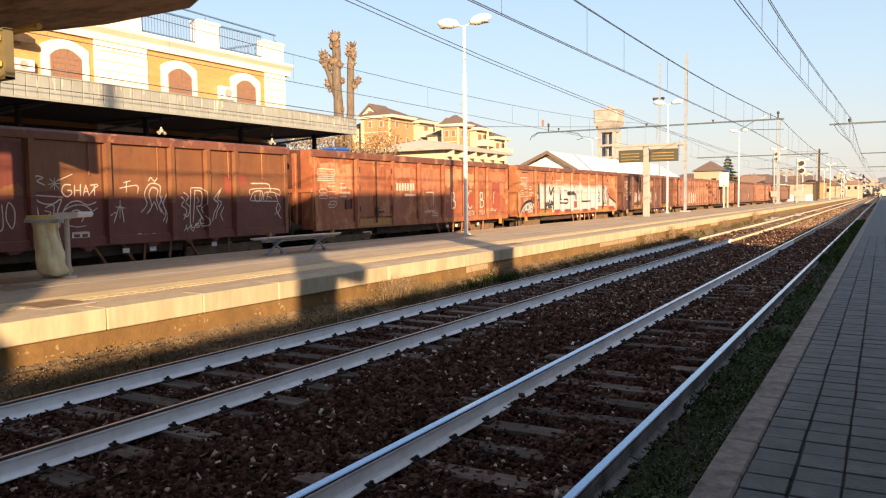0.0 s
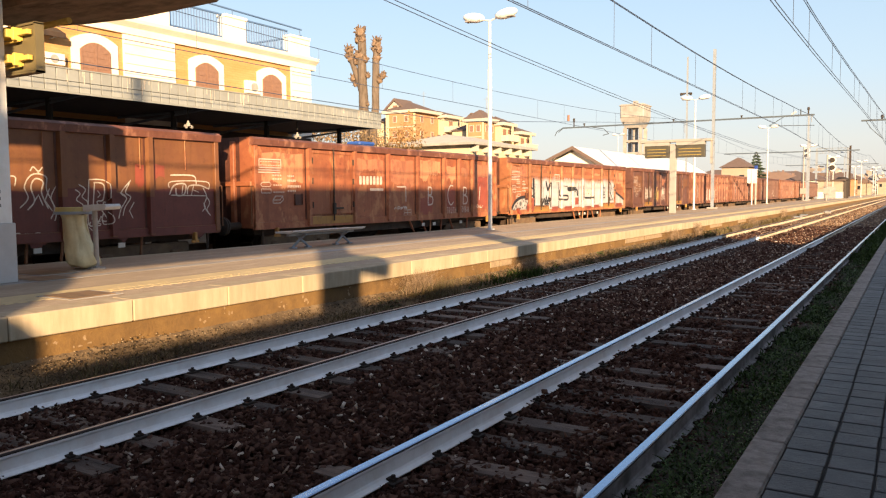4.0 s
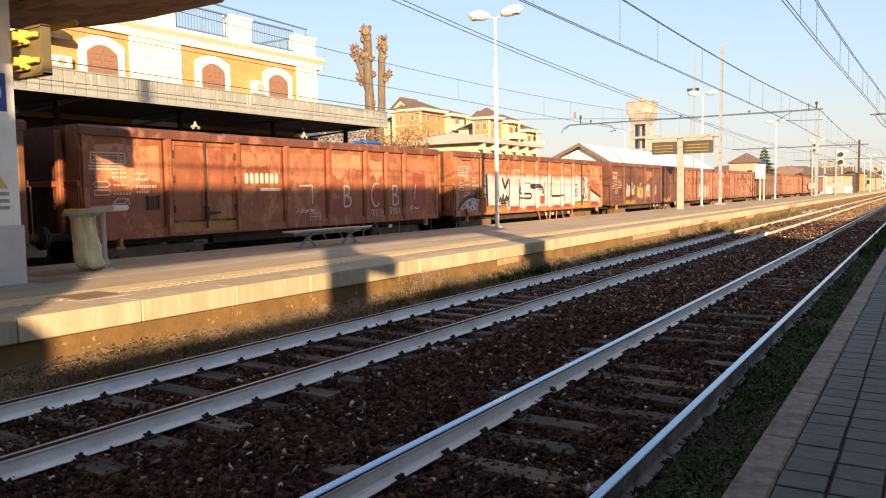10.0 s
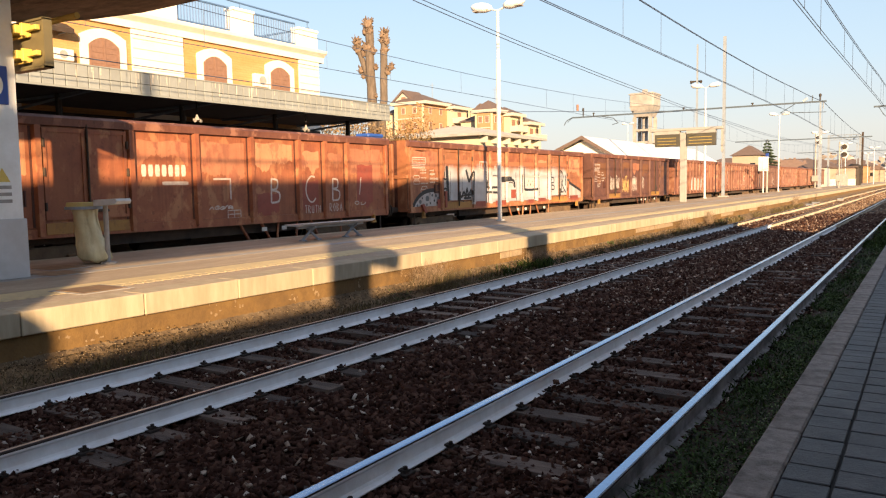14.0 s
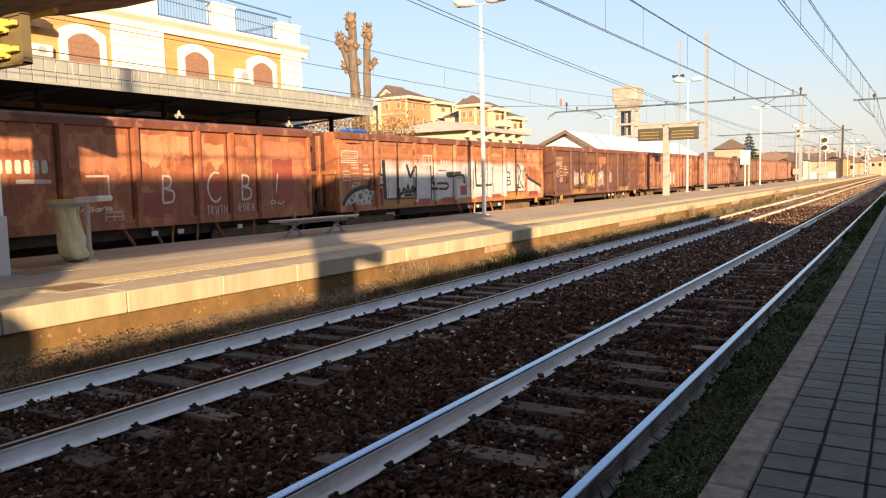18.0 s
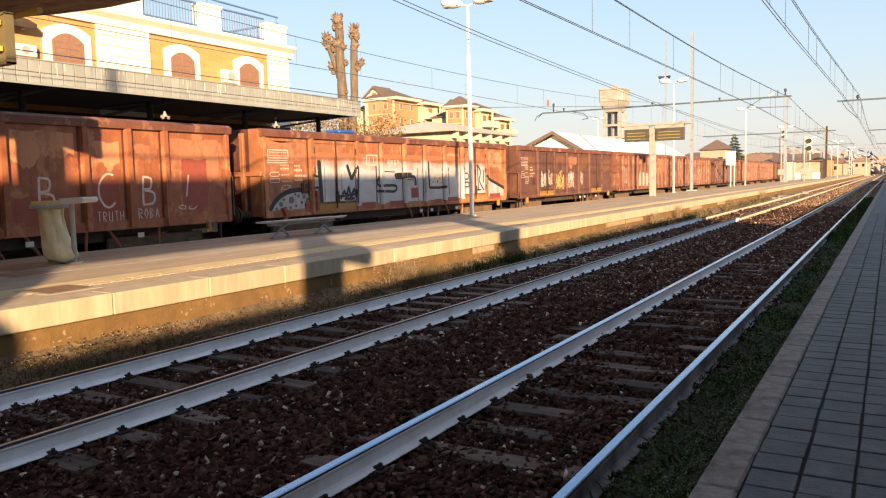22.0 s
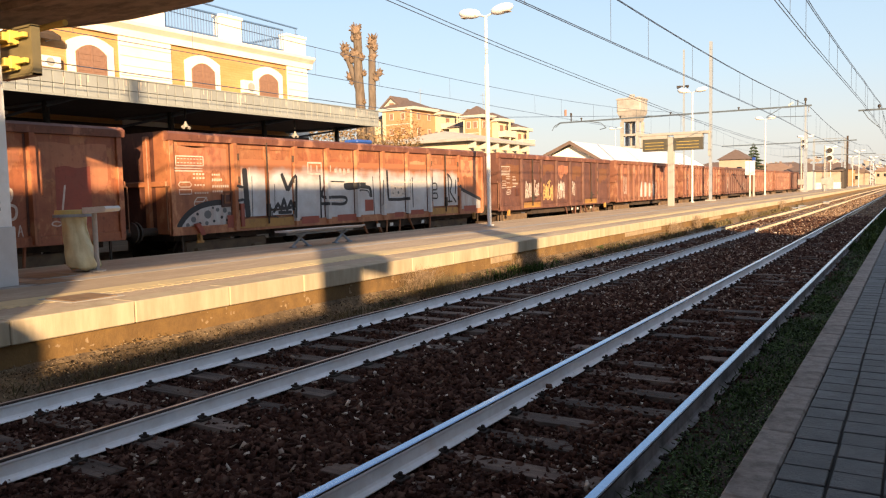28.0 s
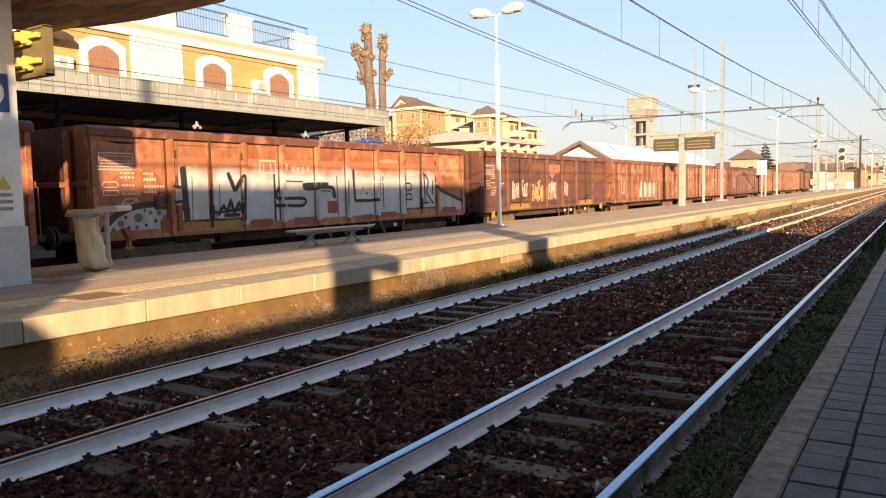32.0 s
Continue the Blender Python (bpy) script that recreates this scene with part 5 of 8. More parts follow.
# ---- station on the far side: platform, canopy, building ----
far = thing("platform_station", "low platform in front of the station building, in the shade of its canopy", "platform", kind="structure")
part("surface", boxes((-23, FAR_EDGE, -14, 120, -0.3, 0.5)), M_ASPHALT, far)
canopy = thing("station_canopy", "flat station canopy with a grey panelled fascia and dark underside", "canopy", kind="structure")
CX, CZ0, CZ1, CY1 = -17.7, 4.36, 4.92, 24.25
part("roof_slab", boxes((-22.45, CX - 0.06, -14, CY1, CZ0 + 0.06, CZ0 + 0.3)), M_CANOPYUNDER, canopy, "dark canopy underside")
part("end_fascia", boxes((-22.45, CX - 0.06, CY1 - 0.02, CY1 + 0.03, CZ0, CZ1)), M_FASCIA, canopy)
part("gutter_lip", boxes((CX - 0.05, CX + 0.03, -14, CY1 + 0.03, CZ0 - 0.03, CZ0 + 0.015), (CX - 0.05, CX + 0.02, -14, CY1 + 0.03, CZ1, CZ1 + 0.03)), M_FASCIA, canopy)
PAN_U = mesh_of(boxes((CX - 0.05, CX, 0.01, 0.29, CZ0 + 0.275, CZ1), bevel=0.006), M_FASCIA)
PAN_L = mesh_of(boxes((CX - 0.05, CX, 0.01, 0.29, CZ0 + 0.018, CZ0 + 0.262), bevel=0.006), M_FASCIA)
for k in range(60):
    for me in (PAN_U, PAN_L):
        p = part("fascia_panel", me, None, canopy)
        p.location.y = CY1 - 0.3 * (k + 1)
part("fascia_back", boxes((CX - 0.058, CX - 0.05, -14, CY1, CZ0, CZ1)), M_JOINT, canopy)
part("fascia_rest", boxes((CX - 0.05, CX, -14, CY1 - 18.0, CZ0 + 0.018, CZ1)), M_FASCIA, canopy)
drip = random.Random(8)
for k in range(34):
    y = drip.uniform(10.5, 23.5)
    h = drip.uniform(0.1, 0.42)
    d = part("white_drip", boxes((CX, CX + 0.006, y, y + drip.uniform(0.012, 0.03), CZ1 - 0.01 - h, CZ1 - 0.01)), M_MARK, canopy, "white paint drip")
for y in np.arange(-12, CY1, 4.0):
    part("canopy_truss", rods(((-22.3, y, CZ0 - 0.25), (-18.0, y, CZ0 + 0.05), 0.04), ((-22.3, y, CZ0 + 0.02), (-18.0, y, CZ0 + 0.03), 0.04), seg=6), M_GALV, canopy)
    part("canopy_post", rods(((-19.6, y, 0.5), (-19.6, y, CZ0 + 0.06), 0.09)), M_DARK, canopy)

BX, BY0, BY1 = -22.5, -14.0, 25.6
bld = thing("station_building", "ochre and cream two-storey station building with arched shuttered windows and a roof terrace", "building", kind="structure")
part("wall", boxes((BX - 10, BX, BY0, BY1, -0.3, 7.25)), M_OCHRE, bld, "ochre brick-patterned rendered wall")
for a, b in ((16.4, 18.48), (24.4, BY1 + 0.02), (6.0, 8.0), (12.2, 12.6)):
    pil = part("pilaster", boxes((BX, BX + 0.04, a, b, 0.5, 7.2)), M_CREAM, bld, "cream rusticated pilaster")
    for k in range(9):
        part("course", boxes((BX + 0.04, BX + 0.075, a + 0.01, b - 0.01, 4.3 + 0.32 * k, 4.598 + 0.32 * k), bevel=0.006), M_CREAM, pil)
# Canopy shade painted on as a dark sheet over the lower wall.
part("ground_floor_cladding", boxes((BX, BX + 0.06, BY0, BY1, 0.5, 4.25)), M_UNDER, bld, "ground floor behind the canopy, its shade painted dark brown")
# Doors nobody sees, added to keep the ground floor dark.
for yd in (6.5, 11.0, 15.4, 19.9, 23.3):
    gd = part("door", boxes((BX + 0.06, BX + 0.1, yd - 0.8, yd + 0.8, 0.5, 3.3)), M_GLASS, bld, "dark glazed door, added unseen to deepen the shade")
    part("door_frame", boxes((BX + 0.06, BX + 0.14, yd - 0.9, yd - 0.8, 0.5, 3.4), (BX + 0.06, BX + 0.14, yd + 0.8, yd + 0.9, 0.5, 3.4), (BX + 0.06, BX + 0.14, yd - 0.8, yd + 0.8, 3.3, 3.4)), M_SHUTTER, gd)
part("cornice", prism([(BX - 0.2, 7.18), (BX + 0.1, 7.18), (BX + 0.12, 7.4), (BX + 0.3, 7.55), (BX + 0.32, 7.66), (BX - 0.2, 7.66)], 'y', BY0, BY1 + 0.3), M_CREAM, bld, "cream moulded cornice")
part("parapet", boxes((BX - 0.3, BX, BY0, BY1, 7.66, 7.76)), M_CREAM, bld)
for a, b, h in ((16.4, 18.3, 8.62), (20.9, 21.92, 8.58), (24.47, 25.6, 8.42)):
    part("parapet_pier", boxes((BX - 0.4, BX + 0.03, a, b, 7.66, h), (BX - 0.44, BX + 0.07, a - 0.04, b + 0.04, h, h + 0.1)), M_CREAM, bld)


def arch_window(yc, half, z0, zt, parent):
    """Shuttered window with a segmental head: cream surround, two brown shutter leaves."""
    def outline(h, top, n=10):
        pts = [(yc - h, z0), (yc + h, z0)]
        for i in range(n + 1):
            a = i / n
            y = yc + h * (1 - 2 * a)
            pts.append((y, top - 0.26 * (2 * a - 1) ** 2))
        return pts
    w = part("window", prism(outline(half + 0.28, zt + 0.28), 'x', BX, BX + 0.05), M_CREAM, parent, "arched cream window surround")
    part("shutter", prism(outline(half, zt), 'x', BX + 0.05, BX + 0.07), M_SHUTTER, w, "closed brown wooden shutters")
    for k in range(9):
        part("louvre", boxes((BX + 0.07, BX + 0.08, yc - half + 0.09, yc - 0.05, z0 + 0.12 + 0.17 * k, z0 + 0.23 + 0.17 * k), (BX + 0.07, BX + 0.08, yc + 0.05, yc + half - 0.09, z0 + 0.12 + 0.17 * k, z0 + 0.23 + 0.17 * k)), M_SHUTTER, w)
    part("shutter_stile", boxes((BX + 0.07, BX + 0.09, yc - 0.04, yc + 0.04, z0, zt - 0.02), (BX + 0.07, BX + 0.085, yc - half + 0.02, yc - half + 0.08, z0, zt - 0.28), (BX + 0.07, BX + 0.085, yc + half - 0.08, yc + half - 0.02, z0, zt - 0.28)), M_SHUTTER, w)


for yc in (15.37, 19.9, 23.27, 10.9, 4.5):
    arch_window(yc, 0.54, 4.9, 6.7, bld)


def railing(y0, y1, h0, h1, parent):
    r = part("railing", rods(((BX - 0.15, y0, h1), (BX - 0.15, y1, h1), 0.04), ((BX - 0.15, y0, h0), (BX - 0.15, y1, h0), 0.032), seg=6), M_BLUE, parent, "blue metal terrace railing")
    n = int((y1 - y0) / 0.13)
    for i in range(n + 1):
        y = y0 + (y1 - y0) * i / n
        part("baluster", rods(((BX - 0.15, y, h0), (BX - 0.15, y, h1), 0.019), seg=5), M_BLUE, r)


railing(18.35, 20.85, 7.84, 8.66, bld)
railing(21.97, 24.42, 7.84, 8.66, bld)
br = part("side_railing", rods(((BX - 0.2, 25.35, 8.62), (BX - 4.4, 25.35, 8.62), 0.045), ((BX - 0.2, 25.35, 7.84), (BX - 4.4, 25.35, 7.84), 0.035), seg=6), M_BLUE, bld, "blue metal railing along the end of the terrace")
for i in range(20):
    part("baluster", rods(((BX - 0.3 - 0.21 * i, 25.35, 7.84), (BX - 0.3 - 0.21 * i, 25.35, 8.62), 0.019), seg=5), M_BLUE, br)
br = part("upper_rail", rods(((BX - 0.15, 18.35, 9.0), (BX - 0.15, 25.3, 8.86), 0.035), ((BX - 0.15, 18.35, 8.66), (BX - 0.15, 18.35, 9.0), 0.02), ((BX - 0.15, 21.4, 8.6), (BX - 0.15, 21.4, 8.94), 0.02), ((BX - 0.15, 25.2, 8.5), (BX - 0.15, 25.2, 8.87), 0.02), seg=6), M_BLUE, bld, "blue metal upper handrail")
part("roof_deck", boxes((BX - 9.9, BX - 0.3, BY0, BY1, 7.25, 7.66)), M_CONC, bld, "flat roof terrace")

aw = part("awning", prism([(BX, 6.95), (BX + 0.42, 6.74), (BX + 0.42, 6.6), (BX + 0.38, 6.6), (BX + 0.38, 6.7), (BX, 6.88)], 'y', 13.1, 14.15), M_UNDER, bld, "small brown awning on the wall")
part("awning_arm", rods(((BX, 13.9, 6.6), (BX + 0.4, 13.9, 6.62), 0.02)), M_GALV, aw)

# ---- unseen near side: screens added behind the camera to cast shade and bounce light ----
nearside = thing("near_canopy", "unseen plain screens behind the camera, shaped to cast the shade", "canopy", kind="structure")


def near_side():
    """Unseen thin screens added on the camera's side, cut and placed to cast the shade on the island and the train."""
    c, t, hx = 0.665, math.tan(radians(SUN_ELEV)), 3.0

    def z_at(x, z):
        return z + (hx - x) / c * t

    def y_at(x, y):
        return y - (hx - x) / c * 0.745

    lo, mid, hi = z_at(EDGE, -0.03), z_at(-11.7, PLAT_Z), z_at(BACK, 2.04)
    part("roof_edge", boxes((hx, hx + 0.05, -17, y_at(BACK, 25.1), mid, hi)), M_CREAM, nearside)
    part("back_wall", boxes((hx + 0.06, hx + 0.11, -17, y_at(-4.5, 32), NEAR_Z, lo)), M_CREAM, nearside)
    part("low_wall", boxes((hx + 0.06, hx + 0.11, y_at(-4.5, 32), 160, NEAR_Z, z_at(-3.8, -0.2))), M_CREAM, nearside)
    # Slab added to cut the skylight over the near platform and tracks.
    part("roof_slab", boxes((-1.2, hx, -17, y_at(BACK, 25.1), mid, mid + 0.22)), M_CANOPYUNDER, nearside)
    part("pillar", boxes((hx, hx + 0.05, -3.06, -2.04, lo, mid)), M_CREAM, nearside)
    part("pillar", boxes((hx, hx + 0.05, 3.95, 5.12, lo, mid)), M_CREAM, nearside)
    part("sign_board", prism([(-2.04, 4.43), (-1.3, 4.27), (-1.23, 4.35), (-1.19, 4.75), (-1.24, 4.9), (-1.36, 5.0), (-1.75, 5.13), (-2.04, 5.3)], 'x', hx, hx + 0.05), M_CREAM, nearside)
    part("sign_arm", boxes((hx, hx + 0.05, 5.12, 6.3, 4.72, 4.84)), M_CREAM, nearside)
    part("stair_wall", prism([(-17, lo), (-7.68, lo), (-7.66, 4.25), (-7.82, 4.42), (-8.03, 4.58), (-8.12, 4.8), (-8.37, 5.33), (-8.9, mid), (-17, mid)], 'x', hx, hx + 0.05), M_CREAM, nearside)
    # Unseen pole, placed from the stripe of shadow on the fascia.
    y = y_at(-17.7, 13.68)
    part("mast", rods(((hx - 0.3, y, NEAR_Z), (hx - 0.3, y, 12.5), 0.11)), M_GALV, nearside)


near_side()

# ---- island shelter ----
shel = thing("island_shelter", "brown-stained concrete platform shelter with a white column", "shelter", kind="structure")
SZ = 5.0
slab = [(-14.6, 3.5), (-9.2, 3.5), (-9.2, 8.2), (-9.4, 8.75), (-9.9, 9.02), (-12.0, 9.05), (-13.2, 8.85), (-14.2, 8.5), (-14.6, 8.0)]
part("roof_slab", prism(slab, 'z', SZ, SZ + 0.22), M_SHELTER, shel, "stained concrete slab with a rounded edge")
part("slab_edge", prism([(x * 1.0 + (0.06 if x > -12 else -0.06), y + 0.06 if y > 0 else y) for x, y in slab], 'z', SZ + 0.1, SZ + 0.26), M_SHELTER, shel, "dark weathered slab edge")
# Unseen extension, its slanted edge cut so that it shades the wagons.
part("roof_slab", prism([(-14.6, -12), (-7.73, -12), (-7.73, 2.4), (-9.19, 4.0), (-9.19, 3.495), (-14.6, 3.495)], 'z', SZ, SZ + 0.22), M_SHELTER, shel, "unseen slab added to the shelter to shade the train's upper side")
part("slab_rib", boxes((-14.4, -9.3, 7.1, 7.35, SZ - 0.12, SZ)), M_SHELTER, shel)
part("column", boxes((-11.46, -11.2, 5.55, 6.22, 1.45, SZ)), M_COLUMN, shel, "white painted column")
part("column_plinth", boxes((-11.49, -11.16, 5.52, 6.25, PLAT_Z, 1.45), bevel=0.012), M_PLINTH, shel, "grey painted plinth")
M_SIGNBLUE = material("sign_blue", (0.02, 0.06, 0.3), 0.4)
bs = thing("blue_sign", "small blue square sign with a white disc on the column", "sign", at=(-11.2, 5.83, 3.35))
part("plate", boxes((0, 0.02, -0.27, 0.27, -0.27, 0.27), bevel=0.006), M_SIGNBLUE, bs)
part("disc", rods(((0.02, 0, 0), (0.026, 0, 0), 0.2), seg=24), M_WHITE, bs)
ws = thing("warning_label", "small yellow triangle warning label with grey text bars", "sign", at=(-11.2, 5.95, 1.98))
part("triangle", prism([(-0.11, 0), (0.11, 0), (0.0, 0.2)], 'x', 0, 0.004), M_BRACKET, ws)
for z in (-0.1, -0.2, -0.3):
    part("text_bar", boxes((0, 0.004, -0.12, 0.12, z, z + 0.05)), M_CONC, ws)

# hanging sign with its yellow brackets
M_OLIVE = material("sign_back_olive", (0.15, 0.125, 0.065), 0.45, col2=(0.11, 0.09, 0.048), scale=2)
hs = thing("hanging_sign", "dark olive back of a hanging platform sign on yellow steel brackets", "sign")
part("panel", boxes((-11.62, -10.74, 6.42, 6.5, 3.63, 4.28), bevel=0.01), M_OLIVE, hs)
part("panel_frame", boxes((-10.755, -10.72, 6.40, 6.53, 3.6, 4.3), (-11.62, -10.72, 6.40, 6.53, 4.28, 4.31), (-11.62, -10.72, 6.40, 6.53, 3.6, 3.63)), M_OLIVE, hs, "dark olive sign frame")
for z in (4.16, 3.8):
    b = part("bracket", boxes((-11.44, -11.1, 6.21, 6.4, z - 0.06, z + 0.06), bevel=0.008), M_BRACKET, hs, "yellow steel bracket")
    part("clamp", boxes((-11.1, -10.8, 6.33, 6.4, z - 0.025, z + 0.045), (-11.12, -11.06, 6.28, 6.42, z - 0.09, z + 0.09), bevel=0.006), M_BRACKET, b)
    part("strut", rods(((-11.6, 6.35, z - 0.1), (-11.05, 6.36, z - 0.09), 0.02)), M_BRACKET, b)
pr = thing("pipe_stub", "yellow painted pipe stub under the shelter roof", "pipe")
part("pipe", rods(((-12.4, 7.5, 4.62), (-11.6, 7.5, 4.63), 0.05), seg=12), M_BRACKET, pr)

# ---- lamps and masts ----
M_HOOD = material("white_lamp_plastic", (0.84, 0.85, 0.86), 0.4)


def street_lamp(x, y, h, base=PLAT_Z):
    l = thing("platform_lamp", "white twin-headed platform lamp on a slim steel pole", "lamp", group="platform lamps", at=(x, y, base))
    part("pole", rods(((0, 0, 0), (0, 0, h * 0.77), 0.075), ((0, 0, h * 0.77), (0, 0, h), 0.05), ((0, 0, 0), (0, 0, 0.05), 0.16)), M_WHITE, l)
    for s in (-1, 1):
        a = part("arm", rods(((0, 0, h - 0.02), (s * 0.35, 0, h + 0.08), 0.03)), M_WHITE, l)
        bm = bmesh.new()
        bmesh.ops.create_uvsphere(bm, u_segments=16, v_segments=10, radius=1, matrix=pose(s * 0.62, 0, h + 0.15, 0, -s * 8, 0) @ Matrix.Diagonal((0.42, 0.2, 0.17, 1)))
        hd = part("lamp_head", bm, M_HOOD, l, "white plastic lamp hood", True)
        part("lens", boxes((s * 0.62 - 0.3, s * 0.62 + 0.3, -0.13, 0.13, h + 0.02, h + 0.06), bevel=0.015), M_CONC, hd)
    return l


lamp = street_lamp(-12.5, 23.39, 7.1)
street_lamp(-13.5, 56.0, 7.75)
street_lamp(-13.45, 87.0, 7.9)

# ---- furniture on the island platform ----
M_BAG = material("bin_bag_plastic", (0.72, 0.66, 0.42), 0.35, col2=(0.62, 0.55, 0.33), scale=5, dirt=(0.42, 0.34, 0.18), dscale=4, damt=0.4, bump=0.5, bscale=8)
M_BINLID = material("bin_rim_yellow", (0.5, 0.38, 0.1), 0.6, col2=(0.4, 0.32, 0.14), scale=6)
M_BENCH = material("bench_steel", (0.6, 0.63, 0.68), 0.35, 0.4, col2=(0.5, 0.52, 0.56), scale=8)

lb = thing("litter_bin", "litter bin with a hanging yellowish plastic bag on a post", "litter bin", at=(-12.0, 7.99, PLAT_Z))
part("post", rods(((0.02, 0.08, 0), (0.02, 0.08, 1.03), 0.042), ((0.02, 0.08, 0), (0.02, 0.08, 0.03), 0.14), seg=12), M_CONC, lb, "grey steel post")
bm = bmesh.new()
prev = None
for k, (z, r, dx) in enumerate(((0.05, 0.22, 0.2), (0.1, 0.28, 0.18), (0.3, 0.25, 0.12), (0.5, 0.22, 0.06), (0.75, 0.19, 0.0), (0.95, 0.22, -0.03))):
    ring = [bm.verts.new((-0.42 + dx + r * (1.12 if math.cos(a) > 0 else 1.0) * math.cos(a) + 0.028 * math.sin(7 * a + 0.8 * k), 0.9 * r * math.sin(a) + 0.028 * math.cos(6 * a + 1.3 * k), z + 0.025 * math.sin(3 * a + k)))
            for a in (2 * math.pi * i / 24 for i in range(24))]
    if prev:
        for i in range(24):
            bm.faces.new((prev[i], prev[(i + 1) % 24], ring[(i + 1) % 24], ring[i]))
    else:
        bm.faces.new(ring[::-1])
    prev = ring
part("bag", bm, M_BAG, lb, "crumpled yellowish plastic bag", True)
part("rim", rods(((-0.44, 0, 0.94), (-0.44, 0, 0.99), 0.33), seg=24), M_GALV, lb, "grey holder ring")
part("lid", rods(((-0.44, 0, 0.99), (-0.44, 0, 1.06), 0.31, 0.29), seg=24), M_BINLID, lb, "yellow bin rim")
part("ashtray", prism([(0.02, 1.0), (0.62, 1.03), (0.66, 1.08), (0.62, 1.12), (0.02, 1.1)], 'y', -0.14, 0.14), M_WHITE, lb, "white ash tray arm")

bn = thing("bench", "grey perforated-steel platform bench on two splayed legs", "bench", at=(-12.35, 14.4, PLAT_Z))
seat = prism([(-0.27, 0.4), (-0.24, 0.36), (0.2, 0.36), (0.3, 0.41), (0.3, 0.43), (0.2, 0.4), (-0.22, 0.4)], 'y', -1.35, 1.35)
part("seat", seat, M_BENCH, bn, "brushed steel seat with curled edges")
part("seat_beam", boxes((-0.06, 0.04, -1.2, 1.2, 0.29, 0.355), bevel=0.01), M_GALV, bn)
for y in (-0.78, 0.78):
    l = part("leg", rods(((0, y, 0.3), (0, y, 0.2), 0.045), ((0, y, 0.22), (-0.02, y - 0.26, 0.02), 0.03), ((0, y, 0.22), (0.02, y + 0.26, 0.02), 0.03),
                         ((-0.18, y, 0.33), (0, y, 0.22), 0.03), ((0.18, y, 0.33), (0, y, 0.22), 0.03)), M_GALV, bn, "splayed steel leg")
    for d in (-0.26, 0.26):
        part("foot_plate", boxes((-0.06, 0.06, y + d - 0.07, y + d + 0.07, 0, 0.03)), M_GALV, l)

M_DISPLAY = material("display_glass", (0.075, 0.068, 0.05), 0.5, col2=(0.06, 0.055, 0.04), scale=3)
M_LED = material("sign_led_amber", (0.34, 0.25, 0.07), 0.5)
db = thing("departure_board", "cream double departure board on one post with dark display panels", "sign", at=(-12.4, 46.3, PLAT_Z))
M_CREAMSTEEL = material("board_cream_steel", (0.34, 0.33, 0.31), 0.6, col2=(0.28, 0.27, 0.25), scale=3)
part("post", boxes((-0.19, 0.19, -0.1, 0.1, 0, 4.1), bevel=0.02), M_CREAMSTEEL, db)
part("top_beam", boxes((-1.95, 2.25, -0.2, 0.2, 4.2, 4.36), bevel=0.03), M_CREAMSTEEL, db)
part("side_stile", boxes((2.15, 2.25, -0.1, 0.1, 2.9, 4.2)), M_CREAMSTEEL, db)
for x0, x1 in ((-1.67, -0.2), (0.2, 1.85)):
    d = part("display", boxes((x0, x1, -0.16, 0.16, 3.3, 4.02), bevel=0.015), M_DISPLAY, db, "dark display panel")
    part("display_hood", boxes((x0, x1, -0.18, 0.18, 4.02, 4.2)), M_CREAMSTEEL, db)
    for z in (3.42, 3.6, 3.78):
        part("text_line", boxes((x0 + 0.15, x1 - 0.2, -0.165, -0.16, z, z + 0.04)), M_LED, d, "amber text row")

mh = thing("manhole_cover", "rusty brown manhole cover set in the platform", "manhole", group="manholes", at=(-8.95, 5.78, PLAT_Z + 0.004))
part("frame", boxes((-0.36, 0.36, -0.36, 0.36, 0, 0.008)), M_CONC, mh)
part("plate", boxes((-0.3, 0.3, -0.3, 0.3, 0.008, 0.014)), M_PLATE, mh, "rusty steel plate")
copy_thing(mh, pose(-11.2, 6.7, PLAT_Z + 0.004))
copy_thing(mh, pose(-12.0, 7.2, PLAT_Z + 0.004))


def sign_post(x, y, h, plate):
    p = thing("sign_post", "small white sign on a slim platform post", "sign", group="platform signs", at=(x, y, PLAT_Z))
    part("post", rods(((0, 0, 0), (0, 0, h), 0.06)), M_WHITE, p)
    part("plate", boxes((-0.45, 0.45, -0.03, 0.03, h - plate, h), bevel=0.01), M_WHITE, p)
    return p


sign_post(-13.4, 78, 3.4, 1.35)
sp = thing("cream_post", "plain cream platform post", "post", at=(-13.2, 78.8, PLAT_Z))
part("post", rods(((0, 0, 0), (0, 0, 3.4), 0.1)), M_CREAMSTEEL, sp)
part("cap", boxes((-0.14, 0.14, -0.14, 0.14, 3.4, 3.75), bevel=0.02), M_SIGNBLUE, sp)


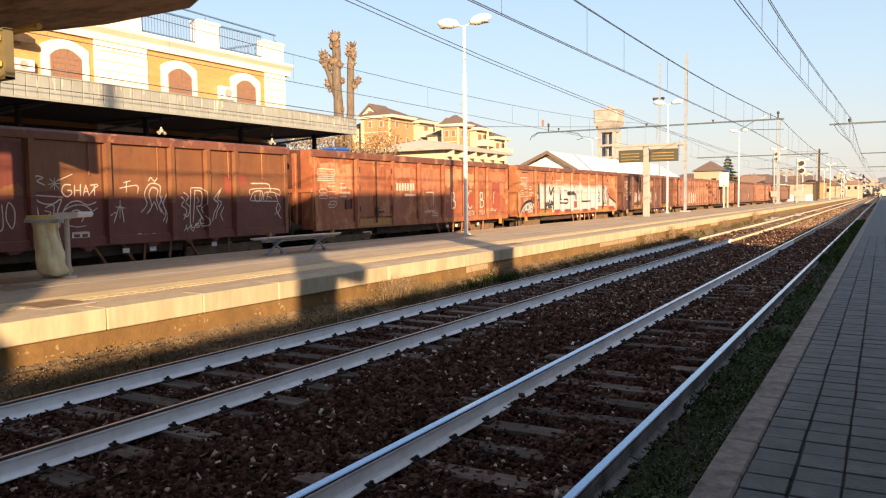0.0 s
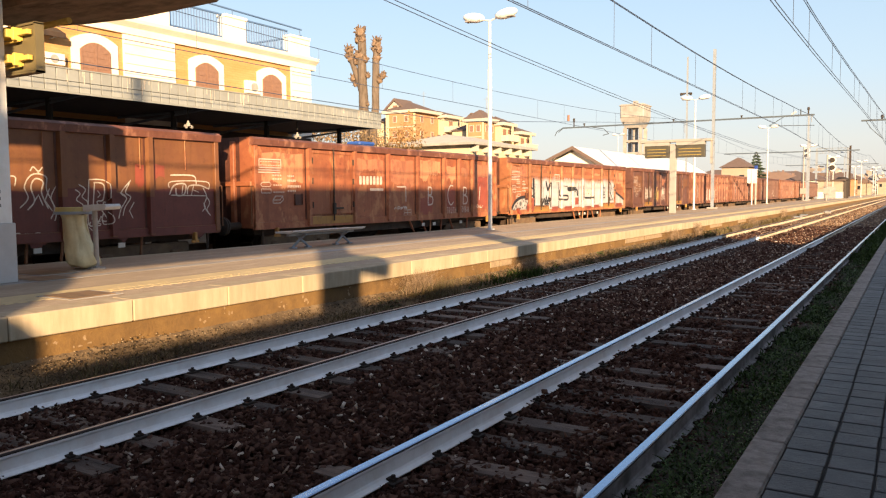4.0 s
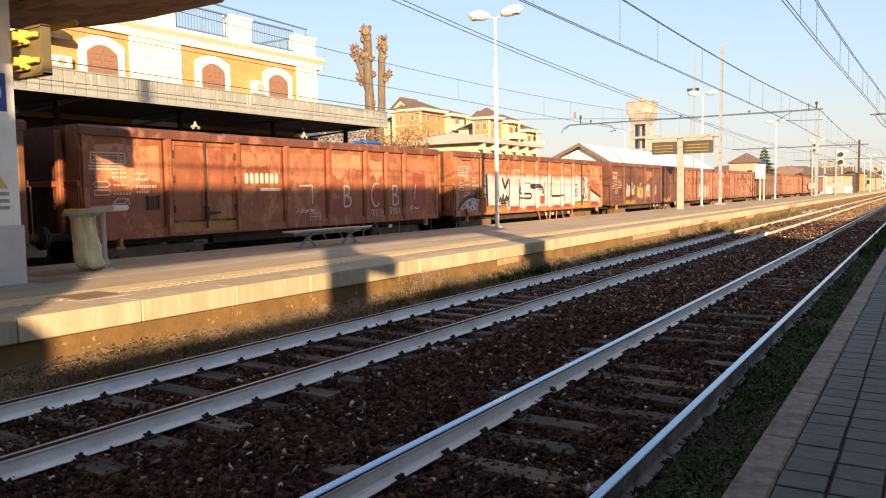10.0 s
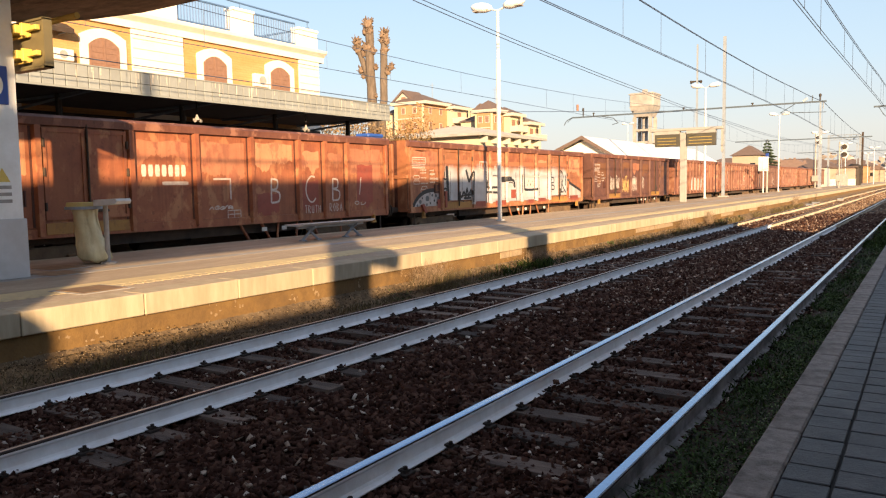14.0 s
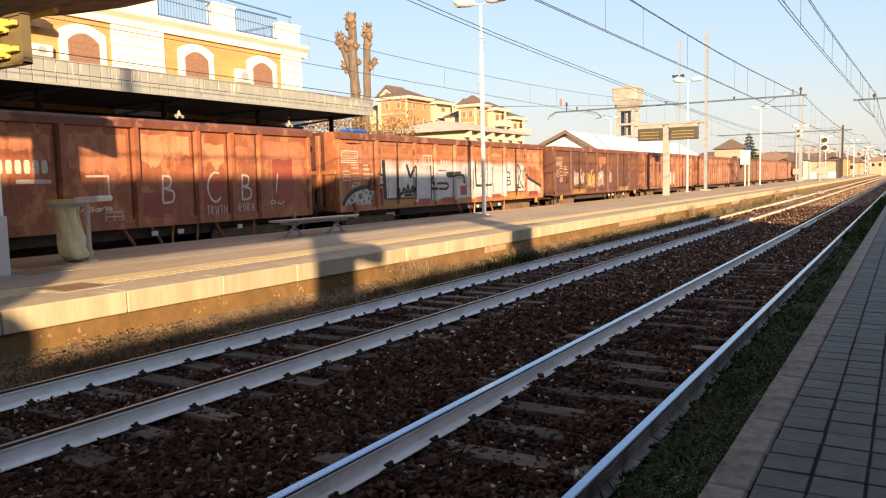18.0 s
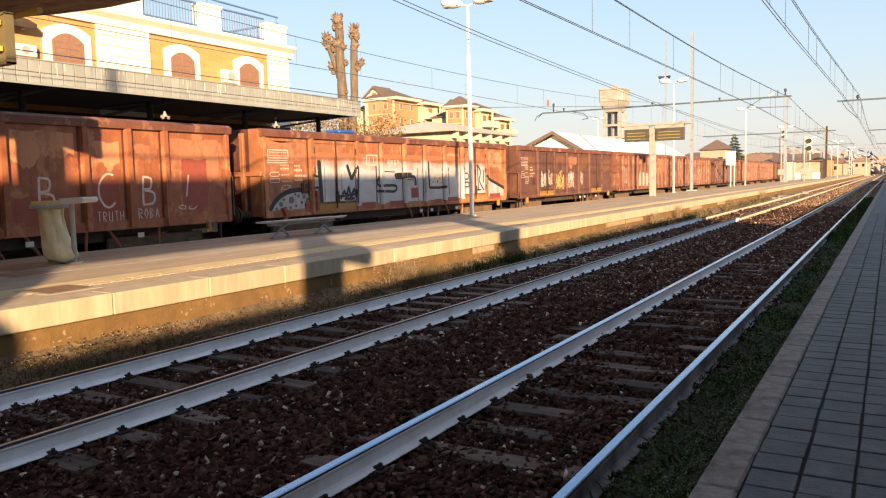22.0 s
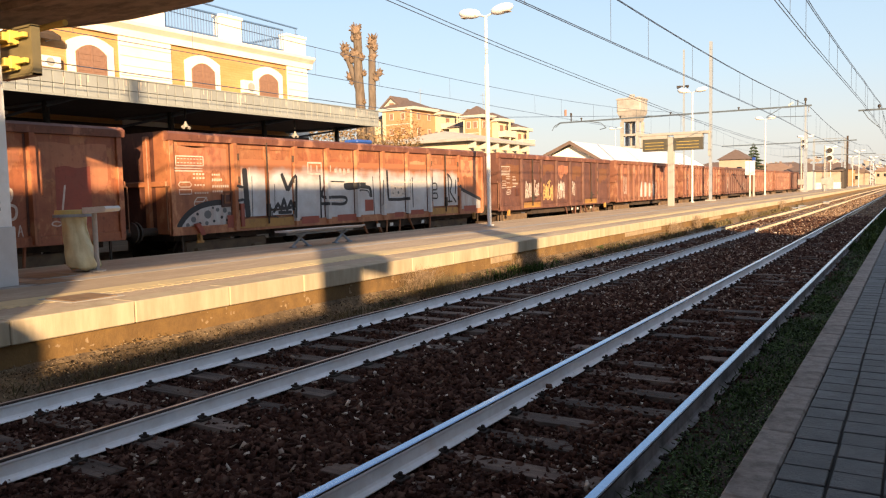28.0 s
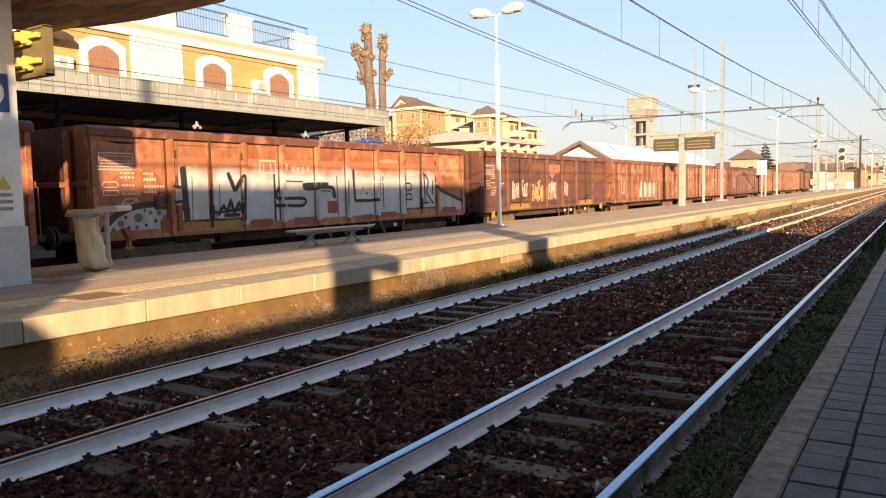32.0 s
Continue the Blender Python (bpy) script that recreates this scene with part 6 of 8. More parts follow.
def signal(x, y, h, n, s=1.0):
    """Railway signal: post, ladder, head with round lamps."""
    g = thing("railway_signal", "railway signal with round dark lamps on a cream post", "signal", group="railway signals", at=(x, y, PLAT_Z - 0.5))
    part("post", rods(((0, 0, 0), (0, 0, h + 0.3), 0.1)), M_CREAMSTEEL, g)
    part("ladder", rods(((-0.25, 0.2, 0), (-0.25, 0.2, h - 1), 0.03), ((0.25, 0.2, 0), (0.25, 0.2, h - 1), 0.03), seg=6), M_GALV, g)
    part("box", boxes((-0.4, 0.4, -0.3, 0.3, 1.4, 2.2), bevel=0.02), M_CREAMSTEEL, g)
    for k in range(n):
        z = h - 0.4 - 1.25 * s * k
        hd = part("head", rods(((0.75 * s, -0.1, z), (0.75 * s, 0.1, z), 0.6 * s), seg=20), M_WHITE, g, "white signal backplate")
        part("lamp", rods(((0.75 * s, -0.3, z), (0.75 * s, -0.1, z), 0.4 * s), seg=18), M_DARK, hd, "dark lamp hood")
    return g


signal(-10.3, 115, 6.3, 2, 0.8)
signal(-13.4, 117, 7.8, 2, 0.55)

# ---- overhead line ----
def mast(x, y, h, label="tall galvanised overhead-line mast"):
    m = thing("overhead_line_mast", label, "mast", group="overhead line masts", at=(x, y, 0))
    part("shaft", boxes((-0.1, 0.1, -0.1, 0.1, -0.2, h)), M_GALV, m)
    for z in np.arange(1.5, h, 0.8):
        part("flange_plate", boxes((-0.11, 0.11, -0.11, 0.11, z, z + 0.05)), M_GALV, m)
    part("base", boxes((-0.35, 0.35, -0.35, 0.35, -0.3, 0.68), bevel=0.03), M_CONC, m)
    return m


MY = 60.5
M_BRICKINS = material("brown_ceramic", (0.3, 0.13, 0.07), 0.3)
m1 = mast(-13.22, MY, 12.5)
arm = part("cantilever_beam", boxes((-12.2, 6.9, -0.06, 0.06, 7.19, 7.3)), M_BEAM, m1, "long horizontal steel beam")
for p, q, r_ in (((-12.2, 0, 7.2), (-12.6, 0, 6.9), 0.03), ((6.0, 0, 7.3), (6.0, 0, 7.7), 0.04)):
    part("drop_hook", rods((p, q, r_)), M_BEAM, arm)
part("steady_arm", rods(((4.9, 0, 7.2), (3.9, 0, 6.6), 0.025), ((3.9, 0, 6.6), (6.9, 0, 6.5), 0.025)), M_BEAM, arm)
for x, z, h, m_ in ((-11.2, 7.3, 0.7, M_DARK), (-10.3, 7.3, 0.25, M_DARK), (-7.0, 7.3, 0.18, M_DARK), (-3.0, 7.3, 0.18, M_DARK), (2.0, 7.3, 0.18, M_DARK), (6.5, 7.3, 0.5, M_DARK)):
    part("insulator", rods(((x, 0, z), (x, 0, z + h), 0.05), ((x, 0, z + h * 0.6), (x, 0, z + h * 0.95), 0.09)), m_, arm)
part("insulator", rods(((-11.7, 0, 7.8), (-11.7, 0, 8.3), 0.1)), M_BRICKINS, arm, "brown ceramic insulator")
part("bent_end", rods(((-12.2, 0, 7.25), (-12.7, 0, 7.0), 0.035), ((-12.7, 0, 7.0), (-12.9, 0, 6.65), 0.035)), M_BEAM, arm)
part("hook_arm", rods(((-9.6, 0, 7.2), (-8.6, 0, 7.0), 0.03), ((-8.6, 0, 7.0), (-8.2, 0, 6.6), 0.03), ((-8.2, 0, 6.6), (-8.7, 0, 6.5), 0.03)), M_BEAM, arm)
part("insulator", rods(((5.4, 0, 7.35), (5.7, 0, 7.55), 0.07)), M_WHITE, arm)
m2 = mast(1.2, MY, 9.0)
part("cantilever_beam", boxes((-4.6, -0.16, -0.06, 0.06, 6.6, 6.71)), M_BEAM, m2)
part("insulator", rods(((-3.35, 0, 6.71), (-3.35, 0, 7.0), 0.06), ((-3.35, 0, 6.8), (-3.35, 0, 6.95), 0.1), seg=10), M_DARK, m2)
part("steady_arm", rods(((-4.3, 0, 6.6), (-4.0, 0, 6.1), 0.025), ((-4.0, 0, 6.1), (-3.3, 0, 5.4), 0.025), seg=6), M_BEAM, m2)
for m, ds in ((m1, ((6.72, 6.75), (-2.13, 6.4))),):
    for x, z in ds:
        part("wire_hanger", rods(((x, 0, 7.2), (x, 0, z - 0.02), 0.03)), M_GALV, m)
mast(-12.15, 110, 11.7, "tall slim overhead-line mast at the far end of the island platform")
for y in (125, 190):
    m = mast(-13.6, y, 9.5)
    part("cantilever_beam", boxes((-12, 6.5, -0.07, 0.07, 7.6, 7.75)), M_BEAM, m)
    m = mast(1.2, y, 9.0)
    part("cantilever_beam", boxes((-4.2, -0.16, -0.07, 0.07, 7.4, 7.55)), M_BEAM, m)
tp = thing("tall_pole", "slim tall pole with loudspeakers behind the train", "mast", at=(-18.85, 75, 0))
part("shaft", boxes((-0.07, 0.07, -0.07, 0.07, -0.26, 14.6)), M_GALV, tp)
part("loudspeaker", rods(((-0.1, 0, 11.2), (-0.6, -0.2, 11.1), 0.05, 0.16), ((0.1, 0, 11.2), (0.4, -0.2, 11.1), 0.05, 0.16)), M_DARK, tp)
copy_thing(lamp, pose(-12.3, 111.5, PLAT_Z))
street_lamp(-40.9, 120, 11.2, GROUND_Z)


def sag(y, z, dip, span, y0):
    u = ((y - y0) % span) / span
    return z - dip * 4 * u * (1 - u)


def along(y, table):
    """Straight stretches between the supports: rows of y and a value."""
    ys, vs = zip(*table)
    return float(np.interp(y, ys, vs))


def tube(pts, r, seg=5):
    bm = bmesh.new()
    prev = None
    for p in pts:
        ring = [bm.verts.new((p[0] + r * math.cos(2 * math.pi * i / seg), p[1], p[2] + r * math.sin(2 * math.pi * i / seg))) for i in range(seg)]
        if prev:
            for i in range(seg):
                bm.faces.new((prev[i], prev[(i + 1) % seg], ring[(i + 1) % seg], ring[i]))
        prev = ring
    return bm


def overhead(line, zc, zm, dip, span, y0, name, pair=0.0, y1=420):
    """Contact wires with their messenger and droppers, swinging a little from side to side between the masts; line holds rows of y and x."""
    w = thing(name, "thin overhead contact wires with messenger wire and droppers", "overhead wire", group="overhead wires")
    ys = np.concatenate([np.arange(-20, 120, 2.0), np.arange(120, y1, 10.0)])
    for dx in ((-pair, pair) if pair else (0,)):
        part("contact_wire", tube([(along(a, line) + dx, a, zc) for a in ys], 0.0095), M_WIRE, w)
        part("messenger_wire", tube([(along(a, line) + dx * 0.6, a, sag(a, zm, dip, span, y0)) for a in ys], 0.01), M_WIRE, w)
    for k, y in enumerate(np.arange(y0 - 2 * span + 3.2, 130, 3.9)):
        if y > -15:
            dx = pair * (1 if k % 2 else -1)
            y += 0.7 if k % 2 else 0.0
            x = along(y, line) + dx
            part("dropper", rods(((x, y, zc), (x, y, sag(y, zm, dip, span, y0)), 0.006), seg=4), M_WIRE, w)


overhead([(-20, -2.4), (16, -2.38), (22, -2.34), (28, -2.26), (34, -2.18), (40, -2.1), (48, -2.06), (60.5, -2.06), (125, -2.4), (420, -2.4)], 5.36, 7.0, 0.75, 72, MY, "overhead_wire", 0.035)
overhead([(-20, -6.2), (10, -6.28), (45, -6.2), (60.5, -6.5), (125, -6.0), (420, -6.28)], 5.26, 7.22, 0.9, 72, MY, "overhead_wire", 0.03)
overhead([(-20, X3), (420, X3)], 5.36, 7.4, 1.27, 72, MY, "overhead_wire", 0.0)
for d in (0.0, 0.12):
    f = thing("feeder_cable", "thin feeder cable high over the island platform", "cable", group="feeder cables")
    part("cable", tube([(-12.0, a, d + along(a, [(-20, 8.9), (10, 7.22), (17, 6.87), (22.3, 6.6), (31.8, 6.3), (46.4, 5.92), (70, 5.6), (110, 5.9), (300, 6.0)])) for a in np.arange(-20, 300, 4.0)], 0.013), M_WIRE, f)
f = thing("feeder_cable", "thin cable running above the station canopy", "cable", group="feeder cables")
part("cable", rods(((-15.6, -10, 4.78), (-15.6, 26, 4.66), 0.012), ((-15.6, 26, 4.66), (-14.9, 60, 7.1), 0.012), seg=5), M_WIRE, f)

for y, z in ((15.46, 3.92), (20.14, 3.88)):
    l = thing("canopy_spotlight", "small white spotlight hanging under the station canopy", "lamp", group="canopy spotlights", at=(-18.3, y, z))
    part("shade", rods(((0, 0, 0.04), (0, 0, -0.06), 0.05, 0.08), ((0, 0, 0.04), (0, 0, 0.1), 0.03), ((-0.03, -0.09, -0.05), (0.05, -0.11, -0.09), 0.045), ((-0.03, 0.09, -0.05), (0.05, 0.11, -0.09), 0.045), seg=12), M_CONC, l)
    part("stem", rods(((0, 0, 0.2), (0, 0, CZ0 + 0.07 - z), 0.025)), M_DARK, l)
for y, z, w, h in ((22.1, 6.05, 0.7, 0.5), (13.85, 5.98, 0.8, 0.35)):
    l = thing("air_conditioner", "cream air-conditioning unit on the station wall", "air conditioner", group="air conditioners", at=(BX, y, z))
    part("case", boxes((0, 0.2, -w / 2, w / 2, -h / 2, h / 2), bevel=0.02), M_CREAM, l)
    part("fan_grille", rods(((0.2, 0.05, 0), (0.212, 0.05, 0), h * 0.36), seg=18), M_CONC, l)

# ---- pollarded tree behind the canopy ----
tr = thing("pollarded_tree", "bare pollarded tree with two knobbly trunks", "tree", at=(-30.4, 40, 0))
M_TWIG = material("twig_knobs", (0.2, 0.14, 0.095), 0.95, col2=(0.09, 0.06, 0.042), scale=9, island=0.3)


def knob(c, size, seed):
    """One burr: a gnarled lump with short cut stubs standing out of it."""
    r = random.Random(seed)
    bm = bmesh.new()
    bmesh.ops.create_icosphere(bm, subdivisions=2, radius=size, matrix=Matrix.Translation(c))
    for v in bm.verts:
        d = v.co - Vector(c)
        v.co = Vector(c) + d * (0.75 + 0.7 * abs(noise.noise(d * (2.6 / size) * 0.6 + Vector((seed, 0, 0)))))
    for k in range(26):
        d = Vector((r.uniform(-1, 1), r.uniform(-1, 1), r.uniform(-0.2, 1.9))).normalized()
        p = Vector(c) + d * size * 0.7
        rod(bm, p, p + d * size * r.uniform(0.3, 0.85) + Vector((0, 0, size * r.uniform(0, 0.35))), size * r.uniform(0.1, 0.2), size * r.uniform(0.05, 0.12), 5)
    return bm


def limb(pts, r0, r1, seed):
    r = random.Random(seed)
    bm = bmesh.new()
    n = len(pts) - 1
    for i in range(n):
        a, b = r0 + (r1 - r0) * i / n, r0 + (r1 - r0) * (i + 1) / n
        rod(bm, pts[i], pts[i + 1], a, b, 10)
        bmesh.ops.create_icosphere(bm, subdivisions=1, radius=b * 1.12, matrix=Matrix.Translation(pts[i + 1]))
    return bm


def trunk_line(x0, z0, x1, z1, k, seed, bow=0.1):
    r = random.Random(seed)
    return [(x0 + (x1 - x0) * i / k + r.uniform(-bow, bow), r.uniform(-bow, bow), z0 + (z1 - z0) * i / k) for i in range(k + 1)]


part("trunk", limb(trunk_line(0.1, 0, 0.05, 4.6, 4, 1), 0.6, 0.5, 1), M_BARK, tr)
part("limb", limb(trunk_line(-0.1, 4.4, -0.35, 12.0, 8, 2, 0.05), 0.34, 0.27, 2), M_BARK, tr)
part("limb", limb(trunk_line(-0.3, 8.4, -1.25, 11.0, 5, 3, 0.06), 0.2, 0.18, 3), M_BARK, tr)
part("limb", limb(trunk_line(0.5, 4.4, 0.95, 11.3, 7, 4, 0.05), 0.27, 0.22, 4), M_BARK, tr)
for i, (x, z, k) in enumerate(((-0.35, 12.15, 0.34), (-0.2, 11.75, 0.26), (-0.55, 11.7, 0.26), (-0.4, 10.75, 0.36), (0.0, 10.45, 0.24), (-0.7, 10.4, 0.26), (-1.3, 11.15, 0.3), (-1.15, 10.6, 0.28), (-1.45, 10.8, 0.18), (-0.95, 9.3, 0.24), (-0.8, 8.9, 0.16),
                               (0.95, 11.4, 0.32), (0.8, 11.0, 0.24), (1.1, 10.9, 0.24), (0.95, 10.4, 0.26), (1.4, 9.3, 0.24), (1.15, 9.0, 0.2), (0.2, 9.4, 0.18), (0.15, 7.6, 0.14))):
    part("cut_head", knob((x, -0.05, z), k, 20 + i), M_TWIG, tr, "knobbly cut head")

# brown bush beside it
bu = thing("dry_bush", "brown dry-leaved bush beside the tree", "bush", at=(-28.0, 41, 0))
part("stem", limb(trunk_line(0, 0, 0.2, 5, 4, 8), 0.12, 0.05, 8), M_BARK, bu)


def leaf_cloud(n, centre, rad, size, seed, mat, name, parent, label=""):
    r = np.random.default_rng(seed)
    p = r.normal(0, 1, (n, 3))
    p /= np.linalg.norm(p, axis=1)[:, None]
    p *= (r.uniform(0.25, 1, (n, 1)) ** 0.5) * (1 + 0.35 * np.sin(5 * p[:, :1]) * np.cos(7 * p[:, 2:3]))
    p = p * np.array(rad) + np.array(centre)
    u, v = r.normal(0, 1, (n, 3)), r.normal(0, 1, (n, 3))
    s = size * r.uniform(0.5, 1.4, (n, 1))
    u = u / np.linalg.norm(u, axis=1)[:, None] * s
    v = v / np.linalg.norm(v, axis=1)[:, None] * s * 0.6
    q = np.stack([p - u, p + v, p + u, p - v], 1).reshape(-1, 3)
    return part(name, numpy_mesh(name, q, np.arange(4 * n).reshape(-1, 4), mat), None, parent, label)


M_LEAFBROWN = material("dry_leaves", (0.3, 0.18, 0.07), 0.9, col2=(0.16, 0.1, 0.04), scale=4, island=0.45)
M_PINE = material("conifer_needles", (0.03, 0.05, 0.03), 0.9, col2=(0.05, 0.07, 0.04), scale=4, island=0.4)
leaf_cloud(2600, (0, 0, 4.6), (1.3, 1.2, 2.0), 0.07, 3, M_LEAFBROWN, "leaves", bu, "dry brown leaves")
leaf_cloud(1800, (-2.5, 0, 4.2), (2.0, 1.2, 1.2), 0.07, 4, M_LEAFBROWN, "leaves", bu)

# hedge and wall seen under the canopy's end
hd = thing("dry_hedge", "thin dry hedge behind the end of the canopy", "hedge", at=(-30, 36, 0))
part("stem", limb(trunk_line(0, 0, 0, 4, 3, 12), 0.1, 0.06, 12), M_BARK, hd)
leaf_cloud(9000, (0, 0, 4.4), (1.2, 7.5, 1.9), 0.085, 6, material("pale_dry_leaves", (0.26, 0.18, 0.1), 0.9, col2=(0.15, 0.1, 0.055), scale=4, island=0.4), "leaves", hd)
cov = thing("blue_tarpaulin", "blue plastic sheet over a low stack", "tarpaulin", at=(-24.6, 33.5, 0.0))
part("crate", boxes((-0.6, 0.2, -2, -0.75, -0.3, 4.42), bevel=0.1), M_CONC, cov)
part("sheet", boxes((-0.65, 0.25, -2.05, -0.7, 4.35, 4.55), bevel=0.08), material("blue_sheet", (0.03, 0.1, 0.4), 0.5), cov, "blue plastic sheet")

# ---- buildings beyond ----
M_YELLOWB = material("apartment_yellow", (0.56, 0.48, 0.34), 0.9, col2=(0.5, 0.42, 0.29), scale=0.6, dirt=(0.46, 0.4, 0.3), dscale=0.2, damt=0.3)
M_BRICKB = material("apartment_brick", (0.43, 0.245, 0.125), 0.9, col2=(0.36, 0.195, 0.1), scale=1.2)
M_ROOFB = material("brown_roof", (0.155, 0.112, 0.098), 0.9, col2=(0.12, 0.083, 0.07), scale=2)
M_TRIM = material("cream_trim", (0.5, 0.475, 0.42), 0.9, col2=(0.43, 0.405, 0.355), scale=1)
M_TOWER = material("water_tower_concrete", (0.4, 0.375, 0.35), 0.92, col2=(0.33, 0.31, 0.29), scale=0.8, dirt=(0.16, 0.15, 0.14), dscale=0.4, damt=0.5)
M_TILEROOF = material("red_tile_roof", (0.21, 0.145, 0.125), 0.9, col2=(0.17, 0.115, 0.1), scale=0.8)
M_HOUSE = material("house_render", (0.4, 0.32, 0.25), 0.9, col2=(0.34, 0.27, 0.21), scale=0.8)
M_WHITEROOF = material("white_metal_roof", (0.75, 0.76, 0.76), 0.6, col2=(0.66, 0.67, 0.68), scale=0.8)


def hip_roof(x0, x1, y0, y1, z, rise, over=0.5):
    """A low hipped roof over a rectangle."""
    bm = bmesh.new()
    k = min(x1 - x0, y1 - y0) / 2
    lo = [bm.verts.new(p) for p in ((x0 - over, y0 - over, z), (x1 + over, y0 - over, z), (x1 + over, y1 + over, z), (x0 - over, y1 + over, z))]
    if x1 - x0 > y1 - y0:
        up = [bm.verts.new(p) for p in ((x0 + k, (y0 + y1) / 2, z + rise), (x1 - k + 0.01, (y0 + y1) / 2, z + rise))]
        fs = ((lo[0], lo[1], up[1], up[0]), (lo[1], lo[2], up[1]), (lo[2], lo[3], up[0], up[1]), (lo[3], lo[0], up[0]))
    else:
        up = [bm.verts.new(p) for p in (((x0 + x1) / 2, y0 + k, z + rise), ((x0 + x1) / 2, y1 - k + 0.01, z + rise))]
        fs = ((lo[0], lo[1], up[0]), (lo[1], lo[2], up[1], up[0]), (lo[2], lo[3], up[1]), (lo[3], lo[0], up[0], up[1]))
    for fc in fs + (tuple(lo[::-1]),):
        bm.faces.new(fc)
    return bm


def apartment(x0, x1, y0, y1, h, storeys):
    """Stepped apartment block: a brick-fronted head with a cream gable, then wings that step down behind deep cream balconies."""
    a = thing("apartment_building", "yellow and brick apartment block with stepped balconies and brown hipped roofs", "building", group="apartment blocks", at=(x1, y0, 0))
    wdt, dep, sh = x1 - x0, y1 - y0, h / storeys
    steps = ((0.0, 0.3, h), (0.3, 0.62, h - 0.5), (0.62, 1.0, h - 2.0))
    for k, (u, v, top) in enumerate(steps):
        y_a, y_b, out = dep * u, dep * v, 1.3 * k
        part("wall", boxes((-wdt, out, y_a, y_b, -0.3, top)), M_YELLOWB, a, "yellow rendered wall")
        part("eaves_board", boxes((-wdt - 0.7, out + 0.9, y_a - 0.5, y_b + 0.5, top - 0.35, top + 0.28), bevel=0.05), M_TRIM, a, "cream eaves")
        part("roof", hip_roof(-wdt, out, y_a, y_b, top + 0.28, 1.5 if k else 1.9, 0.55), M_ROOFB, a, "brown hipped roof")
        n = int((top - 6) / sh) + 1
        for s in range(n):
            z = top - sh * (s + 1)
            if k:
                b = part("balcony", boxes((out, out + 1.6, y_a + 0.2, y_b - 0.2, z - 0.2, z + 0.02), (out + 1.45, out + 1.6, y_a + 0.2, y_b - 0.2, z + 0.02, z + 0.95),
                                          (out, out + 1.45, y_a + 0.2, y_a + 0.35, z + 0.02, z + 0.95), (out, out + 1.45, y_b - 0.35, y_b - 0.2, z + 0.02, z + 0.95)), M_TRIM, a, "deep cream balcony")
                part("balcony_coping", boxes((out + 1.4, out + 1.66, y_a + 0.15, y_b - 0.15, z + 0.95, z + 1.03)), M_CREAM, b)
                part("pier", boxes((out + 1.2, out + 1.45, (y_a + y_b) / 2 - 0.2, (y_a + y_b) / 2 + 0.2, z + 0.02, z + sh - 0.2)), M_YELLOWB, b)
                for f in (0.3, 0.72):
                    yc = y_a + (y_b - y_a) * f
                    w = part("door_window", boxes((out, out + 0.06, yc - 0.7, yc + 0.7, z + 0.02, z + 2.2)), M_SHUTTER, b)
            else:
                for f in (0.28, 0.72):
                    yc = y_a + (y_b - y_a) * f
                    w = part("window", boxes((0, 0.07, yc - 0.55, yc + 0.55, z + 0.9, z + 2.3)), M_TRIM, a)
                    part("pane", boxes((0.07, 0.09, yc - 0.42, yc + 0.42, z + 1.0, z + 2.2)), M_SHUTTER, w)
    part("brick_front", boxes((-wdt * 0.86, -0.35, -0.14, 0, -0.3, h - 0.2)), M_BRICKB, a, "brick-coloured front")
    part("brick_side", boxes((0, 0.012, 0.3, dep * 0.3, -0.3, h - 0.2)), M_BRICKB, a, "brick-coloured side")
    for s in range(int((h - 6) / sh) + 1):
        z = h - sh * (s + 1)
        part("string_course", boxes((-wdt * 0.86, -0.35, -0.19, -0.14, z - 0.12, z + 0.05)), M_TRIM, a)
        for u in (0.27, 0.66):
            w = part("window", boxes((-wdt * u - 0.5, -wdt * u + 0.5, -0.22, -0.14, z + 0.9, z + 2.25)), M_TRIM, a)
            part("pane", boxes((-wdt * u - 0.38, -wdt * u + 0.38, -0.24, -0.22, z + 1.0, z + 2.15)), M_SHUTTER, w)
    k = wdt / 7.2
    g = part("dormer", prism([(-wdt - 1.5 * k, h + 0.2), (-wdt + 4.2 * k, h + 0.2), (-wdt + 1.35 * k, h + 2.5 * k)], 'y', 1.5 * k, 7.0 * k), M_TRIM, a, "cream gable")
    part("gable_window", boxes((-wdt + 0.8 * k, -wdt + 1.9 * k, 1.5 * k - 0.05, 1.5 * k, h + 0.5, h + 1.5 * k)), M_SHUTTER, g)
    part("dormer_roof", prism([(-wdt - 2.0 * k, h + 0.2), (-wdt + 1.35 * k, h + 3.0 * k), (-wdt + 4.7 * k, h + 0.2), (-wdt + 4.2 * k, h + 0.2), (-wdt + 1.35 * k, h + 2.5 * k), (-wdt - 1.5 * k, h + 0.2)], 'y', 1.1 * k, 7.4 * k), M_ROOFB, g)
    part("wing", boxes((-wdt - 5.0, -wdt, 3, dep, -0.3, h - 1.6)), M_YELLOWB, a)
    part("wing_roof", hip_roof(-wdt - 5.0, -wdt, 3, dep, h - 1.6, 1.6), M_ROOFB, a)
    part("aerial", rods(((-wdt * 0.5, dep * 0.3, h + 1), (-wdt * 0.5, dep * 0.3, h + 5.0), 0.06), ((-wdt * 0.5 - 0.6, dep * 0.3, h + 4.5), (-wdt * 0.5 + 0.6, dep * 0.3, h + 4.5), 0.04), seg=5), M_GALV, a)
    return a


apartment(-93.8, -86.6, 130, 160, 18.6, 6)
apartment(-75.2, -71.4, 131, 147, 16.0, 5)
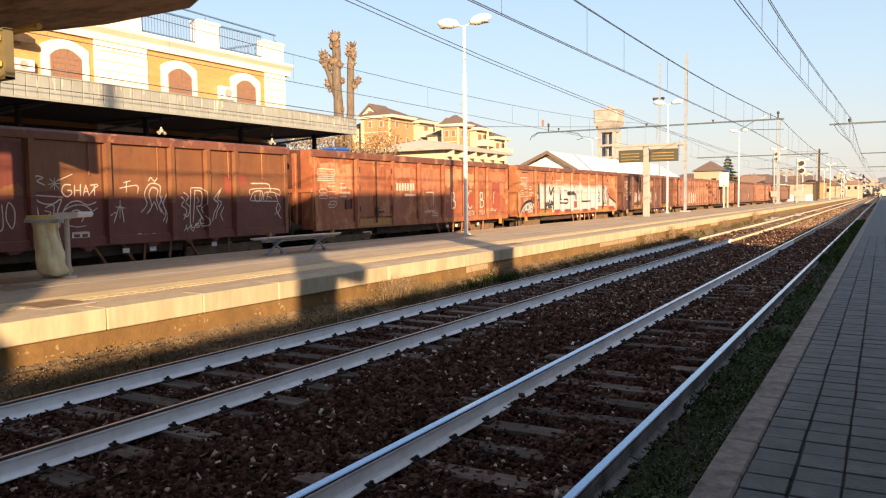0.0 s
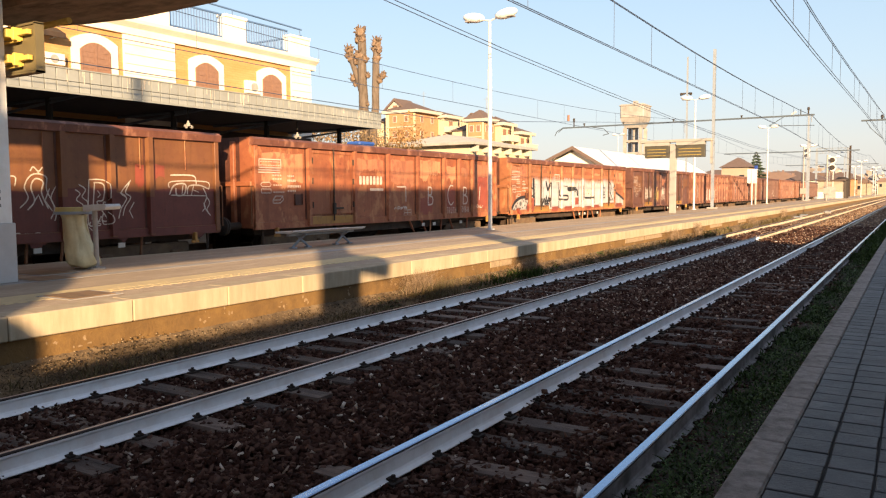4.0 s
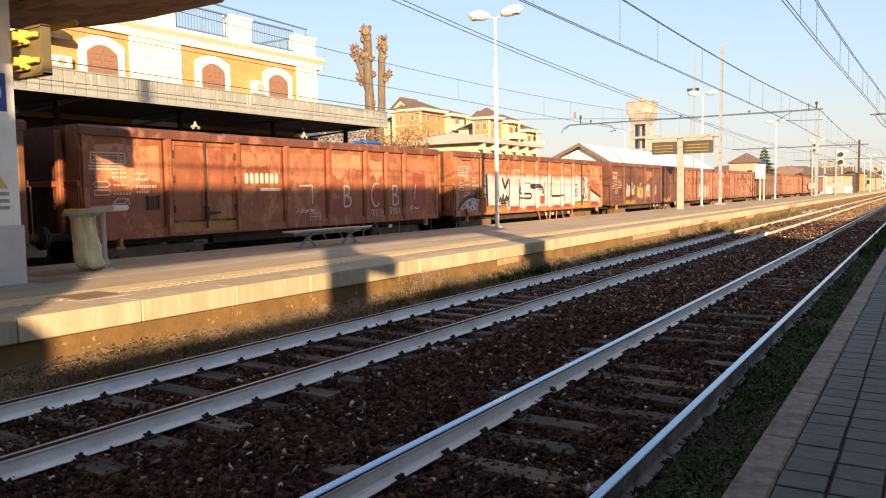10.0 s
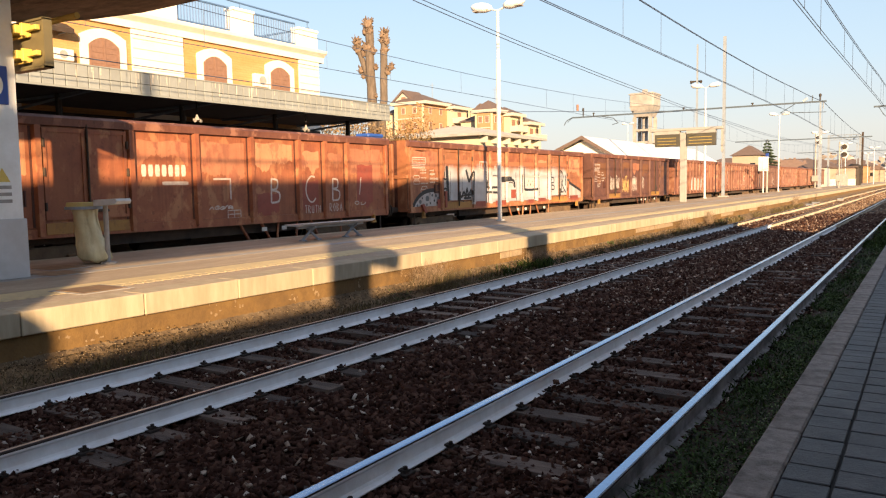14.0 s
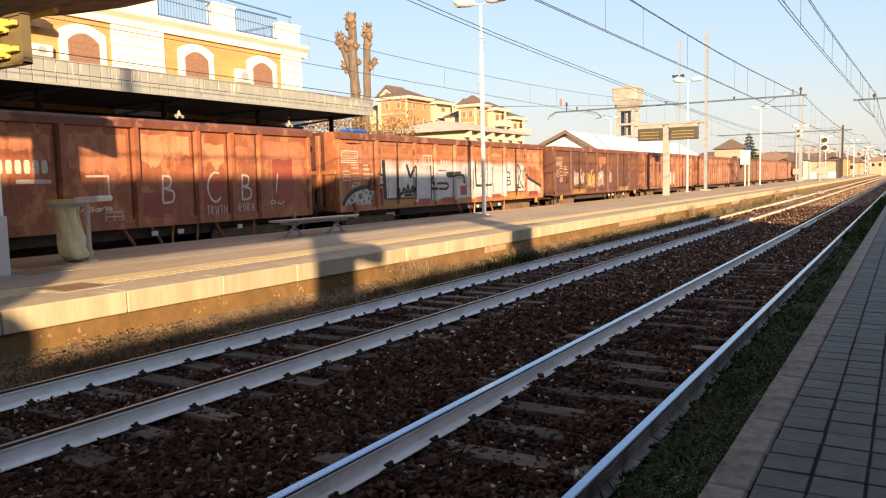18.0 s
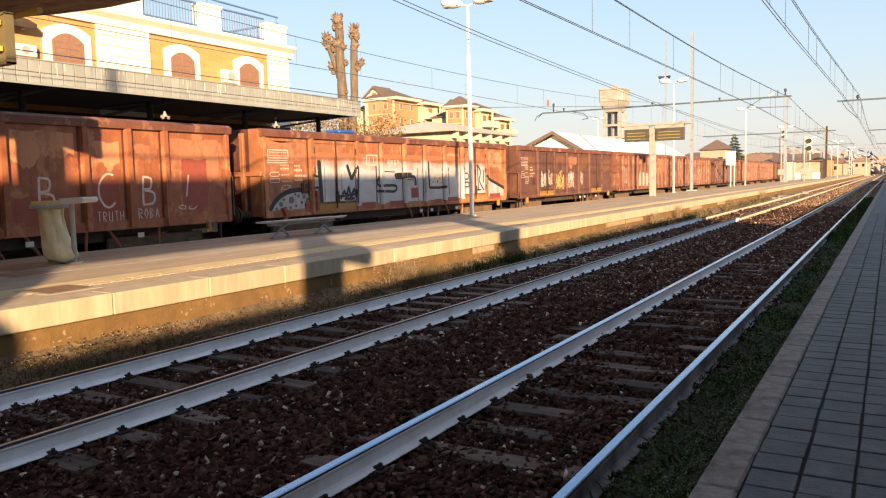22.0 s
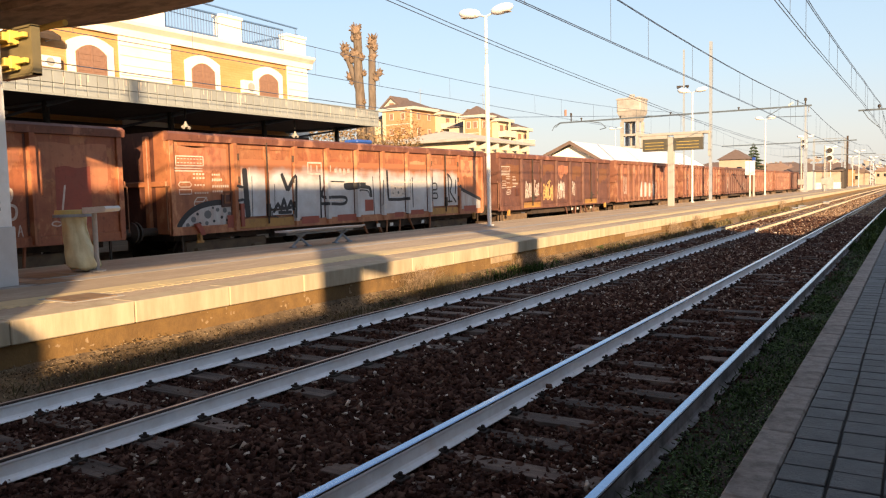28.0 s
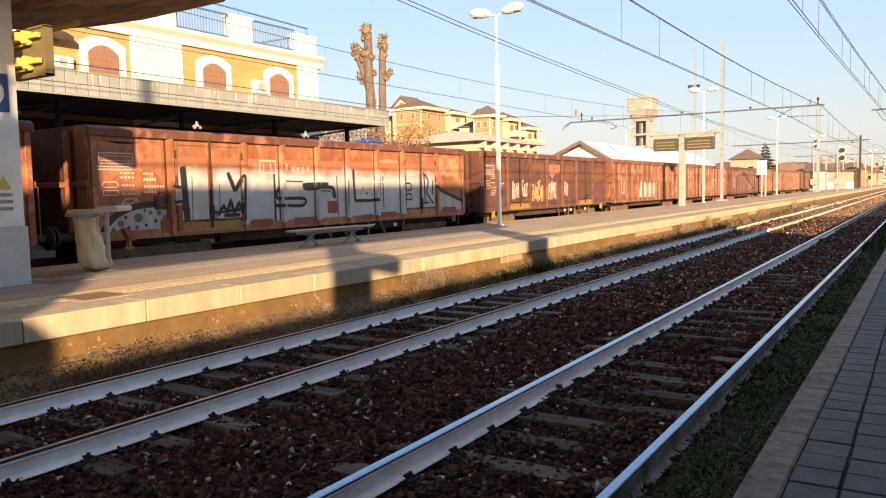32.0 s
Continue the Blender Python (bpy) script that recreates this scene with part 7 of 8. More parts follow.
for x, y, h in ((-104, 150, 17),):
    c = thing("apartment_building", "cream apartment block behind the nearer ones", "building", group="apartment blocks", at=(x, y, 0))
    part("wall", boxes((-7, 7, 0, 12, -0.3, h)), M_YELLOWB, c)
    part("roof", prism([(-7.6, h), (7.6, h), (0, h + 3.0)], 'y', -0.6, 12.6), M_ROOFB, c)
    part("gable_trim", prism([(-7.7, h), (-7.0, h), (0, h + 2.6), (7.0, h), (7.7, h), (0, h + 3.4)], 'y', -0.9, -0.6), M_TRIM, c)

pv = thing("pavilion", "yellow pavilion with a pale hipped roof", "building", at=(-33.9, 60, 0))
part("wall", boxes((-9.0, -0.4, 0.4, 12.2, -0.3, 6.2)), M_YELLOWB, pv)
bm = bmesh.new()
lo = [bm.verts.new(p) for p in ((-9.6, -0.4, 6.4), (0.4, -0.4, 6.4), (0.4, 13, 6.4), (-9.6, 13, 6.4))]
up = [bm.verts.new(p) for p in ((-4.6, 3.4, 7.5), (-4.6, 9.2, 7.5))]
for fc in ((lo[0], lo[1], up[0]), (lo[1], lo[2], up[1], up[0]), (lo[2], lo[3], up[1]), (lo[3], lo[0], up[0], up[1]), (lo[3], lo[2], lo[1], lo[0])):
    bm.faces.new(fc)
part("roof", bm, M_TRIM, pv, "pale cream hipped roof")
part("eaves_board", boxes((-9.66, 0.46, -0.46, 13.06, 6.2, 6.42)), M_CONC, pv, "grey eaves board")
for k in range(12):
    f = (k + 0.2) / 12
    part("ridge_tile", rods(((-9.6 + 5.0 * f, -0.4 + 3.8 * f, 6.42 + 1.1 * f), (-9.6 + 5.0 * (f + 0.045), -0.4 + 3.8 * (f + 0.045), 6.42 + 1.1 * (f + 0.045)), 0.09), seg=6), M_ROOFB, pv)
for k in range(6):
    part("bracket", boxes((-0.4, 0.3, 0.5 + 2.2 * k, 0.8 + 2.2 * k, 5.6, 6.15)), M_TRIM, pv)

sd = thing("goods_shed", "long goods shed with a white metal roof and brown barge boards", "building", at=(-28.4, 70, 0))
part("wall", prism([(-2.3, -0.3), (2.8, -0.3), (2.8, 4.3), (0, 5.9), (-2.3, 4.9)], 'y', 0.5, 42), M_CREAM, sd, "cream gable wall")
part("roof", prism([(0, 6.3), (3.4, 4.25), (3.4, 4.1), (0, 6.12)], 'y', 0, 42.5), M_WHITEROOF, sd, "white metal roof slope")
part("roof", prism([(0, 6.3), (-2.6, 5.1), (-2.6, 4.95), (0, 6.12)], 'y', 0, 42.5), M_WHITEROOF, sd)
part("barge_board", prism([(0, 6.34), (3.5, 4.25), (3.5, 3.95), (0, 6.0), (-2.8, 4.8), (-2.8, 5.1)], 'y', -0.12, 0), M_ROOFB, sd, "brown barge board")

wt = thing("water_tower", "cream concrete water tower on an open frame of legs", "water tower", at=(-44.5, 140, 0))
part("tank", boxes((-2.2, 2.2, -2.2, 2.2, 15.4, 17.9), bevel=0.15), M_TOWER, wt, "boxy cream tank")
bm = bmesh.new()
lo, up = [[bm.verts.new((sx * r, sy * r, z)) for sx, sy in ((-1, -1), (1, -1), (1, 1), (-1, 1))] for r, z in ((1.5, 13.6), (2.2, 15.4))]
bm.faces.new(lo[::-1])
bm.faces.new(up)
for i in range(4):
    bm.faces.new((lo[i], lo[(i + 1) % 4], up[(i + 1) % 4], up[i]))
part("tank_base", bm, M_TOWER, wt, "flared tank base")
part("tank_rim", boxes((-2.32, 2.32, -2.32, 2.32, 17.55, 17.75), bevel=0.04), M_TOWER, wt)
part("tank_stub", boxes((-0.4, 0.4, -0.4, 0.4, 17.9, 18.6)), M_CONC, wt)
part("access_shaft", rods(((0, 0, -0.3), (0, 0, 13.6), 0.55), seg=12), M_TOWER, wt, "round access shaft")
for x in (-1.45, 1.45):
    for y in (-1.45, 1.45):
        part("leg", boxes((x - 0.27, x + 0.27, y - 0.27, y + 0.27, -0.3, 13.6)), M_TOWER, wt)
for z in (4.4, 6.6, 8.8, 11.0):
    for x in (-1.45, 1.45):
        part("brace", boxes((x - 0.2, x + 0.2, -1.2, 1.2, z, z + 0.38)), M_TOWER, wt)
        part("brace", boxes((-1.2, 1.2, x - 0.2, x + 0.2, z, z + 0.38)), M_TOWER, wt)


def house(x, y, w, d, h, rh, mat, label, rz=0):
    a = thing("house", label, "house", group="far houses", at=(x, y, 0), rz=rz)
    part("wall", boxes((-w / 2, w / 2, 0, d, -0.3, h)), mat, a)
    bm = bmesh.new()
    o = 0.5
    lo = [bm.verts.new(p) for p in ((-w / 2 - o, -o, h), (w / 2 + o, -o, h), (w / 2 + o, d + o, h), (-w / 2 - o, d + o, h))]
    k = min(w, d) / 2
    up = [bm.verts.new(p) for p in (((-w / 2 + k, d / 2, h + rh), (w / 2 - k + 0.01, d / 2, h + rh)) if w > d else ((0, k, h + rh), (0, d - k + 0.01, h + rh)))]
    fs = ((lo[0], lo[1], up[1], up[0]), (lo[1], lo[2], up[1]), (lo[2], lo[3], up[0], up[1]), (lo[3], lo[0], up[0])) if w > d else ((lo[0], lo[1], up[0]), (lo[1], lo[2], up[1], up[0]), (lo[2], lo[3], up[1]), (lo[3], lo[0], up[0], up[1]))
    for fc in fs:
        bm.faces.new(fc)
    part("roof", bm, M_ROOFB, a, "brown tiled roof")
    for s in range(int(h / 3)):
        for i in range(max(2, int(w / 3))):
            xx = -w / 2 + (i + 0.5) * w / max(2, int(w / 3))
            part("window", boxes((xx - 0.5, xx + 0.5, -0.06, 0, 3 * s + 1, 3 * s + 2.4)), M_GLASS, a)
        for i in range(max(2, int(d / 3.5))):
            yy = (i + 0.5) * d / max(2, int(d / 3.5))
            part("window", boxes((w / 2, w / 2 + 0.06, yy - 0.5, yy + 0.5, 3 * s + 1, 3 * s + 2.4)), M_GLASS, a)
    return a


house(-33.0, 172, 5.5, 9, 7.0, 2.2, M_HOUSE, "yellow house with a hipped brown roof beside the line")
house(-24, 215, 10, 12, 4.6, 2.4, M_TRIM, "cream house with a red-brown roof")
house(-19, 245, 8, 14, 5.2, 2.2, M_BRICKB, "brick house beside the tracks")
house(-52, 240, 16, 12, 6, 2.6, M_BRICKB, "brick house in the distance")
house(-40, 290, 22, 14, 6, 3, M_TRIM, "long cream house in the distance")
house(-22, 310, 12, 18, 6, 3, M_TRIM, "cream house far down the line")
house(-75, 215, 14, 12, 7, 3, M_BRICKB, "brick house among bare trees")
house(14, 330, 10, 24, 7, 3, M_BRICKB, "brick house on the far side of the line")

cb = thing("signal_cabin", "low cream relay cabin with a dark roof at the platform end", "cabin", at=(-12.9, 150, 0))
part("wall", boxes((-1.9, 1.9, 0, 5, -0.3, 3.6)), M_HOUSE, cb)
part("plinth", boxes((-1.95, 1.95, -0.05, 5, -0.3, 1.7)), M_WHITE, cb, "white lower wall")
part("roof", boxes((-2.3, 2.3, -0.4, 5.4, 3.6, 3.85), bevel=0.1), M_ROOFB, cb)
part("shutter", boxes((-0.9, 0.9, -0.12, -0.05, 0.3, 2.6)), M_CONC, cb)


def gantry(x0, x1, y, z, h):
    """Lattice signal gantry across the line."""
    g = thing("lattice_gantry", "pale steel lattice gantry across the tracks", "gantry", group="gantries", at=(0, y, 0))
    part("chord", rods(((x0, 0, z), (x1, 0, z), 0.07), ((x0, 0, z + h), (x1, 0, z + h), 0.07), seg=6), M_GALV, g)
    n = max(3, int((x1 - x0) / (h * 1.1)))
    for k in range(n):
        a, b = x0 + (x1 - x0) * k / n, x0 + (x1 - x0) * (k + 0.5) / n
        part("lattice_bar", rods(((a, 0, z), (b, 0, z + h), 0.05), ((b, 0, z + h), (x0 + (x1 - x0) * (k + 1) / n, 0, z), 0.05), seg=5), M_GALV, g)
    for x in (x0, x1):
        part("leg", boxes((x - 0.2, x + 0.2, -0.2, 0.2, -0.26, z + h)), M_GALV, g)
    return g


gantry(-20.2, -13.7, 200, 10.7, 1.1)
gantry(-17.0, 6.0, 275, 8.6, 1.2)
dm = thing("overhead_line_mast", "dark rusty overhead-line mast", "mast", group="overhead line masts", at=(-13.1, 198, -0.26))
part("shaft", boxes((-0.2, 0.2, -0.2, 0.2, 0, 12.4)), M_UNDER, dm)
for k, (x, y, w, d, h, rh, m) in enumerate(((-30.5, 228, 9, 8, 4.2, 2.0, M_TILEROOF), (-36.5, 250, 12, 9, 5.4, 2.2, M_TILEROOF), (-24.5, 262, 9.5, 10, 6.3, 1.2, M_ROOFB), (-13.8, 262, 4.2, 8, 4.2, 1.1, M_ROOFB), (-46, 262, 10, 9, 6.5, 2.2, M_TILEROOF), (-9.8, 330, 5.5, 9, 5.2, 1.4, M_TILEROOF), (-58, 300, 16, 10, 7, 2.4, M_ROOFB))):
    b_ = thing("low_building", "low cream building with a tiled roof far down the line", "building", group="far buildings", at=(x, y, 0))
    part("wall", boxes((-w / 2, w / 2, 0, d, -0.3, h)), M_TRIM if k % 2 == 0 else M_HOUSE, b_)
    part("roof", prism([(-w / 2 - 0.5, h), (w / 2 + 0.5, h), (w / 2 - w * 0.25, h + rh), (-w / 2 + w * 0.25, h + rh)], 'y', -0.5, d + 0.5), m, b_, "tiled roof")
    for i in range(int(w / 2.2)):
        part("window", boxes((-w / 2 + 0.7 + 2.2 * i, -w / 2 + 1.5 + 2.2 * i, -0.06, 0, h - 1.9, h - 0.8)), M_GLASS, b_)
    part("chimney", boxes((w * 0.12, w * 0.12 + 0.6, d * 0.4, d * 0.4 + 0.6, h + rh * 0.4, h + rh + 0.7)), M_TILEROOF, b_)
tk = thing("dark_tank", "dark steel tank beside the relay cabin", "tank", at=(-11.3, 153, 0.58))
part("body", rods(((0, 0, 0), (0, 0, 3.4), 1.1), seg=16), M_DARK, tk)
part("cap", rods(((0, 0, 3.4), (0, 0, 3.75), 1.1, 0.5), seg=16), M_DARK, tk)


def conifer(x, y, h, seed, z0=0):
    t = thing("conifer", "dark conifer behind the tracks", "tree", group="conifers", at=(x, y, z0))
    part("trunk", rods(((0, 0, 0), (0, 0, h * 0.95), 0.16, 0.03)), M_BARK, t)
    r = random.Random(seed)
    bm = bmesh.new()
    for k in range(13):
        z = h * (0.22 + 0.75 * k / 13)
        rad = (h - z) * 0.5
        for j in range(9):
            a = 2 * math.pi * j / 9 + r.uniform(-0.3, 0.3)
            rr = rad * r.uniform(0.7, 1.2)
            tip = Vector((rr * math.cos(a), rr * math.sin(a), z - 0.1 * rr))
            sd = Vector((-math.sin(a), math.cos(a), 0)) * rr * 0.28
            m0 = Vector((0, 0, z + 0.3))
            bm.faces.new([bm.verts.new(p) for p in (m0, tip * 0.55 + Vector((0, 0, z * 0.45)) + sd, tip, tip * 0.55 + Vector((0, 0, z * 0.45)) - sd)])
            bm.faces.new([bm.verts.new(p) for p in (m0, tip * 0.6 + Vector((0, 0, z * 0.4 + 0.25)), tip, tip * 0.6 + Vector((0, 0, z * 0.4 - 0.35)))])
    part("crown", bm, M_PINE, t, "layered dark needles")


conifer(-30.2, 180, 11.2, 2)
conifer(-66, 190, 12, 4)

# low wooded horizon and hills, their colours paled to stand in for haze
M_FARWOOD = material("far_woods", (0.36, 0.31, 0.285), 0.95, col2=(0.28, 0.245, 0.225), scale=0.08, island=0.3)
hr = np.random.default_rng(9)
fw = leaf_cloud(9000, (0, 0, 0), (1, 1, 1), 1.0, 11, M_FARWOOD, "far_woods", None)
me = fw.data
co = np.empty(len(me.vertices) * 3, np.float32)
me.vertices.foreach_get("co", co)
co = co.reshape(-1, 4, 3)
ctr = np.stack([hr.uniform(-420, 160, len(co)), hr.uniform(430, 620, len(co)), hr.uniform(0, 1, len(co)) ** 1.5], 1)
ctr[:, 2] *= 6 + 5 * np.abs(np.sin(ctr[:, 0] * 0.031)) + 4 * np.abs(np.sin(ctr[:, 0] * 0.11))
co = (co - co.mean(1, keepdims=True)) * 2.2 + ctr[:, None]
me.vertices.foreach_set("co", co.astype(np.float32).ravel())
tagged(fw, "bare winter woods along the horizon, haze painted into their colour", "woods", kind="stuff")
hl = bmesh.new()
prev = None
for i in range(61):
    x = -1400 + 2000 * i / 60
    z = 26 + 16 * math.sin(x * 0.006) + 9 * math.sin(x * 0.017 + 1)
    col = [hl.verts.new((x, 1500, -1)), hl.verts.new((x, 1650, z * 0.7)), hl.verts.new((x, 1800, z))]
    if prev:
        for k in range(2):
            hl.faces.new((prev[k], col[k], col[k + 1], prev[k + 1]))
    prev = col
tagged(part("hills", hl, material("haze_tinted_hills", (0.3, 0.29, 0.3), 0.95, col2=(0.26, 0.25, 0.25), scale=0.01), None), "low hills on the horizon, haze painted into their colour", "hills", kind="structure")

# poles and lamps far down the line
for k, (x, y) in enumerate(((-12.5, 150), (-9.5, 175), (-13, 215), (-9.0, 225), (-11, 260), (-7.5, 300), (2.0, 250), (-12.5, 330))):
    copy_thing(lamp, pose(x, y, NEAR_Z if x > 0 else PLAT_Z if -13.9 < x < -8.5 and y < 299 else GROUND_Z))

# ---- vegetation ----
def blades(name, n, x0, x1, y0, y1, z, h, w, seed, mat, label, clump=0.0, lean=0.5):
    r = np.random.default_rng(seed)
    if clump:
        m = max(1, n // 60)
        cx, cy = r.uniform(x0, x1, m), r.uniform(y0, y1, m)
        i = r.integers(0, m, n)
        x, y = cx[i] + r.normal(0, clump, n), cy[i] + r.normal(0, clump * 1.8, n)
        x = np.clip(x, x0 - 0.1, x1 + 0.1)
    else:
        x, y = r.uniform(x0, x1, n), r.uniform(y0, y1, n)
    hh = h * r.uniform(0.35, 1.3, n)
    a = r.uniform(0, 2 * np.pi, n)
    dx, dy = np.cos(a), np.sin(a)
    lx, ly = r.normal(0, lean, n) * hh, r.normal(0, lean, n) * hh
    b = np.stack([x, y, np.full(n, z)], 1)
    s = np.stack([dx, dy, 0 * a], 1) * w
    mid = b + np.stack([lx * 0.4, ly * 0.4, hh * 0.6], 1)
    tip = b + np.stack([lx, ly, hh], 1)
    q = np.stack([b - s, b + s, mid + s * 0.8, tip, mid - s * 0.8], 1).reshape(-1, 3)
    k = np.arange(n)[:, None] * 5
    f = np.concatenate([k + np.array([[0, 1, 2, 4]])], 0)
    f2 = np.concatenate([k + np.array([[4, 2, 3, 3]])], 0)
    me = numpy_mesh(name, q, np.concatenate([f, ]), mat)
    tagged(part(name, me, None), label, "grass", kind="stuff")
    tips = numpy_mesh(name + "_tips", q, f2[:, :3], mat)
    tagged(part(name + "_tips", tips, None), label, "grass", kind="stuff")


vb = numpy_mesh("verge", np.array([[-1.5, -5, -0.17], [-0.7, -5, -0.1], [-0.7, 60, -0.1], [-1.5, 60, -0.17]], float), np.array([[0, 1, 2, 3]]), M_BALLAST)
tagged(part("verge_soil", vb, None), "dark soil strip under the grass beside the near platform", "verge", kind="structure")
blades("verge_grass", 5000, -1.4, -0.74, 2.4, 26, -0.16, 0.085, 0.006, 2, M_GRASS, "low green weeds and grass beside the near platform", 0.12, 0.6)
blades("verge_weeds", 5000, -1.46, -0.74, 2.4, 18, -0.15, 0.06, 0.01, 3, M_GRASS, "broad-leaved green weeds beside the near platform", 0.1, 0.9)
blades("verge_grass_far", 8000, -1.5, -0.74, 24, 60, -0.16, 0.16, 0.02, 4, M_GRASS, "green grass strip farther along the platform", 0.2, 0.6)


def rough_sheet(name, x0, z0, x1, z1, ya, yb, nx, ny, amp, mat, seed):
    """A strip of uneven soil between two long edges."""
    r = np.random.default_rng(seed)
    u, v = np.meshgrid(np.linspace(0, 1, nx), np.linspace(0, 1, ny))
    z = z0 + (z1 - z0) * u ** 0.8 + amp * (r.normal(0, 1, u.shape) * 0.45 + np.sin(v * 61 + 3 * u) * 0.6 + np.sin(v * 23.7 - 5 * u) * 0.6)
    p = np.stack([x0 + (x1 - x0) * u, ya + (yb - ya) * v, z], 2).reshape(-1, 3)
    i = (np.arange(ny - 1)[:, None] * nx + np.arange(nx - 1)).ravel()
    return numpy_mesh(name, p, np.stack([i, i + 1, i + 1 + nx, i + nx], 1), mat)


tagged(part("platform_foot", rough_sheet("platform_foot", -8.07, 0.1, -7.5, -0.25, -6, 40, 16, 1500, 0.011, M_FOOT, 3), None), "rough soil and rubble sloping up to the platform wall", "ground", kind="structure")
tagged(part("platform_foot_far", rough_sheet("platform_foot_far", -8.07, 0.1, -7.5, -0.25, 40, 300, 4, 200, 0.012, M_FOOT, 4), None), "rough soil along the far platform wall", "ground", kind="structure")

def low_leaves(name, n, x0, x1, y0, y1, z0, z1, size, seed, mat, label, on_slope=0.0):
    """Small broad leaves lying close over the ground in patches."""
    r = np.random.default_rng(seed)
    m = n // 45
    i = r.integers(0, m, n)
    x = np.clip(r.uniform(x0, x1, m)[i] + r.normal(0, 0.09, n), x0, x1)
    y = (y0 * (y1 / y0) ** r.uniform(0, 1, m))[i] + r.normal(0, 0.13, n)
    hgt = r.uniform(0.2, 1.0, m)[i]
    p = np.stack([x, y, z0 + (z1 - z0) * hgt * r.uniform(0.1, 1, n)], 1)
    if on_slope:
        p[:, 2] = 0.1 - 0.35 * ((x + 8.07) / 0.57) ** 0.8 + on_slope * hgt * r.uniform(0.0, 1, n)
    a = r.uniform(0, 2 * np.pi, n)
    s = size * r.uniform(0.5, 1.5, n) * (0.8 + y / 25)
    u = np.stack([np.cos(a), np.sin(a), r.normal(0, 0.45, n)], 1) * s[:, None]
    v = np.stack([-np.sin(a), np.cos(a), r.normal(0, 0.45, n)], 1) * s[:, None] * 0.5
    q = np.stack([p - u, p + v, p + u, p - v], 1).reshape(-1, 3)
    tagged(part(name, numpy_mesh(name, q, np.arange(4 * n).reshape(-1, 4), mat), None), label, "weeds", kind="stuff")


M_LEAF = material("weed_leaf", (0.055, 0.09, 0.024), 0.8, spec=0.25, col2=(0.012, 0.021, 0.007), scale=4, island=0.8)
low_leaves("verge_leaves", 34000, -1.46, -0.73, 2.4, 40, -0.16, 0.0, 0.013, 21, M_LEAF, "small-leaved green weeds covering the verge")
# Brighter tiny leaves: glints on the weeds, put into the colour.
M_LEAFTIP = material("weed_leaf_glint", (0.13, 0.2, 0.06), 0.6, col2=(0.07, 0.12, 0.035), scale=6, island=0.6)
low_leaves("verge_leaf_tips", 9000, -1.2, -0.74, 2.4, 34, -0.12, 0.015, 0.007, 31, M_LEAFTIP, "pale tiny leaves among the verge weeds, painted for glints")
M_BITS = material("dead_plant_bits", (0.07, 0.05, 0.028), 0.95, col2=(0.02, 0.016, 0.009), scale=5, island=0.8, spec=0.2)
low_leaves("dead_plant_bits", 16000, -7.98, -7.5, 2.8, 40, -0.2, 0.1, 0.012, 24, M_BITS, "dead brown leaves and twigs on the soil beside the platform", 0.04)
low_leaves("foot_leaves", 1500, -7.95, -7.55, 9, 45, -0.12, 0.12, 0.02, 22, M_LEAF, "green weeds at the foot of the island platform", 0.12)
blades("dry_weeds", 900, -7.95, -7.55, 3.5, 17, -0.12, 0.12, 0.006, 6, M_DRY, "dry straw-coloured weeds at the foot of the island platform", 0.12, 0.5)
blades("dry_weeds_tall", 500, -7.9, -7.6, 10.9, 14.2, -0.1, 0.32, 0.004, 7, M_DRY, "tall dry weeds at the foot of the island platform", 0.18, 0.45)
blades("green_weeds", 350, -7.95, -7.6, 14.2, 19, -0.1, 0.2, 0.012, 8, M_GRASS, "green weeds at the foot of the island platform", 0.16, 0.5)
blades("mixed_weeds_far", 1500, -7.95, -7.6, 18, 70, -0.1, 0.22, 0.012, 9, M_DRY, "dry weeds farther along the island platform", 0.3, 0.5)
blades("green_weeds_far", 500, -7.95, -7.6, 22, 60, -0.1, 0.26, 0.016, 10, M_DRY, "dry weeds farther along the island platform", 0.3, 0.5)
M_STRAW = material("dry_shrub_stems", (0.34, 0.25, 0.17), 0.95, col2=(0.2, 0.14, 0.09), scale=4, island=0.45, spec=0.2)


def shrub(x, y, rx, ry, h, n, seed, label):
    """A dead bushy weed: many thin stems fanning out of one root, each with short side twigs."""
    r = np.random.default_rng(seed)
    quads = []
    for i in range(n):
        a, lean, ln = r.uniform(0, 2 * np.pi), abs(r.normal(0, 0.6)), h * r.uniform(0.45, 1.15)
        p = np.array([x + r.normal(0, rx * 0.3), y + r.normal(0, ry * 0.45), -0.12 if x > -7.8 else 0.0])
        d = np.array([rx * 1.6 * np.cos(a) * lean, ry * 1.4 * np.sin(a) * lean, ln])
        s = np.array([np.sin(a), -np.cos(a), 0]) * 0.0025
        for k in range(3):
            b = p + d * (k + 1) / 3 * np.array([1, 1, 1 - 0.12 * k]) if k else p + d / 3
            q = p + d * k / 3
            quads += [q - s, q + s, b + s * 0.7, b - s * 0.7]
            t = b + r.normal(0, 0.05, 3) + np.array([0, 0, 0.03])
            quads += [b - s, b + s, t + s * 0.4, t - s * 0.4]
    q = np.array(quads)
    sh = thing("dead_shrub", label, "shrub", group="dead shrubs")
    tagged(part("dry_growth", numpy_mesh("dry_growth", q, np.arange(len(q)).reshape(-1, 4), M_STRAW), None, sh), kind="stuff")


shrub(-7.86, 11.9, 0.14, 0.55, 0.42, 420, 41, "dry straw-coloured shrub leaning on the platform wall")
shrub(-7.8, 16.5, 0.12, 0.7, 0.34, 300, 42, "low dry brown shrub beside the platform wall")
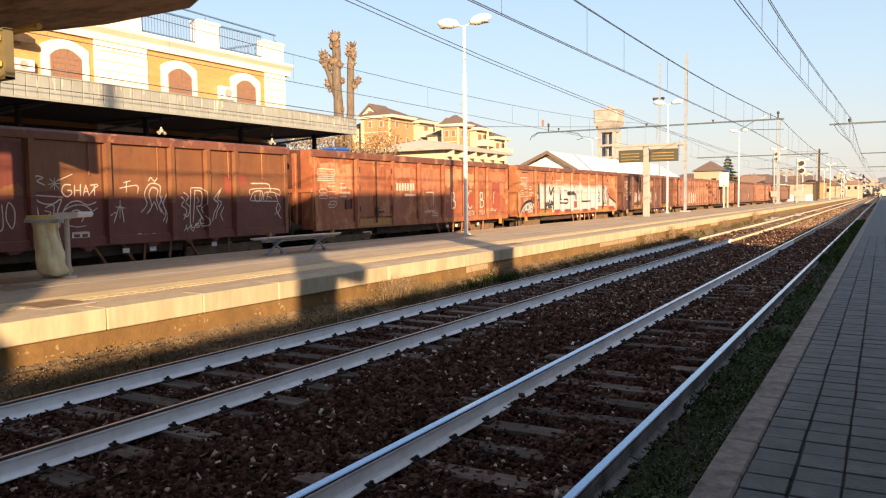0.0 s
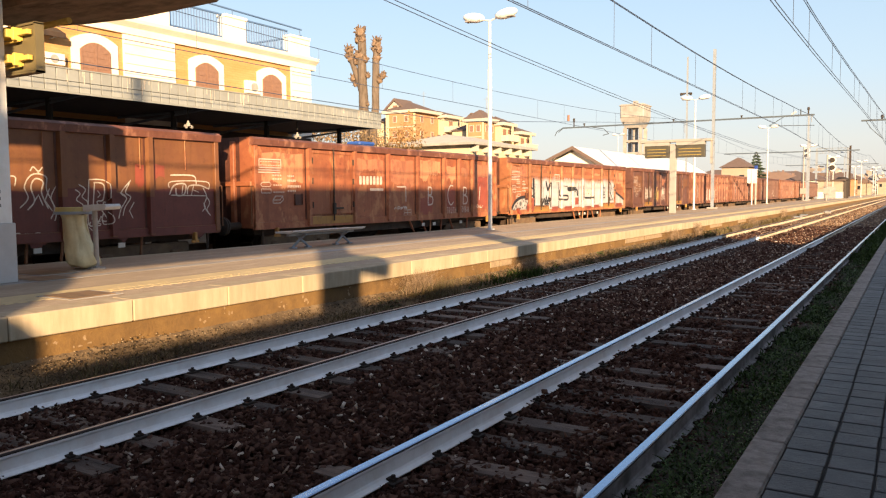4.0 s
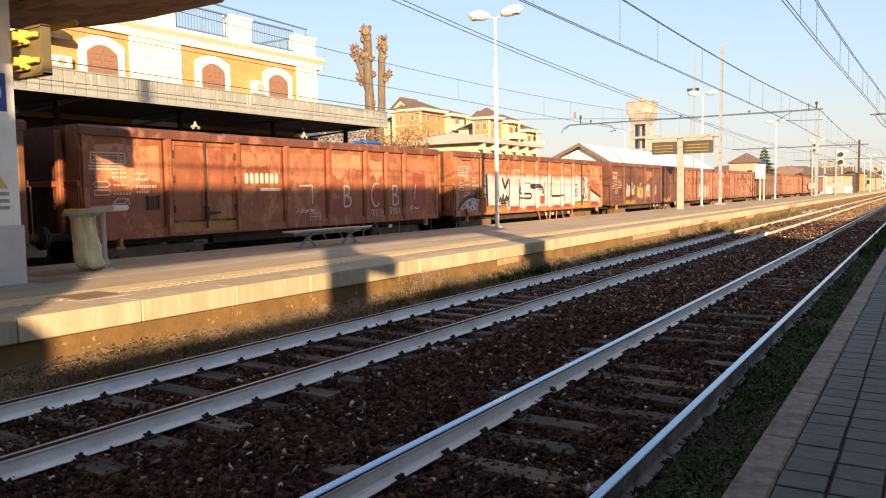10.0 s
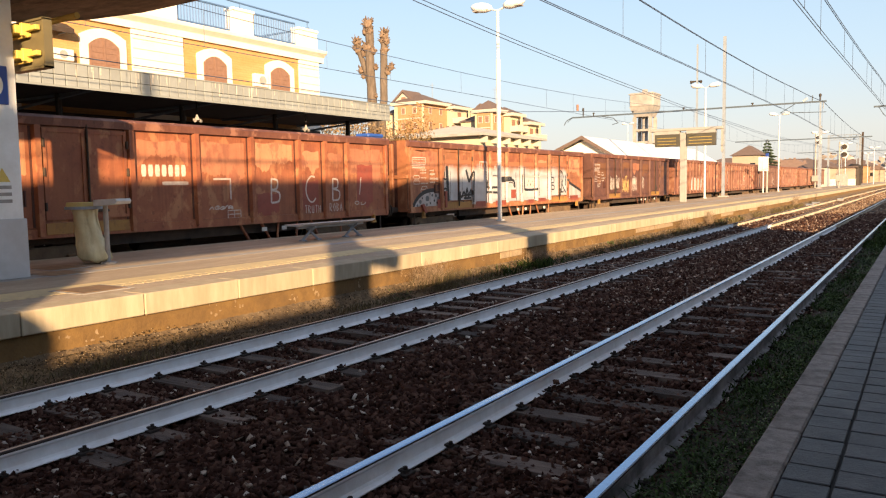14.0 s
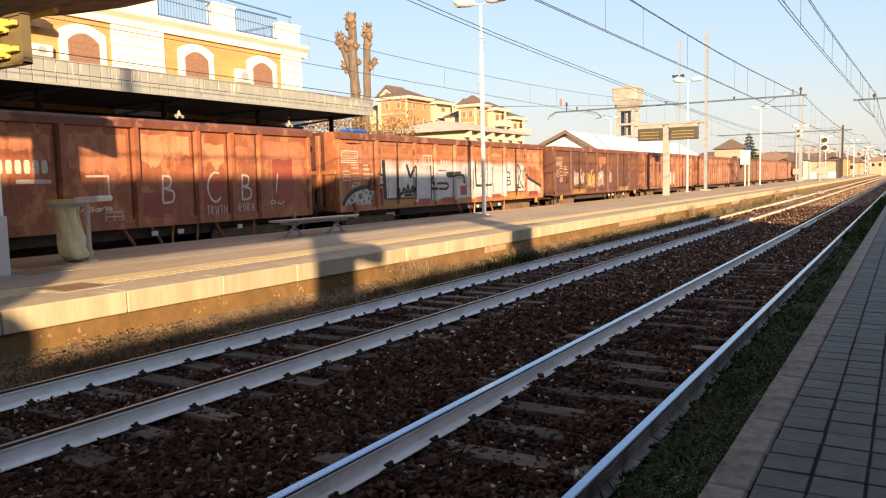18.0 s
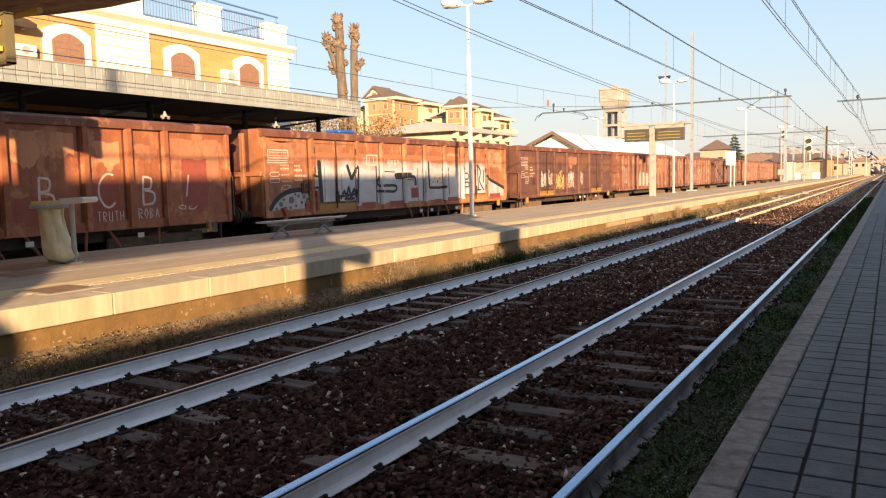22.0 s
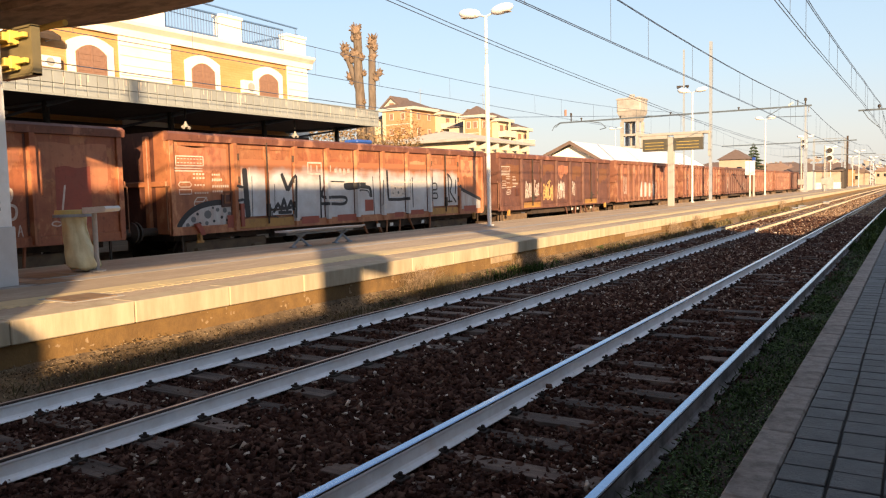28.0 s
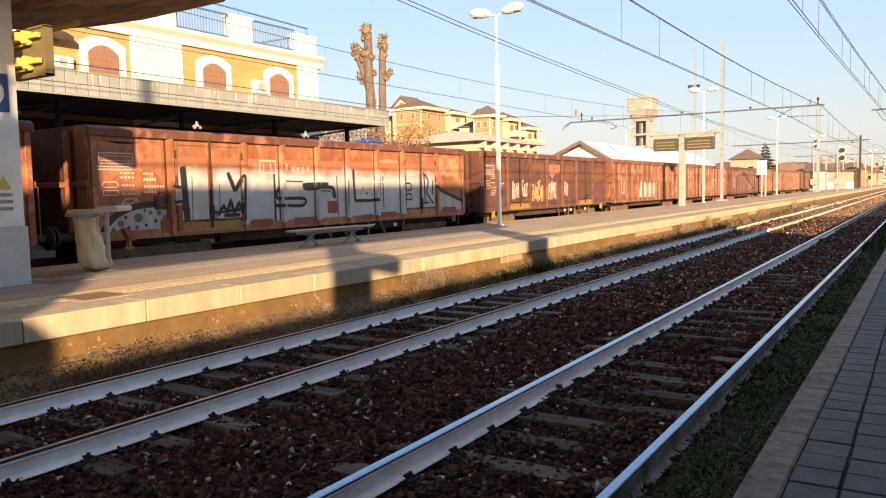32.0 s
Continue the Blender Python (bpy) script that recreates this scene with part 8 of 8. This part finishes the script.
shrub(-7.85, 29.6, 0.12, 0.9, 0.5, 260, 43, "dry brown shrub beside the platform wall")
shrub(-7.85, 33.4, 0.12, 0.6, 0.62, 260, 44, "tall dry shrub standing above the platform edge")
shrub(-7.85, 46.0, 0.15, 1.2, 0.55, 240, 45, "dry brown shrub beside the platform wall")
shrub(-7.85, 58.0, 0.15, 1.5, 0.8, 240, 46, "tall dry shrub standing above the platform edge")
M_BLOCK = material("pale_exposed_block", (0.38, 0.29, 0.185), 0.95, col2=(0.24, 0.175, 0.11), scale=9, bump=0.4, bscale=30)
for y0_, y1_ in ((15.05, 15.5), (15.53, 16.1), (24.4, 26.4), (26.5, 28.6), (36.5, 39.0), (43.0, 45.2)):
    part("exposed_block", boxes((EDGE - 0.06, EDGE - 0.035, y0_, y1_, 0.17, 0.315), bevel=0.008), M_BLOCK, plat, "pale block where the brown render has fallen off")
for x, y in ((-7.16, 60.0), (-6.74, 77.0), (-7.3, 64.5)):
    jb = thing("track_box", "small pale track-side equipment box between the rails", "equipment box", group="track boxes", at=(x, y, -0.24))
    part("case", boxes((-0.22, 0.22, -0.5, 0.5, 0, 0.26), bevel=0.03), M_CONC, jb)
    part("lid", boxes((-0.24, 0.24, -0.52, 0.52, 0.26, 0.3), bevel=0.01), M_GALV, jb)
lr = thing("crumpled_litter", "small crumpled white paper beside the track", "litter", at=(-7.55, 9.2, -0.2))
bm = bmesh.new()
bmesh.ops.create_icosphere(bm, subdivisions=2, radius=0.09)
for v in bm.verts:
    v.co *= 0.7 + 0.5 * noise.noise(v.co * 20)
part("paper", bm, M_WHITE, lr)

# ---- paving pieces ----
COPE = mesh_of(boxes((EDGE - 0.42, EDGE, 0.006, 1.494, 0.32, PLAT_Z + 0.004), bevel=0.012), M_COPING)
for k in range(90):
    c = part("coping_block", COPE, None, plat)
    c.location.y = -5 + 0.35 + 1.5 * k
part("coping_far", boxes((EDGE - 0.42, EDGE, 130.35, 300, 0.32, PLAT_Z + 0.004)), M_COPING, plat)
KERB = mesh_of(boxes((-0.71, -0.54, 0.003, 0.997, NEAR_Z - 0.1, NEAR_Z), bevel=0.012), M_KERB)
for k in range(70):
    c = part("kerb_stone", KERB, None, near)
    c.location.y = -2.72 + 1.0 * k
part("kerb_far", boxes((-0.71, -0.535, 67.28, 400, NEAR_Z - 0.1, NEAR_Z)), M_KERB, near)
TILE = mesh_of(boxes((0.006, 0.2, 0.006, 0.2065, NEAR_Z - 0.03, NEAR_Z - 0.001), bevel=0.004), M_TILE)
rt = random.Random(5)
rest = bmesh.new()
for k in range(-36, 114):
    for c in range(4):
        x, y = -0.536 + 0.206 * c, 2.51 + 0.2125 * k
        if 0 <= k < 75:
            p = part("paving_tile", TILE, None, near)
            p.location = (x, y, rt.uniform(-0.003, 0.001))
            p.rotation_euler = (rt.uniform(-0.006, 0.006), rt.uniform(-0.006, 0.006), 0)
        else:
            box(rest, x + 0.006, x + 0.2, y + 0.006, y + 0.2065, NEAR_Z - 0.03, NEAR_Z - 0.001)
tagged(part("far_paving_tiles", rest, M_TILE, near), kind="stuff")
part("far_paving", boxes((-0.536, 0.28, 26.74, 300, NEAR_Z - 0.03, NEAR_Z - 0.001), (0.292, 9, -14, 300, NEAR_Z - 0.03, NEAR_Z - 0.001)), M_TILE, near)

dash = bmesh.new()
for k in range(420):
    y = 1.0 + 0.16 * k
    box(dash, EDGE - 1.0, EDGE - 0.93, y, y + 0.1, PLAT_Z, PLAT_Z + 0.004)
    box(dash, EDGE - 1.2, EDGE - 1.14, y + 0.05, y + 0.13, PLAT_Z + 0.004, PLAT_Z + 0.007)
tagged(part("tactile_studs", dash, M_YELLOW, plat), kind="stuff")


# ---- how the train rolls ----
def motions():
    fine = np.linspace(0, 32, 129)
    knots = np.array(SLIDE)
    slide = np.interp(fine, knots[:, 0], knots[:, 1])
    for w, wheels in TRAIN:
        y = w["y_nine"]
        del w["y_nine"]
        walk(w, [(t, pose(X3, y + d, 0)) for t, d in SLIDE])
        for wh in wheels:
            at = wh.location.copy()
            walk(wh, [(t, pose(*at, -math.degrees(d / 0.45))) for t, d in list(zip(fine, slide))[::2]])


motions()
